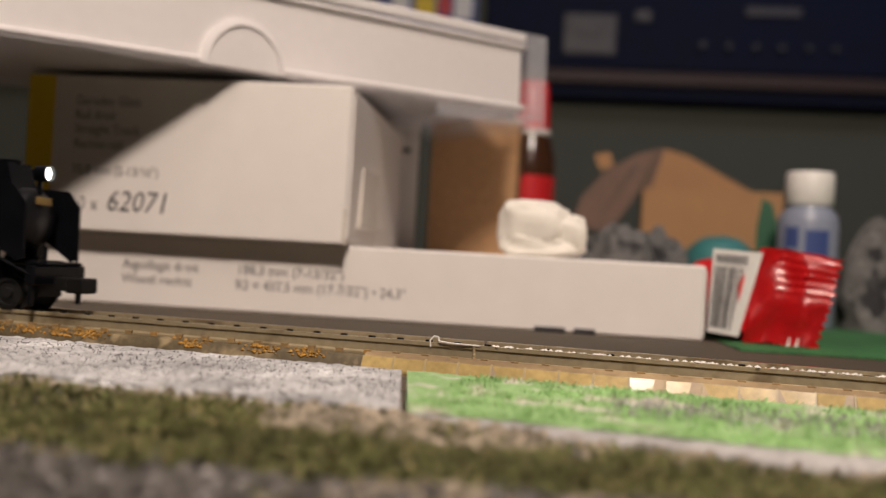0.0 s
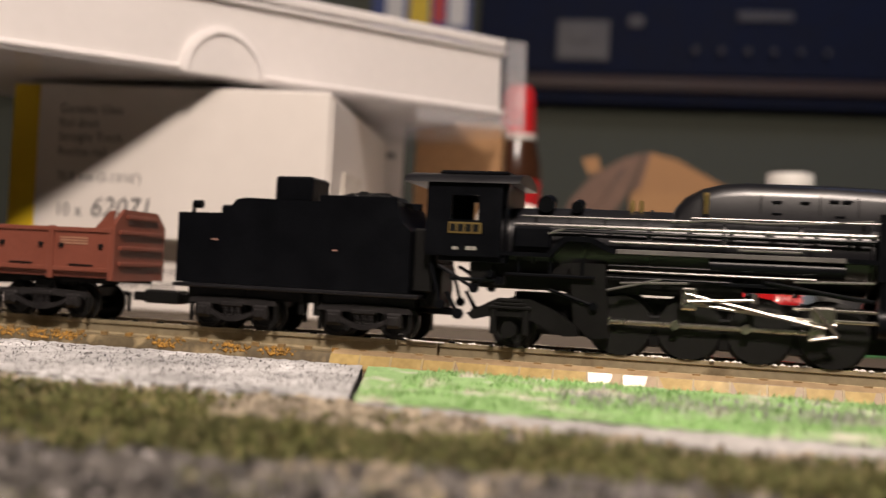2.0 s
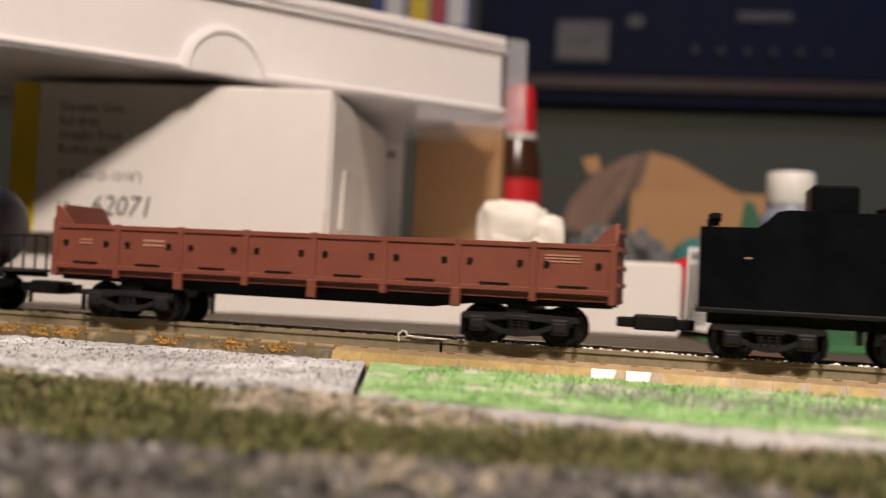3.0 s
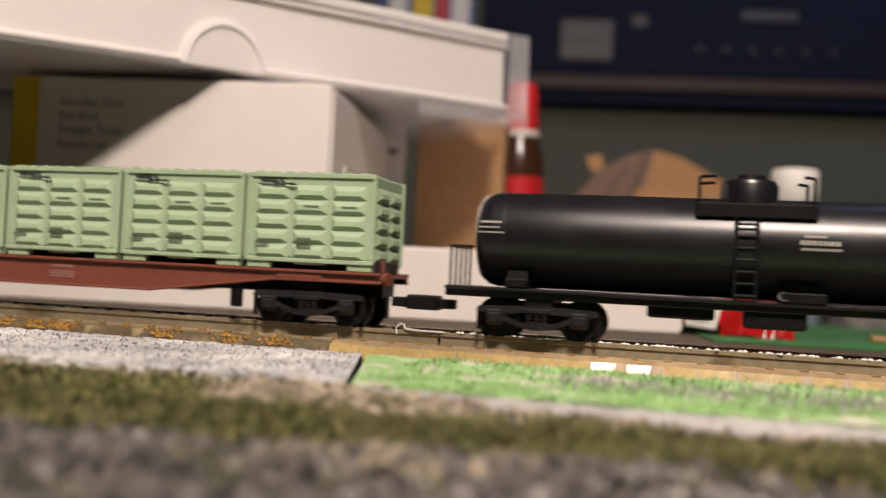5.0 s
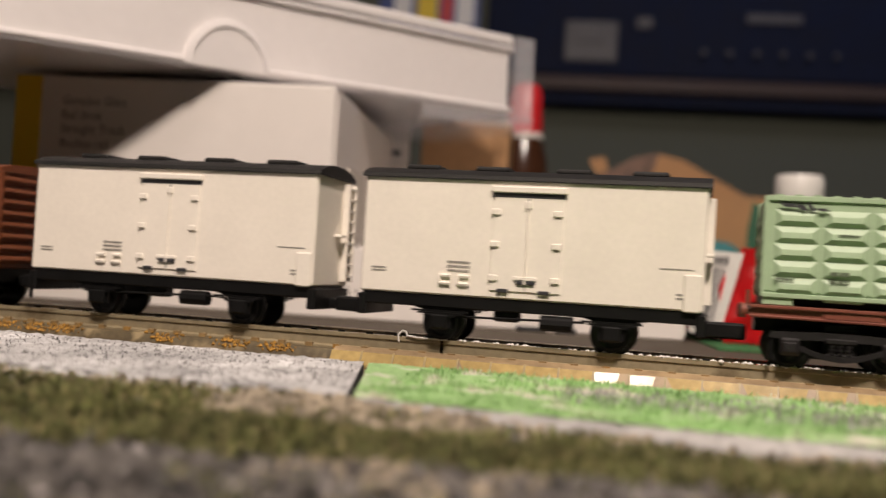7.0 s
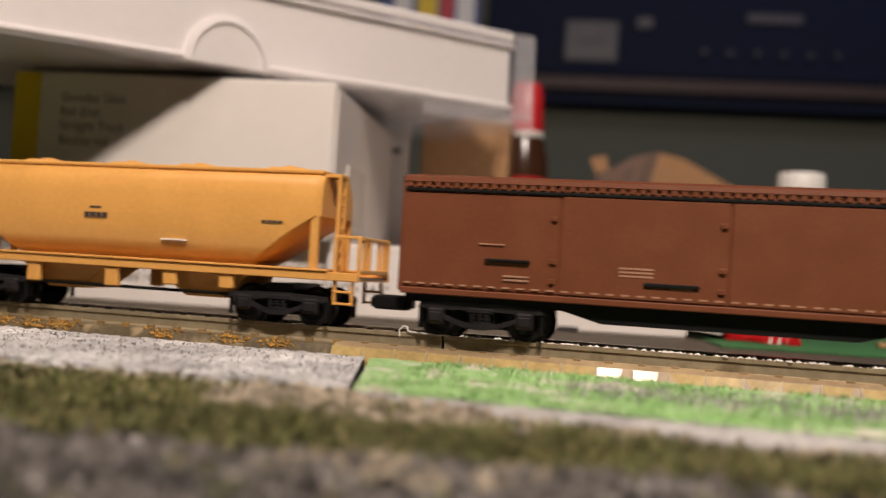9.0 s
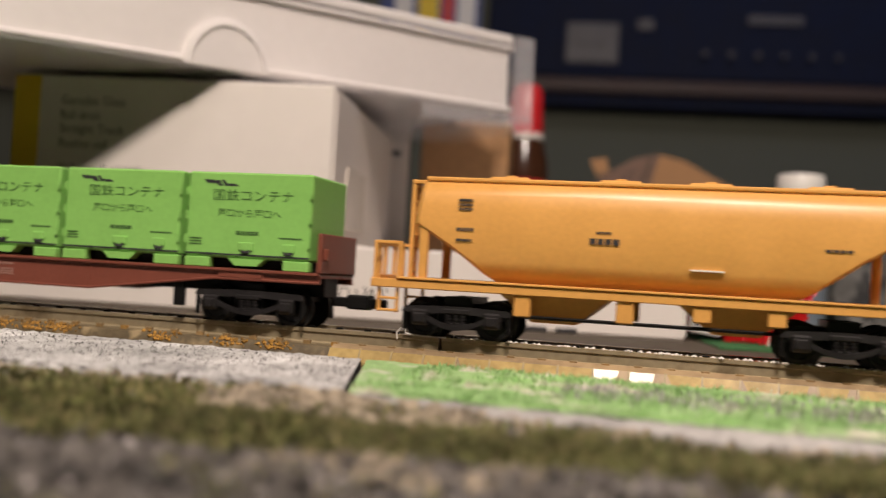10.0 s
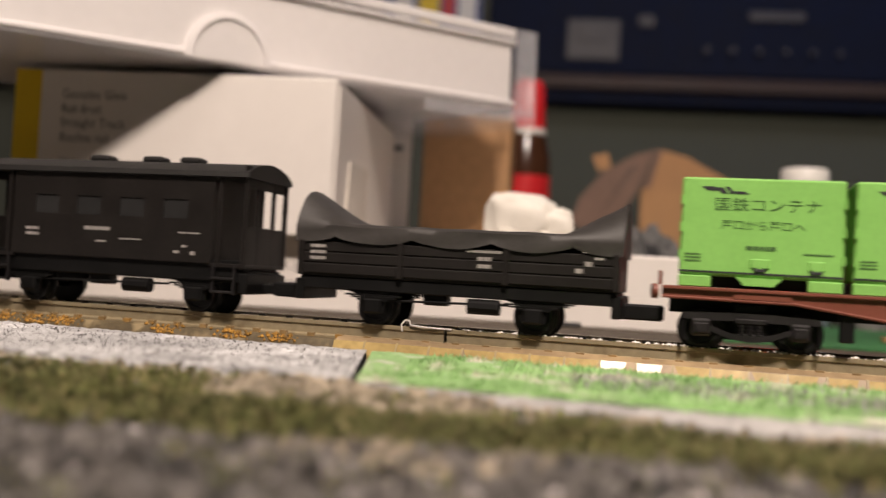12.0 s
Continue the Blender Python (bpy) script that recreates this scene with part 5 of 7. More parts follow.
def tender():
    X0 = 260.5
    t = rolling("tender", "black coal tender coupled behind the locomotive", "tender", X0 + 1.6)
    X = lambda v: v - X0
    bm = bmesh.new()
    o = [(X(239.6), 7.7), (X(281.2), 7.7), (X(281.2), 17.8), (X(279.6), 19.2), (X(278.8), 21.9), (X(252.0), 22.4), (X(250.4), 22.1), (X(249.0), 20.6), (X(247.6), 19.7), (X(239.6), 19.6)]
    prism(bm, o, -8.2, 8.2)
    part("tank", bm, LOCO, t)
    bm = bmesh.new()
    box(bm, X(239.2), -8.6, 6.9, X(283), 8.6, 7.6, 0.15)
    part("footplate", bm, SHELL, t)
    bm = bmesh.new()
    box(bm, X(241), -6, 5.2, X(282), 6, 6.9)
    for x in (262.0, 264.6):
        box(bm, X(x), -7.0, 3.2, X(x) + 0.9, -6.2, 7, 0.1)
    part("underframe", bm, UNDER, t)
    bm = bmesh.new()
    box(bm, X(255.4), -4.2, 22.2, X(262.2), 4.2, 26.6, 0.4)
    part("oil_tank", bm, LOCO, t)
    bm = bmesh.new()
    q = bmesh.new()
    bmesh.ops.create_icosphere(q, subdivisions=4, radius=1)
    for v in q.verts:
        k = 1 + 0.2 * noise.noise(v.co * 4) + 0.12 * noise.noise(v.co * 9)
        v.co = Vector((X(271.5) + 7.2 * v.co.x * k, 6.4 * v.co.y * k, 21.2 + 3.2 * v.co.z * k))
    merge(bm, q)
    part("coal_load", bm, UNDER, t, smooth=20)
    bm = bmesh.new()
    box(bm, X(265.0), -7.6, 21.8, X(278.6), -6.9, 23.3, 0.15)
    box(bm, X(265.0), 6.9, 21.8, X(278.6), 7.6, 23.3, 0.15)
    part("coal_board", bm, LOCO, t)
    for y in (-5.5, 5.5):
        bm = bmesh.new()
        rod(bm, (X(241), y, 19.6), (X(241), y, 21.6), 0.35, 8)
        rod(bm, (X(241), y, 21.2), (X(242.6), y, 21.2), 0.7, 10)
        part("tail_lamp", bm, LOCO, t)
    marks(t, [(X(246), 15.0, 1.2, 0.3, 1), (X(268), 14.0, 0.8, 0.3, 1)], FADED_INK, -8.22)
    bogie(t, X(250), 5.6, 1)
    bogie(t, X(273.6), 5.6, 1)
    coupler(t, X(239.4), -1)
    bm = bmesh.new()
    box(bm, X(281), -1.4, 4.4, X(287), 1.4, 5.6, 0.2)
    part("drawbar", bm, LOCO, t)
    for y in (-6.0, 6.0):
        bm = bmesh.new()
        rod(bm, (X(284.8), y, 8.2), (X(284.8), y, 20.4), 0.32, 8)
        part("grab_rail", bm, LOCO, t)
    # Black blocks added to keep the gap before the cab dark.
    bm = bmesh.new()
    box(bm, X(281.3), -6.4, 8.0, X(284.6), 6.4, 18.4, 0.3)
    box(bm, X(281.3), -4.0, 5.4, X(285.6), 4.0, 13.0, 0.3)
    part("dark_gap_block", bm, UNDER, t)


def gondola():
    X0, L = 179.7, 97.6
    t = rolling("open_wagon", "empty red brown open bogie wagon with low dropside panels", "wagon", X0)
    h = L / 2
    bm = bmesh.new()
    box(bm, -h, -7.6, 7.4, h, 7.6, 8.2)
    part("floor_plate", bm, RED_OXIDE, t)
    n = 8
    for s in (-1, 1):
        for k in range(n):
            x0, x1 = -h + L * k / n + 0.5, -h + L * (k + 1) / n - 0.5
            bm = bmesh.new()
            box(bm, x0, min(s * 7.7, s * 8.1), 8.2, x1, max(s * 7.7, s * 8.1), 16.0, 0.12)
            box(bm, x0, min(s * 8.0, s * 8.35), 15.4, x1, max(s * 8.0, s * 8.35), 16.2, 0.08)
            box(bm, x0, min(s * 8.0, s * 8.3), 8.4, x1, max(s * 8.0, s * 8.3), 9.2, 0.08)
            p = part("dropside", bm, RED_OXIDE, t)
            bm = bmesh.new()
            for xx in (x0 + 1.6, x1 - 1.6):
                box(bm, xx - 0.45, min(s * 8.1, s * 8.45), 12.6, xx + 0.45, max(s * 8.1, s * 8.45), 13.4, 0.08)
            box(bm, (x0 + x1) / 2 - 2.4, min(s * 8.0, s * 8.25), 9.4, (x0 + x1) / 2 + 2.4, max(s * 8.0, s * 8.25), 9.7)
            part("latch", bm, UNDER, p)
        for k in range(n + 1):
            x = -h + L * k / n
            bm = bmesh.new()
            box(bm, x - 0.55, min(s * 7.6, s * 8.4), 7.0, x + 0.55, max(s * 7.6, s * 8.4), 16.4, 0.1)
            if k % 2 == 0 and 0 < k < n:
                box(bm, x - 0.8, min(s * 7.9, s * 8.7), 5.6, x + 0.8, max(s * 7.9, s * 8.7), 8.6, 0.15)
            part("stake", bm, RED_OXIDE, t)
        bm = bmesh.new()
        prism(bm, [(-h, 7.4), (-h, 6.4), (-h + 22, 6.2), (-20, 5.2), (20, 5.2), (h - 22, 6.2), (h, 6.4), (h, 7.4)], s * 5.0, s * 5.6)
        part("sill", bm, UNDER, t)
        # tall end walls
    for s in (-1, 1):
        bm = bmesh.new()
        prism(bm, [(-8.3, 7.0), (8.3, 7.0), (8.3, 17.0), (5.4, 19.7), (-5.4, 19.7), (-8.3, 17.0)], s * (h - 0.1), s * (h + 0.6), "x")
        e = part("end_wall", bm, RED_OXIDE, t)
        bm = bmesh.new()
        for z in (9.6, 12.4, 15.2, 18):
            box(bm, min(s * (h + .5), s * (h + 1.1)), -7 + (z > 17) * 2, z, max(s * (h + .5), s * (h + 1.1)), 7 - (z > 17) * 2, z + 0.8, 0.15)
        part("rib", bm, RED_OXIDE, e)
        bm = bmesh.new()
        prism(bm, [(s * (h - 3.4), 16.2), (s * (h + 0.2), 16.2), (s * (h + 0.2), 19.4), (s * (h - 0.6), 19.2)], -8.3, -7.8)
        part("corner_plate", bm, RED_OXIDE, t)
    marks(t, [(-31.5, 13.6, 4.2, 0.4, 2), (38.4, 14.2, 5.6, 0.25, 3), (-44, 13.4, 2.6, 0.3, 2)], RUST_INK, -8.16)
    bogie(t, -34.5, 6.9)
    bogie(t, 34.5, 6.9)
    coupler(t, h + 0.4, 1)
    coupler(t, -h - 0.4, -1)


def tank_wagon():
    X0 = 73.5
    t = rolling("tank_wagon", "satin black bogie tank wagon with dome, ladder and white markings", "tank wagon", X0)
    zc, r = 15.5, 7.65
    bm = bmesh.new()
    prof = [(0.4, -41.6), (4.6, -41.3), (6.4, -40.7), (7.3, -39.6), (r, -38.0)] + [(r, x) for x in (-24, -12, 0, 12, 24)] + [(r, 38.0), (7.3, 39.6), (6.4, 40.7), (4.6, 41.3), (0.4, 41.6)]
    lathe(bm, prof, "x", 40, (0, 0, zc))
    tank = part("barrel", bm, SHELL, t, smooth=50)
    bm = bmesh.new()
    for x in (-36.4, -12.2, 12.2, 36.4, 29):
        lathe(bm, [(r - .1, x - 0.12), (r + 0.05, x - 0.1), (r + 0.05, x + 0.1), (r - .1, x + 0.12)], "x", 40, (0, 0, zc))
    part("weld_seam", bm, SHELL, tank)
    bm = bmesh.new()
    lathe(bm, [(4.3, 21), (4.3, 25.2), (3.9, 25.9), (2.4, 26.1), (2.3, 26.8), (1, 26.9)], "z", 24, (0.4, 0, 0))
    part("dome", bm, SHELL, t, smooth=40)
    bm = bmesh.new()
    box(bm, -7.4, -5.4, 21.6, 9.8, 5.4, 22.2, 0.1)
    box(bm, -7.4, -7.0, 19.8, 9.8, -5.0, 22.0, 0.2)
    part("platform", bm, UNDER, t)
    for x, y in ((-7, -5.2), (-7, 5.2), (9.4, -5.2), (9.4, 5.2)):
        bm = bmesh.new()
        rod(bm, (x, y, 22), (x, y, 26), 0.25, 6)
        rod(bm, (x, y, 26), (x + (2.4 if x < 0 else -1.5), y, 26.2), 0.25, 6)
        part("railing", bm, UNDER, t)
    bm = bmesh.new()
    for x in (-1.5, 1.5):
        rod(bm, (x, -7.7, 7.2), (x, -7.6, 20), 0.28, 6)
    for k in range(7):
        rod(bm, (-1.5, -7.7, 8.4 + 1.75 * k), (1.5, -7.7, 8.4 + 1.75 * k), 0.2, 6)
    part("ladder", bm, SHELL, t)
    bm = bmesh.new()
    box(bm, -45.4, -7.4, 7.1, 45.4, 7.4, 7.7, 0.15)
    for y in (-6.6, 5.9):
        box(bm, -45.4, y, 6.1, 45.4, y + 0.7, 7.1, 0.1)
    part("underframe", bm, SHELL, t)
    for x in (-34, 34):
        bm = bmesh.new()
        prism(bm, [(-6.2, 7.7), (6.2, 7.7), (5.6, 12), (0, 9.4), (-5.6, 12)], x - 1.6, x + 1.6, "x")
        box(bm, x - 1.8, -7.5, 7.7, x + 1.8, -6.6, 9.3, 0.3)
        part("saddle", bm, UNDER, t)
    bm = bmesh.new()
    box(bm, -14, -5.5, 4.4, -4, 5.5, 6.4, 0.4)
    box(bm, 0, -6, 3.6, 9, -3, 6.4, 0.4)
    rod(bm, (5.4, -5, 7.6), (5.4, -7.4, 8.6), 0.8, 8)
    box(bm, 5, -7.6, 7.6, 11.4, -6.8, 9.2, 0.2)
    part("brake_gear", bm, UNDER, t)
    bm = bmesh.new()
    box(bm, 28.4, -7.8, 7.8, 31.8, -7.1, 11.2, 0.2)
    part("placard_frame", bm, BOGIE, t)
    for s in (-1, 1):
        bm = bmesh.new()
        for y in (-6.8, -3.4, 0, 3.4, 6.8):
            rod(bm, (s * 44.6, y, 7.6), (s * 44.6, y, 14.0), 0.22, 6)
        rod(bm, (s * 44.6, -6.8, 14), (s * 44.6, 6.8, 14), 0.25, 6)
        rod(bm, (s * 44.6, -6.8, 14), (s * 41.0, -6.8, 14), 0.22, 6)
        part("end_railing", bm, BOGIE, t)
    # markings bowed with the barrel
    bm = bmesh.new()

    def on(x, a):
        return (x, -(r + 0.06) * math.cos(radians(a)), zc + (r + 0.06) * math.sin(radians(a)))
    for x0, x1, a0, a1 in ((-40.0, -36.6, 17, 20), (-40.2, -36.8, 11, 13), (-40.2, -36.0, 5, 7), (8.0, 11.0, 13, 16), (7.4, 13.0, 5, 10), (7.6, 13.2, -1, 2), (33.6, 39.4, 3, 5.5), (28.4, 32, -1, 1)):
        n = 7
        for k in range(n):
            u0, u1 = x0 + (x1 - x0) * k / n, x0 + (x1 - x0) * (k + 0.8) / n
            add(bm, [on(u0, a0), on(u1, a0), on(u1, a1), on(u0, a1)], [(0, 1, 2, 3)])
    part("marking", bm, GREY_INK, tank, "dull white printed markings", smooth=0)
    bogie(t, -30.5, 7.0)
    bogie(t, 32.5, 7.0)
    coupler(t, 45.2, 1)
    coupler(t, -45.2, -1)


def flat_wagon(name, label, X0, half, ends):
    t = rolling(name, label, "container wagon", X0)
    bm = bmesh.new()
    box(bm, -half, -7.6, 8.1, half, 7.6, 8.7)
    part("deck", bm, RED_OXIDE, t)
    k = half / 58.0
    for s in (-1, 1):
        bm = bmesh.new()
        o = [(-half, 8.9), (-half, 7.3), (-40.5 * k, 7.2), (-19 * k, 4.2), (17.5 * k, 4.2), (40 * k, 7.2), (half, 7.3), (half, 8.9)]
        prism(bm, o, s * 7.2, s * 7.7)
        part("side_sill", bm, RED_OXIDE, t)
        bm = bmesh.new()
        box(bm, -half, min(s * 7.6, s * 8.3), 8.45, half, max(s * 7.6, s * 8.3), 8.95, 0.08)
        for a, c in zip(o[1:], o[2:7]):
            rod(bm, (a[0], s * 7.8, a[1]), (c[0], s * 7.8, c[1]), 0.22, 6)
        part("sill_flange", bm, RED_OXIDE, t)
        for x in (-19 * k, 17.5 * k):
            bm = bmesh.new()
            box(bm, x - 0.2, min(s * 7.6, s * 7.85), 4.3, x + 0.2, max(s * 7.6, s * 7.85), 8.6)
            part("rib", bm, RED_OXIDE, t)
        for x in (-half + 14, half - 14):
            bm = bmesh.new()
            box(bm, x - 4, min(s * 7.6, s * 8.0), 7.4, x + 4, max(s * 7.6, s * 8.0), 8.5, 0.1)
            part("pocket", bm, RED_OXIDE, t)
    bm = bmesh.new()
    box(bm, -half + 1, -3, 5.0, half - 1, 3, 8.1)
    part("centre_sill", bm, UNDER, t)
    marks(t, [(-24 * k, 7.4, 0.9, 0.5, 1), (-22.4 * k, 7.3, 4.2, 0.32, 1), (-1.5, 7.3, 4.2, 0.32, 1), (-2.1, 6.4, 5.0, 0.22, 3)], FADED_INK, -7.74)
    for s in (-1, 1):
        bm = bmesh.new()
        if ends and s > 0:
            box(bm, half - 0.6, -8.2, 8.9, half + 0.2, 8.2, 15.4, 0.2)
            box(bm, half - 0.2, -7.0, 11, half + 0.8, -6.2, 13, 0.2)
        else:
            rod(bm, (s * (half + .3), -7.6, 9.0), (s * (half + .3), -7.6, 11.0), 0.3, 6)
            rod(bm, (s * (half + .6), -7.4, 8.0), (s * (half + 1.4), -7.6, 8.0), 1.1, 12)
        part("end_fitting", bm, RED_OXIDE, t)
    for x in (-half + 12.6, half - 12.6):
        bogie(t, x, 7.2, 1)
    for x in (-half + 25.5, half - 25.5):
        bm = bmesh.new()
        box(bm, x - 1.0, -7.2, 2.2, x + 1.0, -6.2, 6.2, 0.2)
        part("brake_hanger", bm, UNDER, t)
    coupler(t, half, 1)
    coupler(t, -half, -1)
    return t


def ribbed_container(X0):
    t = rolling("freight_container", "pale green ribbed freight container on the wagon", "container", X0, 8.95, group="pale green containers")
    h, w, top = 10.95, 7.75, 15.75
    bm = bmesh.new()
    box(bm, -h, -w, 1.9, h, w, top, 0.25)
    for x0, x1 in ((-h, -h + 4.2), (h - 4.2, h), (-2.6, 2.6)):
        for s in (-1, 1):
            d = 0.0 if x1 - x0 < 5 else 0.8
            q = bmesh.new()
            box(q, x0, min(s * (w - 1.6), s * w), d, x1, max(s * (w - 1.6), s * w), 1.88, 0.15)
            part("foot", q, PALE_GREEN, t)
    body = part("body", bm, PALE_GREEN, t)
    bm = bmesh.new()
    box(bm, -h + 0.4, -w + 2.2, 0.05, h - 0.4, w - 2.2, 1.86)
    part("base_frame", bm, UNDER, t, "black base frame")
    ridge = bmesh.new()
    a, c = 3.0, 1.15
    add(ridge, [(-a, 0, -c), (a, 0, -c), (a, 0, c), (-a, 0, c), (-a + 0.9, -0.6, -0.5), (a - 0.9, -0.6, -0.5), (a - 0.9, -0.5, 0.3), (-a + 0.9, -0.5, 0.3)],
        [(0, 1, 5, 4), (4, 5, 6, 7), (7, 6, 2, 3), (0, 4, 7, 3), (1, 2, 6, 5)])
    me = finish(ridge, "panel_rib", PALE_GREEN)
    for s, rz in ((-1, 0), (1, 180)):
        for i in range(3):
            for j in range(5):
                piece("panel_rib", me, body, (-6.7 + 6.7 * i, s * w, 2.9 + 2.45 * j), rz)
    for s, rz in ((1, 90), (-1, -90)):
        for i in (-1, 1):
            for j in range(5):
                piece("panel_rib", me, body, (s * h, i * 3.4, 2.9 + 2.45 * j), rz)
    bm = bmesh.new()
    for s in (-1, 1):
        box(bm, -h - 0.1, min(s * (w - .3), s * (w + 0.35)), top - 0.7, h + 0.1, max(s * (w - .3), s * (w + 0.35)), top + 0.1, 0.1)
        box(bm, -h - 0.1, min(s * (w - .3), s * (w + 0.35)), 1.1, h + 0.1, max(s * (w - .3), s * (w + 0.35)), 1.8, 0.1)
        for x in (-h, h):
            box(bm, x - 0.35, min(s * (w - .3), s * (w + 0.3)), 1.2, x + 0.35, max(s * (w - .3), s * (w + 0.3)), top, 0.1)
    for k in range(8):
        box(bm, -h + 1.2 + 2.6 * k, -w - 0.3, top, -h + 2.2 + 2.6 * k, w + .3, top + 0.3)
    part("corner_frame", bm, PALE_GREEN, t)
    bm = bmesh.new()
    for a, c, hi, low in ((-9.3, -7.4, 1.0, 1.6), (-7.1, -6.0, 1.1, 2.0), (-5.7, -5.0, 1.0, 2.0), (-4.6, -3.0, 1.6, 2.0)):
        prism(bm, [(a, top - hi), (c, top - hi), (c + 0.8, top - low), (a + 0.8, top - low)], -w - 0.62, -w - 0.5)
    part("emblem", bm, INK, t, smooth=0)
    marks(t, [(-2, 4.6, 2.6, 0.6, 2), (-9.4, 3.6, 2.6, 0.4, 1), (-1, 10.2, 2.6, 0.35, 1), (5.6, 10.2, 2.6, 0.3, 1)], OLIVE_INK, -w - 0.6)


def plain_container(X0):
    t = rolling("freight_container", "lime green smooth freight container with black lettering", "container", X0, 8.95, group="lime green containers")
    h, w, top = 11.2, 7.75, 15.9
    bm = bmesh.new()
    box(bm, -h, -w, 1.7, h, w, top, 0.3)
    for x0, x1 in ((-h, -h + 4.6), (h - 4.6, h)):
        for s in (-1, 1):
            q = bmesh.new()
            box(q, x0, min(s * (w - 1.6), s * w), 0, x1, max(s * (w - 1.6), s * w), 1.68, 0.15)
            part("foot", q, LIME, t)
    part("body", bm, LIME, t)
    bm = bmesh.new()
    box(bm, -h + 0.4, -w + 2.2, 0.05, h - 0.4, w - 2.2, 1.66)
    part("base_frame", bm, UNDER, t, "black base frame")
    bm = bmesh.new()
    prism(bm, [(-3.2, 1.68), (3.2, 1.68), (2.0, 0.5), (-2.0, 0.5)], -w, -w + 2)
    part("lift_pocket", bm, LIME, t)
    bm = bmesh.new()
    for s in (-1, 1):
        box(bm, -h, min(s * w, s * (w + 0.1)), 2.15, h, max(s * w, s * (w + 0.1)), 2.4)
    part("seam", bm, INK, t)
    for x, sz in ((0, 1.3), (7.6, 1.1)):
        bm = bmesh.new()
        box(bm, x - sz, -w - 0.3, 3.0, x + sz, -w + 0.1, 4.4, 0.15)
        rod(bm, (x, -w - 0.35, 3.5), (x, -w - 0.1, 3.5), 0.55, 10)
        part("lock_plate", bm, LIME, t)
        bm = bmesh.new()
        box(bm, x - 0.8, -w - 0.36, 2.5, x + 0.8, -w - 0.1, 3.05, 0.1)
        part("latch", bm, INK, t)
    for z in (4.6, 8.6, 12.6):
        for x in (-h + 0.1, h - 0.1):
            bm = bmesh.new()
            rod(bm, (x, -w - 0.15, z - 0.7), (x, -w - 0.15, z + 0.7), 0.25, 6)
            part("hinge", bm, LIME, t)
    lettering("lettering", "\u56fd\u9244\u30b3\u30f3\u30c6\u30ca", 2.1, GREEN_INK, t, (-6.7, -w - 0.06, 11.3), wide=14.4)
    lettering("lettering", "\u6238\u53e3\u304b\u3089\u6238\u53e3\u3078", 1.5, GREEN_INK, t, (-5.6, -w - 0.06, 8.6), wide=11.4)
    marks(t, [(-2.0, 5.6, 4.2, 0.6, 1), (-10.4, 4.6, 2.2, 0.25, 3), (5.8, 5.2, 4.0, 0.25, 1)], GREEN_INK, -w - 0.02)
    bm = bmesh.new()
    for a, c, top, low in ((-8.4, -6.6, 14.6, 14.0), (-6.4, -5.5, 14.5, 13.6), (-5.2, -4.6, 14.6, 13.6), (-4.3, -2.6, 14.0, 13.6)):
        prism(bm, [(a, top), (c, top), (c + 0.7, low), (a + 0.7, low)], -w - 0.06, -w + 0.01)
    part("emblem", bm, INK, t, smooth=0)


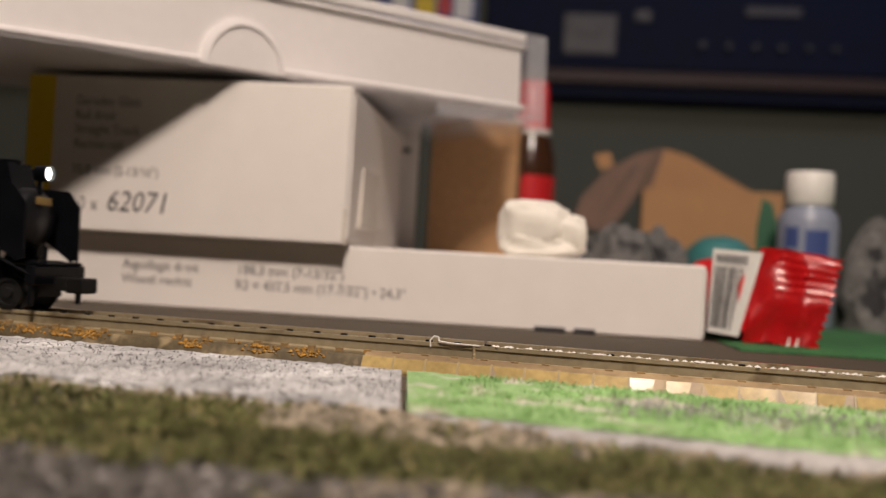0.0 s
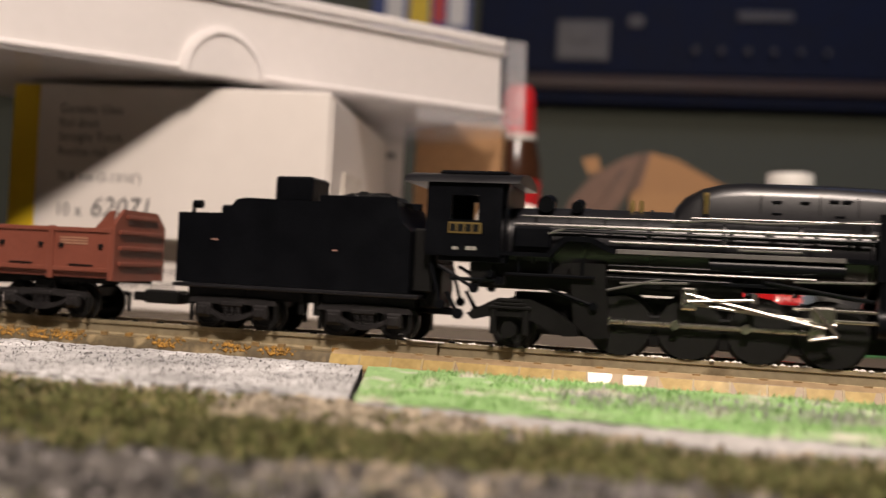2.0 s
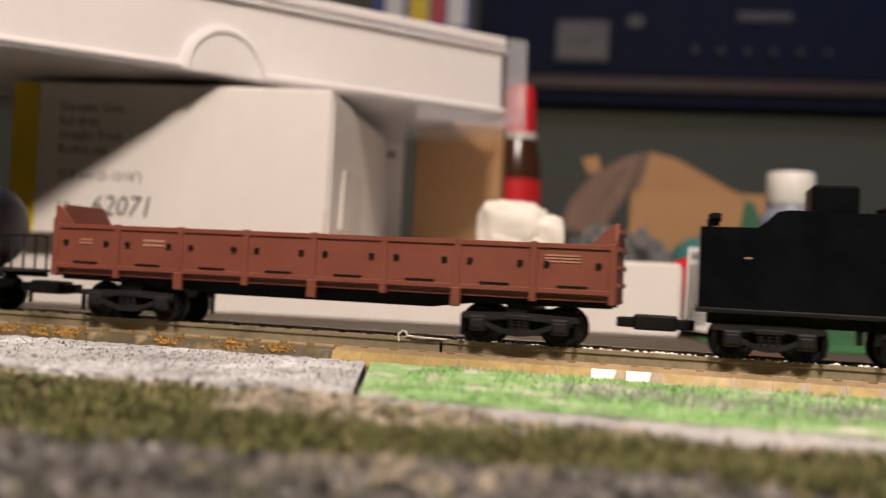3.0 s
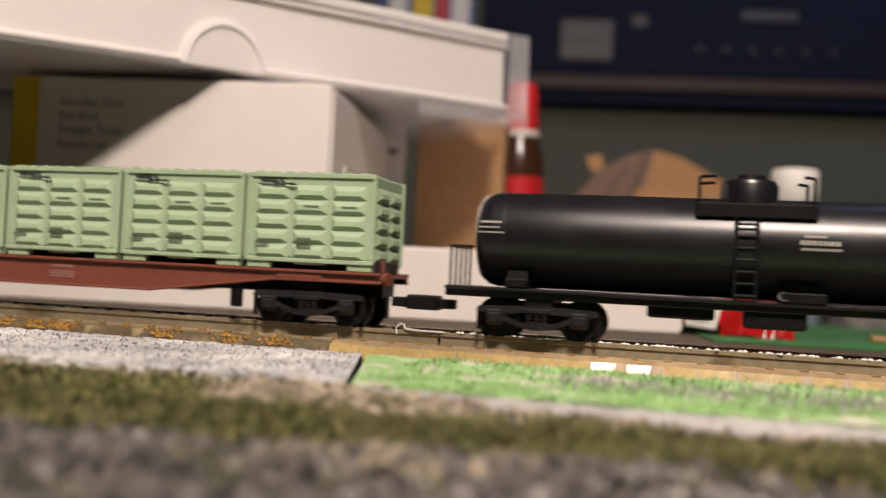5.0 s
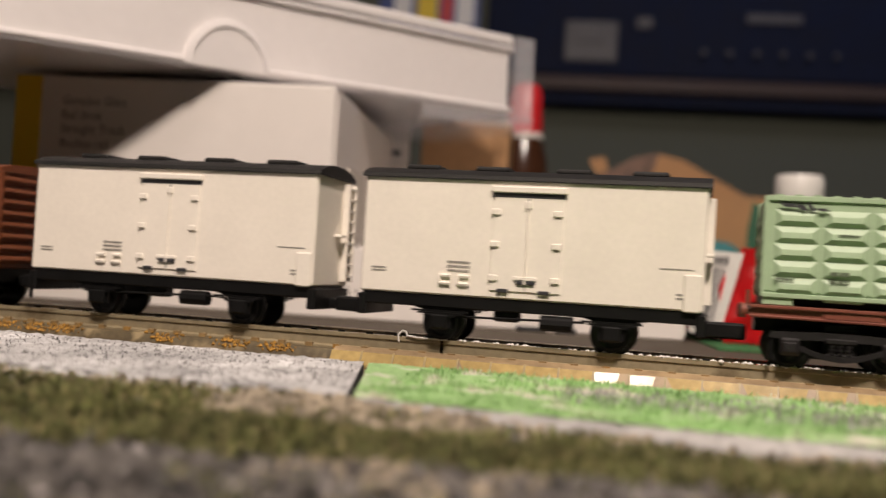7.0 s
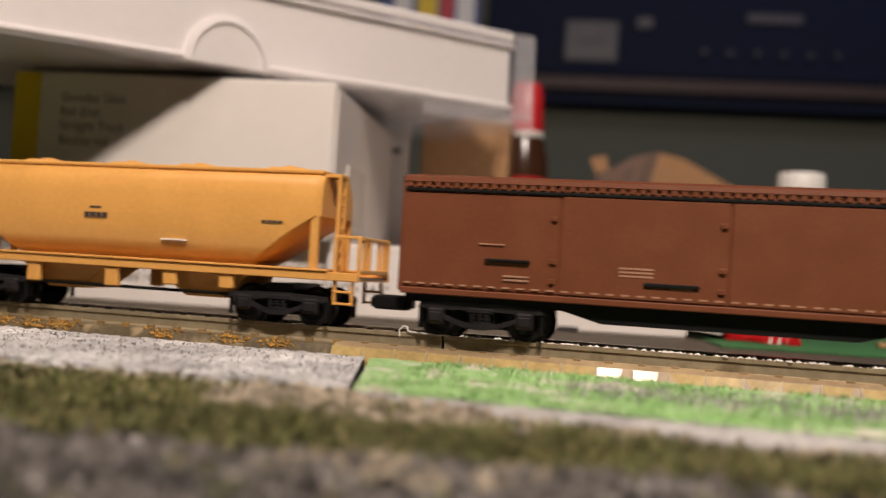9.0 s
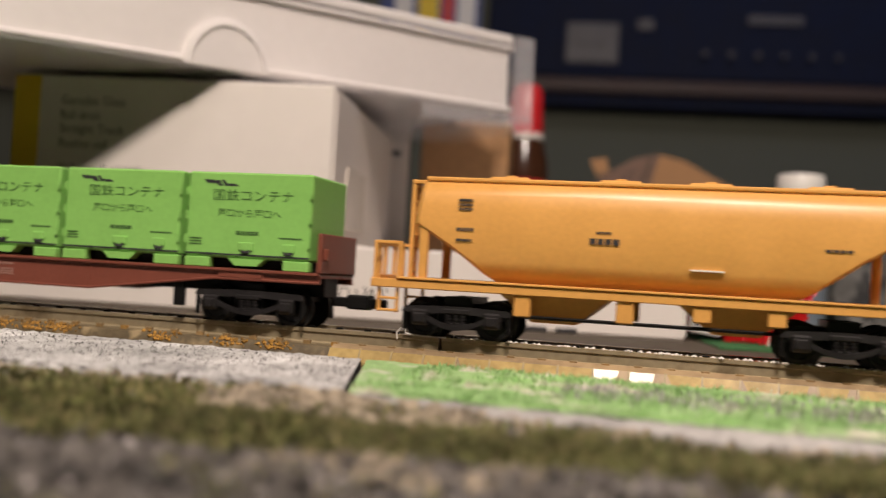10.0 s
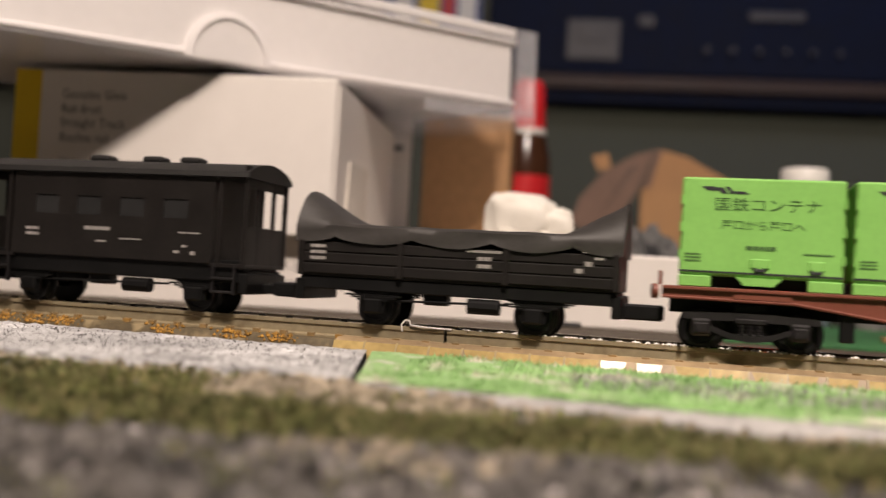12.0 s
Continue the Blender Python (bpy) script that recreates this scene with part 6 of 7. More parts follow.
def reefer(X0):
    t = rolling("refrigerator_van", "cream white two-axle van with black roof", "van", X0, group="cream vans")
    h, w = 26.6, 7.8
    bm = bmesh.new()
    box(bm, -h, -w, 7.2, h, w, 25.6, 0.25)
    part("body", bm, CREAM, t)
    bm = bmesh.new()
    prism(bm, [(-w - 0.5, 25.5), (w + 0.5, 25.5), (w + 0.4, 26.1), (5.6, 27.0), (2.4, 27.5), (-2.4, 27.5), (-5.6, 27.0), (-w - 0.4, 26.1)], -h - 0.5, h + 0.5, "x")
    part("roof", bm, ROOF_BLACK, t, smooth=40)
    for x in (-18.5, -7.0, 6.0, 17.8):
        bm = bmesh.new()
        box(bm, x - 2.8, -3.4, 27.2, x + 2.8, 3.4, 28.1, 0.3)
        part("roof_hatch", bm, ROOF_BLACK, t)
    bm = bmesh.new()
    box(bm, -5.5, -w - 0.25, 8.4, 5.5, -w + 0.1, 23.0, 0.1)
    door = part("door", bm, CREAM, t)
    bm = bmesh.new()
    box(bm, -5.9, -w - 0.75, 23.6, 5.9, -w + 0.1, 24.6, 0.15)
    part("door_canopy", bm, CREAM, t)
    bm = bmesh.new()
    box(bm, -5.6, -w - 0.3, 22.9, 5.6, -w - 0.05, 23.6)
    box(bm, -0.08, -w - 0.32, 8.6, 0.08, -w - 0.22, 22.8)
    part("door_gap", bm, INK, door)
    for x in (-5.0, 4.6):
        for z in (10.4, 15.6, 20.6):
            bm = bmesh.new()
            box(bm, x - 0.7, -w - 0.6, z - 0.5, x + 0.7, -w - 0.2, z + 0.5, 0.15)
            part("hinge", bm, CREAM, door)
    bm = bmesh.new()
    rod(bm, (0, -w - 0.5, 9.6), (0, -w - 0.5, 22), 0.2, 6)
    box(bm, -1.8, -w - 0.55, 10.2, 1.8, -w - 0.2, 10.8, 0.1)
    box(bm, -0.5, -w - 0.7, 21.2, 0.5, -w - 0.2, 22.4, 0.15)
    part("lock_bar", bm, CREAM, door)
    bm = bmesh.new()
    box(bm, -1.4, -w - 0.62, 9.6, 1.6, -w - 0.3, 10.2, 0.1)
    for x in (-3.4, 3.0):
        box(bm, x - 0.9, -w - 0.5, 8.2, x + 0.9, -w - 0.2, 8.8, 0.1)
    part("latch", bm, INK, door)
    bm = bmesh.new()
    for x in (-12.6, -9.6):
        rod(bm, (x - 0.8, -w - 0.2, 10.3), (x + 0.8, -w - 0.2, 10.3), 0.3, 6)
        rod(bm, (x - 0.8, -w - 0.2, 9.1), (x + 0.8, -w - 0.2, 9.1), 0.3, 6)
        rod(bm, (x - 0.9, -w - 0.2, 9.1), (x - 0.9, -w - 0.2, 10.3), 0.25, 6)
    part("card_holder", bm, CREAM, t)
    for s in (-1, 1):
        bm = bmesh.new()
        for y in (w - 3.6, w - 0.4):
            box(bm, min(s * h, s * (h + 1.2)), y - 0.3, 8, max(s * h, s * (h + 1.2)), y + 0.3, 25, 0.1)
        for k in range(9):
            box(bm, min(s * (h + 0.4), s * (h + 1.1)), w - 3.7, 8.8 + 1.9 * k, max(s * (h + 0.4), s * (h + 1.1)), w - 0.3, 9.2 + 1.9 * k)
        part("end_ladder", bm, CREAM, t)
        bm = bmesh.new()
        box(bm, min(s * h, s * (h + 1.3)), 0.6, 15.6, max(s * h, s * (h + 1.3)), 3.0, 16.1, 0.1)
        part("end_step", bm, CREAM, t)
    marks(t, [(-24.8, 10.9, 2.4, 0.25, 2), (-12.4, 12.3, 3.6, 0.35, 3), (20.0, 13.2, 5.0, 0.18, 1), (22.6, 9.4, 1.4, 0.3, 2)], SOFT_INK, -w - 0.02)
    bm = bmesh.new()
    box(bm, 23.6, -w - 0.4, 7.0, 26.2, -w + 0.1, 12.6, 0.2)
    part("step_panel", bm, CREAM, t)
    underframe(t, h, 13.4)


def underframe(t, h, axle):
    """Black two-axle underframe with axle guards and springs."""
    bm = bmesh.new()
    box(bm, -h + 0.3, -7.4, 5.2, h - 0.3, 7.4, 7.3, 0.2)
    part("underframe", bm, UNDER, t)
    for x in (-axle, axle):
        wheelset(t, x)
        for s in (-1, 1):
            bm = bmesh.new()
            prism(bm, [(x - 5.2, 5.4), (x - 4.4, 6.0), (x + 4.4, 6.0), (x + 5.2, 5.4), (x + 2.2, 4.6), (x + 1.9, 1.9), (x - 1.9, 1.9), (x - 2.2, 4.6)], s * 6.0, s * 6.9)
            box(bm, x - 1.5, min(s * 6.7, s * 7.6), 1.8, x + 1.5, max(s * 6.7, s * 7.6), 4.2, 0.3)
            for k in range(3):
                box(bm, x - 4.6 + k, min(s * 6.8, s * 7.4), 4.5 - 0.35 * k, x + 4.6 - k, max(s * 6.8, s * 7.4), 4.8 - 0.35 * k)
            part("axle_guard", bm, UNDER, t)
    bm = bmesh.new()
    box(bm, -5, -6, 3.6, -1, -3, 5.4, 0.3)
    rod(bm, (2.5, -6.4, 3.9), (7.5, -6.4, 3.9), 1.2, 10)
    rod(bm, (-axle, -6.8, 3.9), (axle * 0.7, -6.8, 4.4), 0.2, 6)
    part("brake_gear", bm, UNDER, t)
    for s in (-1, 1):
        bm = bmesh.new()
        box(bm, min(s * (h - 1), s * (h + .5)), -7.6, 3.4, max(s * (h - 1), s * (h + .5)), 7.6, 6.8, 0.2)
        part("buffer_beam", bm, UNDER, t)
        coupler(t, s * h, s)


def boxcar():
    X0, h, w = -278.6, 49.3, 7.9
    t = rolling("covered_van", "long red brown bogie van with ribbed ends", "van", X0)
    bm = bmesh.new()
    box(bm, -h, -w, 6.6, h, w, 24.2, 0.2)
    part("body", bm, BROWN, t)
    bm = bmesh.new()
    prism(bm, [(-w - 0.4, 24.0), (w + 0.4, 24.0), (w + 0.3, 24.7), (5, 25.4), (0, 25.7), (-5, 25.4), (-w - 0.3, 24.7)], -h - 0.4, h + 0.4, "x")
    part("roof", bm, BROWN, t, smooth=40)
    for k in range(4):
        x0 = -h + 2 * h * k / 4
        x1 = x0 + h / 2
        proud = 0.35 if k in (1, 2) else 0.15
        bm = bmesh.new()
        box(bm, x0 + 0.15, -w - proud, 7.6, x1 - 0.15, -w + 0.1, 22.4, 0.1)
        p = part("sliding_door", bm, BROWN, t)
        bm = bmesh.new()
        for z in (9.5, 12.5, 19):
            box(bm, x1 - 1.4, -w - proud - 0.4, z - 0.4, x1 - 0.4, -w - proud + 0.05, z + 0.4, 0.1)
        part("door_fitting", bm, BROWN, p)
    bm = bmesh.new()
    n = 66
    for k in range(n):
        x = -h + (k + 0.5) * 2 * h / n
        box(bm, x - 0.42, -w - 0.5, 23.2, x + 0.42, -w - 0.0, 23.9)
    part("eave_bracket", bm, BROWN, t)
    bm = bmesh.new()
    box(bm, -h, -w - 0.45, 22.5, h, -w + 0.1, 23.0, 0.1)
    part("door_rail", bm, UNDER, t)
    bm = bmesh.new()
    for k in range(44):
        x = -h + (k + 0.5) * 2 * h / 44
        box(bm, x - 0.6, -w - 0.42, 8.0, x + 0.6, -w - 0.3, 8.25)
    part("stripe_dash", bm, RUST_INK, t, "broken white line along the foot", smooth=0)
    bm = bmesh.new()
    box(bm, -h, -w - 0.6, 6.4, h, -w + 0.2, 7.4, 0.15)
    part("door_sill", bm, BROWN, t)
    for s in (-1, 1):
        for k in range(8):
            bm = bmesh.new()
            rod(bm, (s * h, -w + 0.5, 8.2 + 2.05 * k), (s * h, w - 0.5, 8.2 + 2.05 * k), 0.75, 8)
            part("end_rib", bm, BROWN, t)
        bm = bmesh.new()
        for y in (-w + 0.2, w - 0.2):
            box(bm, min(s * (h - .4), s * (h + 0.5)), y - 0.4, 6.8, max(s * (h - .4), s * (h + .5)), y + 0.4, 24, 0.1)
        part("corner_post", bm, BROWN, t)
    marks(t, [(-15.6, 12.0, 5.0, 0.3, 3), (22, 12.6, 4.4, 0.3, 3), (-37, 14.6, 4, 0.22, 1), (-33, 9.8, 4, 0.3, 2), (-8, 9.4, 3, 0.22, 1)], RUST_INK, -w - 0.37)
    bm = bmesh.new()
    box(bm, -12, -w - 0.7, 9.6, -4, -w - 0.2, 10.2, 0.1)
    box(bm, -36, -w - 0.7, 12.0, -29, -w - 0.2, 12.5, 0.1)
    part("lever", bm, UNDER, t)
    bm = bmesh.new()
    prism(bm, [(-h + 0.5, 6.5), (h - 0.5, 6.5), (h - 0.5, 5.2), (24, 5.2), (18, 3.6), (-18, 3.6), (-24, 5.2), (-h + 0.5, 5.2)], -6.8, 6.8)
    part("underframe", bm, UNDER, t)
    bogie(t, -36.5, 7.4, 1)
    bogie(t, 36.5, 7.4, 1)
    coupler(t, h, 1)
    coupler(t, -h, -1)


def hopper():
    X0 = -377.2
    t = rolling("hopper_wagon", "ochre yellow grain hopper wagon with slanted ends", "hopper wagon", X0)
    bm = bmesh.new()
    rings = []
    for z, x0, x1, y in ((9.2, -22.6, 22.0, 5.6), (10.4, -24.6, 24.0, 6.7), (12.5, -27.3, 27.0, 7.5), (15.0, -31.0, 30.4, 7.95), (17.8, -35.7, 35.0, 8.1), (20.5, -35.5, 35.0, 8.0), (22.6, -35.2, 34.9, 7.6), (24.2, -35.0, 34.8, 6.7), (24.9, -34.9, 34.7, 5.6)):
        c = 0.8
        rings.append([(x0 + c, -y, z), (x1 - c, -y, z), (x1, -y + c, z), (x1, y - c, z), (x1 - c, y, z), (x0 + c, y, z), (x0, y - c, z), (x0, -y + c, z)])
    loft(bm, rings)
    body = part("hopper_body", bm, ORANGE, t, smooth=38)
    bm = bmesh.new()
    box(bm, -34.6, -6.4, 24.7, 34.6, 6.4, 25.4, 0.2)
    part("roof_walk", bm, ORANGE, t)
    for x in (-22, -4.5, 9, 26):
        bm = bmesh.new()
        box(bm, x - 3.2, -2.6, 25.2, x + 3.2, 2.6, 26.1, 0.3)
        box(bm, x - 0.9, -1, 26, x + 0.9, 1, 26.5, 0.2)
        part("loading_hatch", bm, ORANGE, t)
    for s in (-1, 1):
        bm = bmesh.new()
        box(bm, -42.3, min(s * 7.3, s * 8.2), 7.5, 42.2, max(s * 7.3, s * 8.2), 8.9, 0.12)
        box(bm, -38, min(s * 6.8, s * 8.5), 8.9, 37, max(s * 6.8, s * 8.5), 9.3, 0.1)
        part("side_sill", bm, ORANGE, t)
        for x in (-18, -2.5, 8.6, 19.0):
            bm = bmesh.new()
            box(bm, x - 1.3, min(s * 6.6, s * 7.8), 4.2 + 0.9 * (x > 8), x + 1.3, max(s * 6.6, s * 7.8), 7.6, 0.2)
            part("sill_bracket", bm, ORANGE, t)
    bm = bmesh.new()
    box(bm, -42, -7.4, 7.6, 42, 7.4, 8.3)
    part("deck", bm, ORANGE, t)
    for x in (-13.5, 13.5):
        bm = bmesh.new()
        loft(bm, [[(x - 8.5, -5.6, 7.6), (x + 8.5, -5.6, 7.6), (x + 8.5, 5.6, 7.6), (x - 8.5, 5.6, 7.6)], [(x - 3.4, -4.4, 3.4), (x + 3.4, -4.4, 3.4), (x + 3.4, 4.4, 3.4), (x - 3.4, 4.4, 3.4)]])
        part("discharge_chute", bm, ORANGE, t)
    bm = bmesh.new()
    rod(bm, (-20, -5.8, 4.2), (20, -5.8, 4.2), 0.3, 6)
    part("chute_shaft", bm, UNDER, t)
    for s in (-1, 1):
        for y in (-7.3, 7.3):
            bm = bmesh.new()
            box(bm, min(s * 33.4, s * 34.8), y - 0.5, 8.8, max(s * 33.4, s * 34.8), y + 0.5, 18.2, 0.12)
            part("end_post", bm, ORANGE, t)
            bm = bmesh.new()
            for x in (37.6, 41.6):
                box(bm, min(s * x, s * (x + 0.6)), y - 0.3, 8.8, max(s * x, s * (x + 0.6)), y + 0.3, 14.8, 0.08)
            box(bm, min(s * 37.6, s * 42.2), y - 0.25, 14.4, max(s * 37.6, s * 42.2), y + 0.25, 14.9, 0.08)
            part("platform_railing", bm, ORANGE, t)
            bm = bmesh.new()
            for x in (37.8, 40.8):
                box(bm, min(s * x, s * (x + 0.5)), y - 0.3, 3.6, max(s * x, s * (x + 0.5)), y + 0.3, 7.6, 0.08)
            for z in (3.7, 5.6):
                box(bm, min(s * 37.8, s * 41.3), y - 0.4, z, max(s * 37.8, s * 41.3), y + 0.4, z + 0.4, 0.08)
            part("foot_step", bm, ORANGE, t)
        bm = bmesh.new()
        for y in (-4.6, -2.4):
            box(bm, min(s * 36.6, s * 37.3), y - 0.3, 8.8, max(s * 36.6, s * 37.3), y + 0.3, 25.0, 0.1)
        for k in range(8):
            box(bm, min(s * 36.7, s * 37.1), -4.6, 10 + 1.9 * k, max(s * 36.7, s * 37.1), -2.4, 10.35 + 1.9 * k)
        box(bm, min(s * 34.4, s * 37.3), -5, 24.3, max(s * 34.4, s * 37.3), -2, 24.9, 0.1)
        part("end_ladder", bm, ORANGE, t)
        bm = bmesh.new()
        box(bm, min(s * 41.4, s * 42.3), -6.8, 8.8, max(s * 41.4, s * 42.3), 6.8, 9.5, 0.1)
        for y in (-5, -2.5, 2.5, 5):
            box(bm, min(s * 41.7, s * 42.2), y - 0.3, 8.8, max(s * 41.7, s * 42.2), y + 0.3, 14.6)
        box(bm, min(s * 41.7, s * 42.2), -6.8, 14.2, max(s * 41.7, s * 42.2), 6.8, 14.8, 0.1)
        part("end_railing", bm, ORANGE, t)
    bm = bmesh.new()
    for a0 in ((-28.6, 21.5, 2.2, 0.4), (-28.6, 20.8, 2.2, 0.35), (-28.6, 20.1, 2.2, 0.4), (-28.8, 16.9, 2.8, .5), (-28.8, 15.3, 2.6, .4), (-8.2, 15.8, 4.6, 0.9), (-7.2, 17.4, 2.2, 0.35), (25.0, 16.3, 3.8, 0.4)):
        x, z, w, h = a0
        for k in range(4):
            box(bm, x + w * k / 4, -8.2, z, x + w * (k + 0.8) / 4, -7.8, z + h)
    part("marking", bm, INK, body, smooth=0)
    bm = bmesh.new()
    box(bm, 6.6, -8.0, 12.6, 11.4, -7.5, 12.85)
    part("white_line", bm, CREAM, body, smooth=0)
    bogie(t, -28.4, 6.2)
    bogie(t, 28.2, 6.2)
    coupler(t, 42.2, 1)
    coupler(t, -42.2, -1)


def tarp_wagon():
    X0, h, w = -581.4, 25.5, 8.0
    t = rolling("tarpaulin_wagon", "black wooden open wagon covered by a grey tarpaulin", "wagon", X0)
    me = None
    for s in (-1, 1):
        for k in range(3):
            bm = bmesh.new()
            box(bm, -h, min(s * (w - .5), s * w), 7.7 + 1.75 * k, h, max(s * (w - .5), s * w), 9.3 + 1.75 * k, 0.12)
            part("plank", bm, CABOOSE, t)
        for x in (-h + .5, -8.4, 8.4, h - .5):
            bm = bmesh.new()
            box(bm, x - 0.5, min(s * w, s * (w + 0.35)), 7.4, x + 0.5, max(s * w, s * (w + 0.35)), 13.0, 0.1)
            part("stake", bm, CABOOSE, t)
    bm = bmesh.new()
    box(bm, -h, -w + .4, 7.3, h, w - .4, 13.0, 0.1)
    part("load_body", bm, CABOOSE, t)
    # tarpaulin: sagging sheet over raised ends, scalloped lower edge
    bm = bmesh.new()
    nx, ny = 84, 18
    grid = []
    for i in range(nx + 1):
        x = -h - 0.5 + (2 * h + 1.0) * i / nx
        e = max(0.0, (abs(x) - (h - 8.5)) / 8.5)
        ridge = 15.9 + 5.0 * e
        dip = 12.9 + 1.2 * abs(math.cos(math.pi * (x + h) / 12.6)) ** 0.6 * -1 + 0.9
        row = []
        for j in range(ny + 1):
            f = j / ny * 2 - 1
            a = abs(f)
            if a > 0.62:
                k = (a - 0.62) / 0.38
                y, z = w + 0.35 + 0.1 * math.sin(k * 6 + x * 0.25), 15.6 * (1 - k) + (dip) * k + 0.05 * math.sin(x * 0.6 + k * 4)
                if k < 0.25:
                    z += 0.0
            else:
                k = a / 0.62
                y, z = (w + 0.3) * k, 15.6 + (ridge - 15.6) * (1 - k ** 3) + 0.15 * math.sin(x * 0.7) * (1 - k)
            row.append(bm.verts.new((x, math.copysign(y, f) if f else 0.0, z)))
        grid.append(row)
    for i in range(nx):
        for j in range(ny):
            bm.faces.new((grid[i][j], grid[i + 1][j], grid[i + 1][j + 1], grid[i][j + 1]))
    for col in (grid[0], grid[-1]):
        bm.faces.new(col)
    part("tarpaulin", bm, TARP, t, "grey sagging tarpaulin", smooth=55)
    marks(t, [(-23.4, 11.8, 2.6, 0.5, 3), (2.2, 12.2, 5.6, 0.4, 1), (4.0, 11.0, 2.2, 0.6, 2), (19.0, 9.9, 1.2, 0.7, 1), (20.4, 11.0, 1.2, 0.7, 1), (21.8, 12.0, 1.4, 0.4, 1)], GREY_INK, -w - 0.04)
    underframe(t, h, 12.8)


def caboose():
    X0, w = -641.7, 8.0
    t = rolling("brake_van", "black model brake van with open end platforms", "brake van", X0)
    b0, b1 = -19.4, 19.2
    wins = (-12.7, -4.4, 3.9, 12.2)
    bm = bmesh.new()
    for s in (-1, 1):
        y0, y1 = min(s * (w - .5), s * w), max(s * (w - .5), s * w)
        box(bm, b0, y0, 8.2, b1, y1, 15.4)
        box(bm, b0, y0, 18.6, b1, y1, 23.2)
        edges = [b0] + [e for c in wins for e in (c - 2.3, c + 2.3)] + [b1]
        for a, c in zip(edges[::2], edges[1::2]):
            box(bm, a, y0, 15.4, c, y1, 18.6)
    for x in (b0, b1 - .5):
        box(bm, x, -w + .5, 8.2, x + .5, w - .5, 23.2)
    part("body", bm, CABOOSE, t)
    bm = bmesh.new()
    box(bm, b0 + .6, -w + 0.7, 8.4, b1 - .6, w - .7, 9.0)
    part("floor_plate", bm, UNDER, t)
    for s in (-1, 1):
        for c in wins:
            bm = bmesh.new()
            box(bm, c - 2.3, min(s * (w - .35), s * (w - .2)), 15.4, c + 2.3, max(s * (w - .35), s * (w - .2)), 18.6)
            part("window_pane", bm, WINDOW, t)
    bm = bmesh.new()
    prism(bm, [(-w - 0.7, 22.6), (-w - 0.5, 23.5), (-5.6, 24.7), (-2.5, 25.3), (0, 25.5), (2.5, 25.3), (5.6, 24.7), (w + 0.5, 23.5), (w + 0.7, 22.6), (w, 22.5), (-w, 22.5)], -25.8, 25.6, "x")
    roof = part("roof", bm, ROOF_BLACK, t, smooth=40)
    for x in (-7.4, 3.2, 10.6):
        bm = bmesh.new()
        box(bm, x - 1.9, -1.8, 25.2, x + 1.9, 1.8, 26.4, 0.4)
        part("roof_vent", bm, ROOF_BLACK, roof)
    for s in (-1, 1):
        bm = bmesh.new()
        box(bm, min(s * 19, s * 25.2), -w, 7.6, max(s * 19, s * 25.2), w, 8.3, 0.1)
        part("platform", bm, CABOOSE, t)
        for y in (-w + .4, w - .4):
            for x in (20.0, 24.6):
                bm = bmesh.new()
                box(bm, min(s * x, s * (x + 0.7)), y - 0.35, 8.2, max(s * x, s * (x + .7)), y + 0.35, 23)
                part("platform_post", bm, CABOOSE, t)
        for y in (-3, 3):
            bm = bmesh.new()
            box(bm, s * 24.8 - 0.3, y - 0.3, 8.2, s * 24.8 + 0.3, y + 0.3, 23)
            part("platform_post", bm, CABOOSE, t)
        bm = bmesh.new()
        box(bm, s * 24.8 - 0.25, -w, 8.2, s * 24.8 + 0.25, w, 14.6, 0.1)
        box(bm, s * 24.8 - 0.25, -w, 21.0, s * 24.8 + 0.25, w, 24.6, 0.1)
        part("end_panel", bm, CABOOSE, t)
        bm = bmesh.new()
        for y in (-w + .1, w - .1):
            for z in (3.4, 5.6):
                box(bm, min(s * 19.6, s * 23.6), y - 0.6, z, max(s * 19.6, s * 23.6), y + 0.6, z + 0.4, 0.08)
            for x in (19.6, 23.4):
                box(bm, min(s * x, s * (x + .4)), y - 0.3, 3.2, max(s * x, s * (x + .4)), y + 0.3, 8.2)
        part("steps", bm, BOGIE, t)
    marks(t, [(-16.6, 12.4, 2.6, 0.5, 2), (-5.0, 12.8, 5.0, 0.6, 1), (-2.6, 10.8, 2.0, 0.3, 1), (1.8, 11.4, 4.2, 0.25, 1), (13.0, 12.9, 4.0, 0.25, 1), (13.8, 10.6, 0.9, 0.4, 1), (15.4, 9.4, 0.9, 0.6, 1), (12.4, 9.6, 0.9, 0.4, 1)], GREY_INK, -w - 0.02)
    # Black block added to stop light showing through the gap under the body.
    bm = bmesh.new()
    box(bm, b0 - 5, -w + 0.6, 6.2, b1 + 5, w - 0.6, 8.9, 0.1)
    part("light_block", bm, UNDER, t)
    underframe(t, 25.2, 16.0)


RODS = []


def train():
    locomotive()
    tender()
    gondola()
    tank_wagon()
    flat_wagon("container_wagon", "red brown fish-belly wagon carrying pale green containers", -41.6, 59.2, False)
    for k in range(5):
        ribbed_container(5.0 - 23.3 * k)
    reefer(-133.8)
    reefer(-195.2)
    boxcar()
    hopper()
    flat_wagon("container_wagon", "red brown fish-belly wagon carrying lime green containers", -489.0, 60.7, True)
    for k in range(5):
        plain_container(-441.6 - 23.67 * k)
    tarp_wagon()
    caboose()


train()


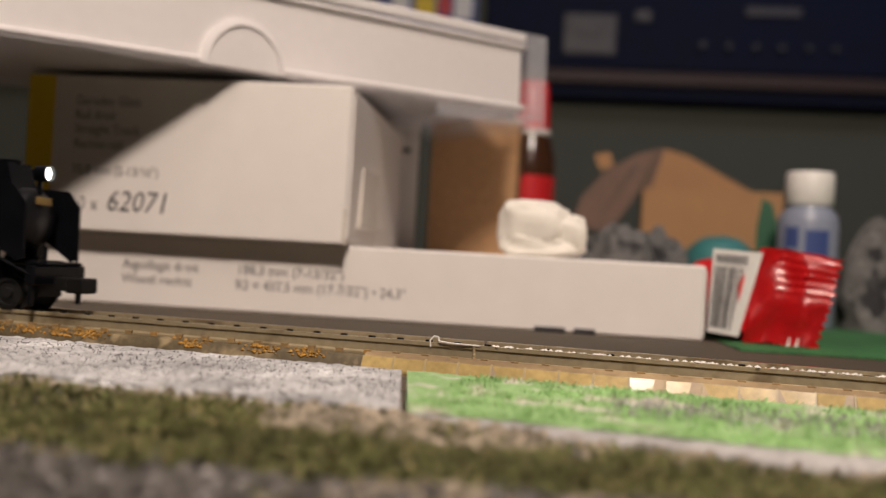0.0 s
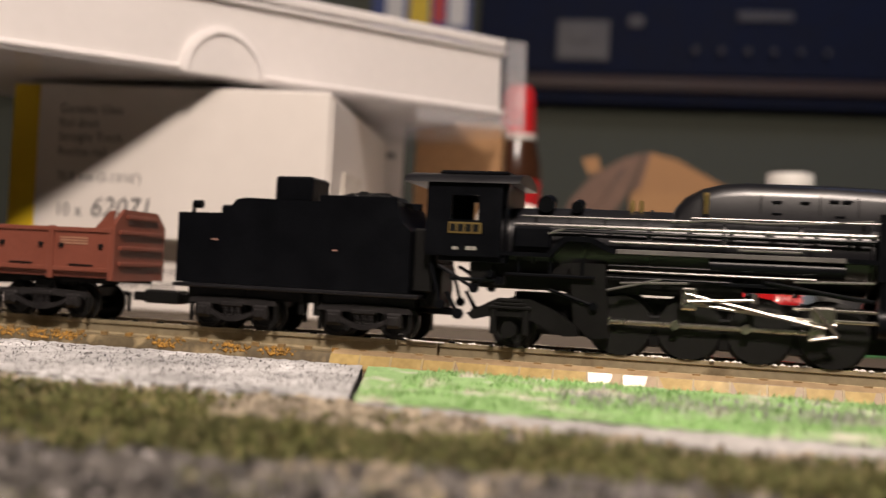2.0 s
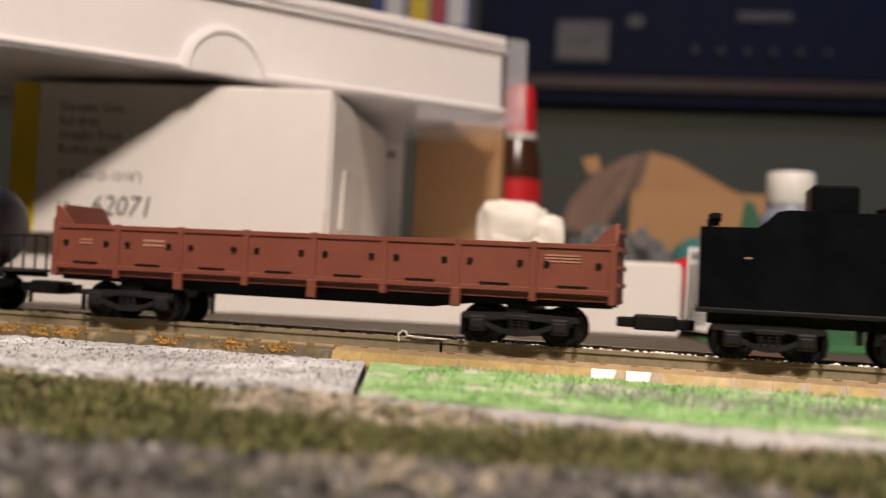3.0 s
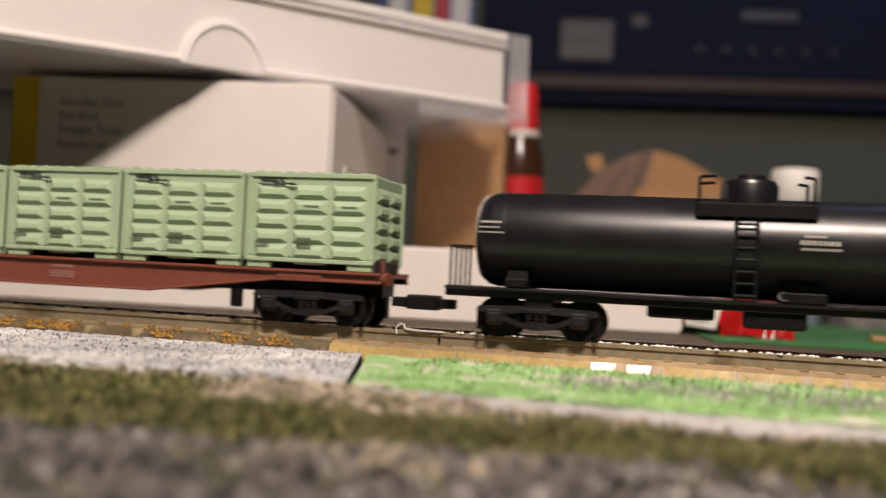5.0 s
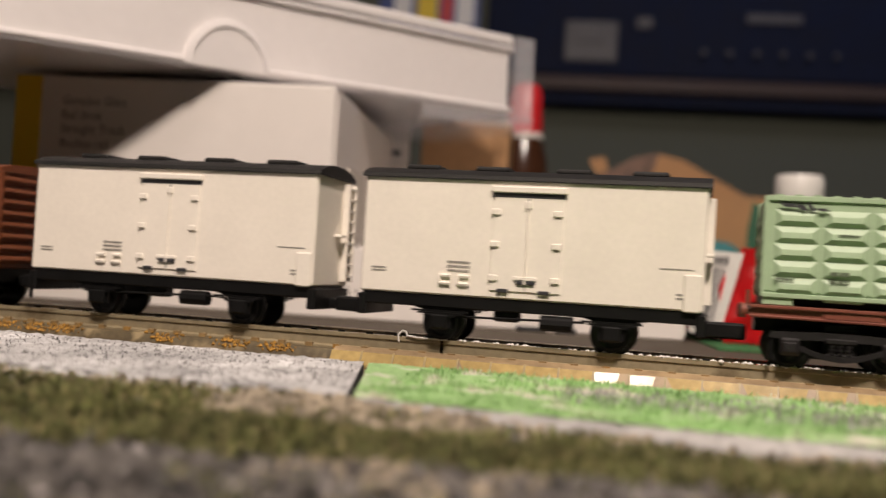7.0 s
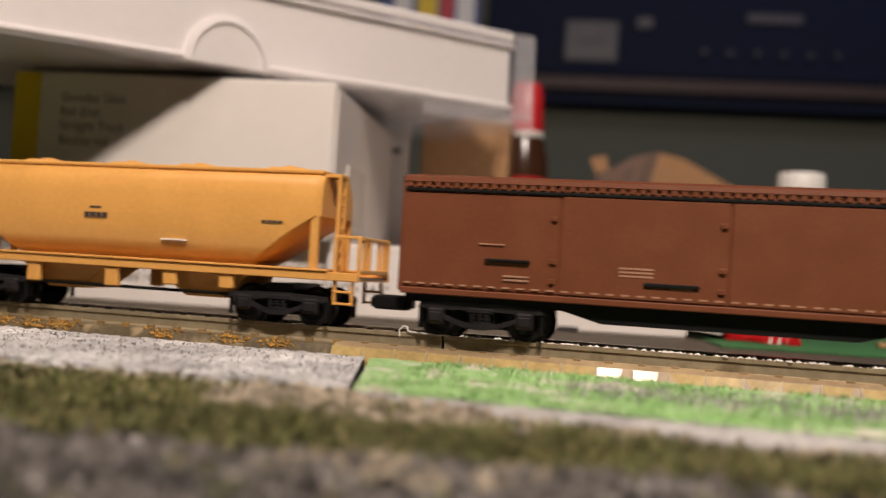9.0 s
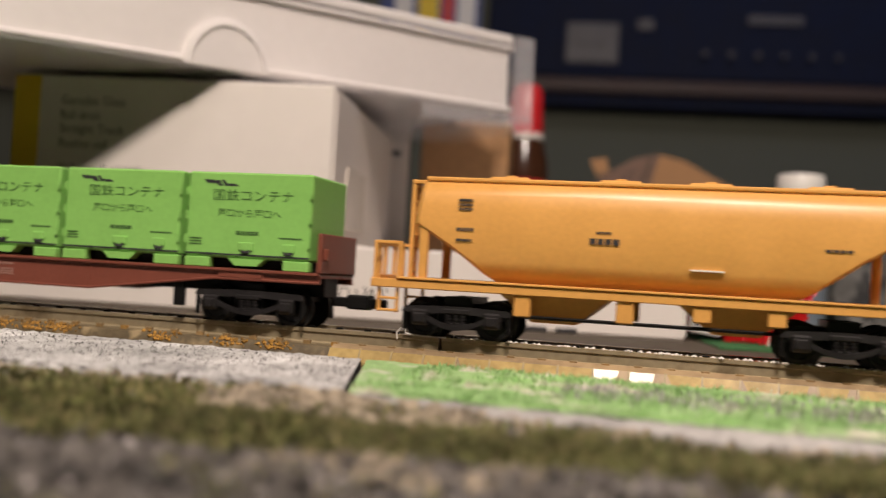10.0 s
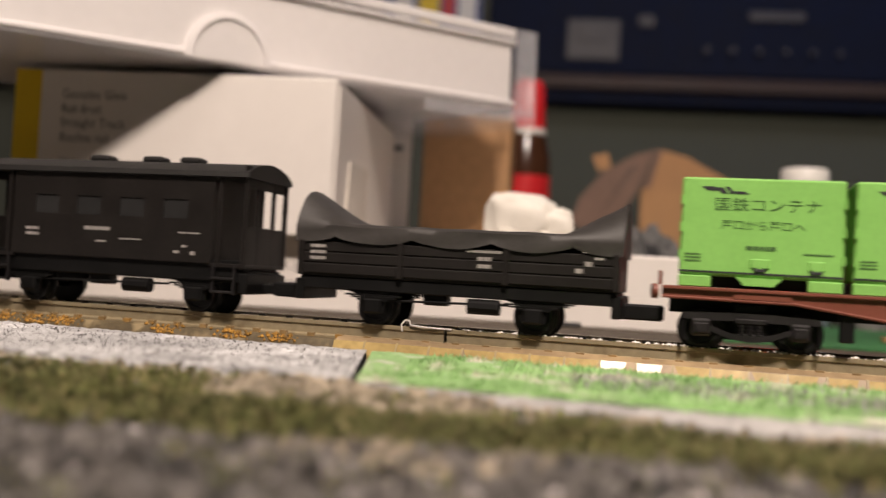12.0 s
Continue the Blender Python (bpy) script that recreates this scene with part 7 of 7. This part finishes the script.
# ---- what moves ----
def gone(t):
    """Millimetres run since 5.5 s: the train pulls away a little slower."""
    lag = ((0.0, 13.8), (0.5, 11.1), (1.0, 8.1), (1.5, 4.9), (2.0, 0.9), (2.5, 0.0), (12.0, 0.0))
    for (a, p), (c, q) in zip(lag, lag[1:]):
        if a <= t <= c:
            return SPEED * (t - 5.5) + p + (q - p) * (t - a) / (c - a)
    return SPEED * (t - 5.5)


def motions():
    for ob, x, z in TRAIN:
        walk(ob, [(t, pose((x + gone(t)) * MM, 0, (RAIL_Z + z) * MM)) for t in (0.0, 0.5, 1.0, 1.5, 2.0, 2.5, 3.0, 4.0, 6.0, 9.0, 12.0)])
    for ob, x, z, r in WHEELS:
        turn = SPEED * 12.0 / r
        n = int(math.ceil(turn / radians(84)))
        walk(ob, [(12.0 * k / n, Matrix.Translation((x * MM, 0, z * MM)) @ Matrix.Rotation((gone(12.0 * k / n) - gone(0.0)) / r, 4, "Y")) for k in range(n + 1)])
    for ob, crank, phase in RODS:
        turn = SPEED * 12.0 / 4.65
        n = int(math.ceil(turn / radians(45)))
        rows = []
        for k in range(n + 1):
            a = (gone(12.0 * k / n) - gone(0.0)) / 4.65 + radians(phase)
            rows.append((12.0 * k / n, pose(crank * math.cos(a) * MM, 0, (4.65 - crank * math.sin(a)) * MM)))
        walk(ob, rows)


motions()
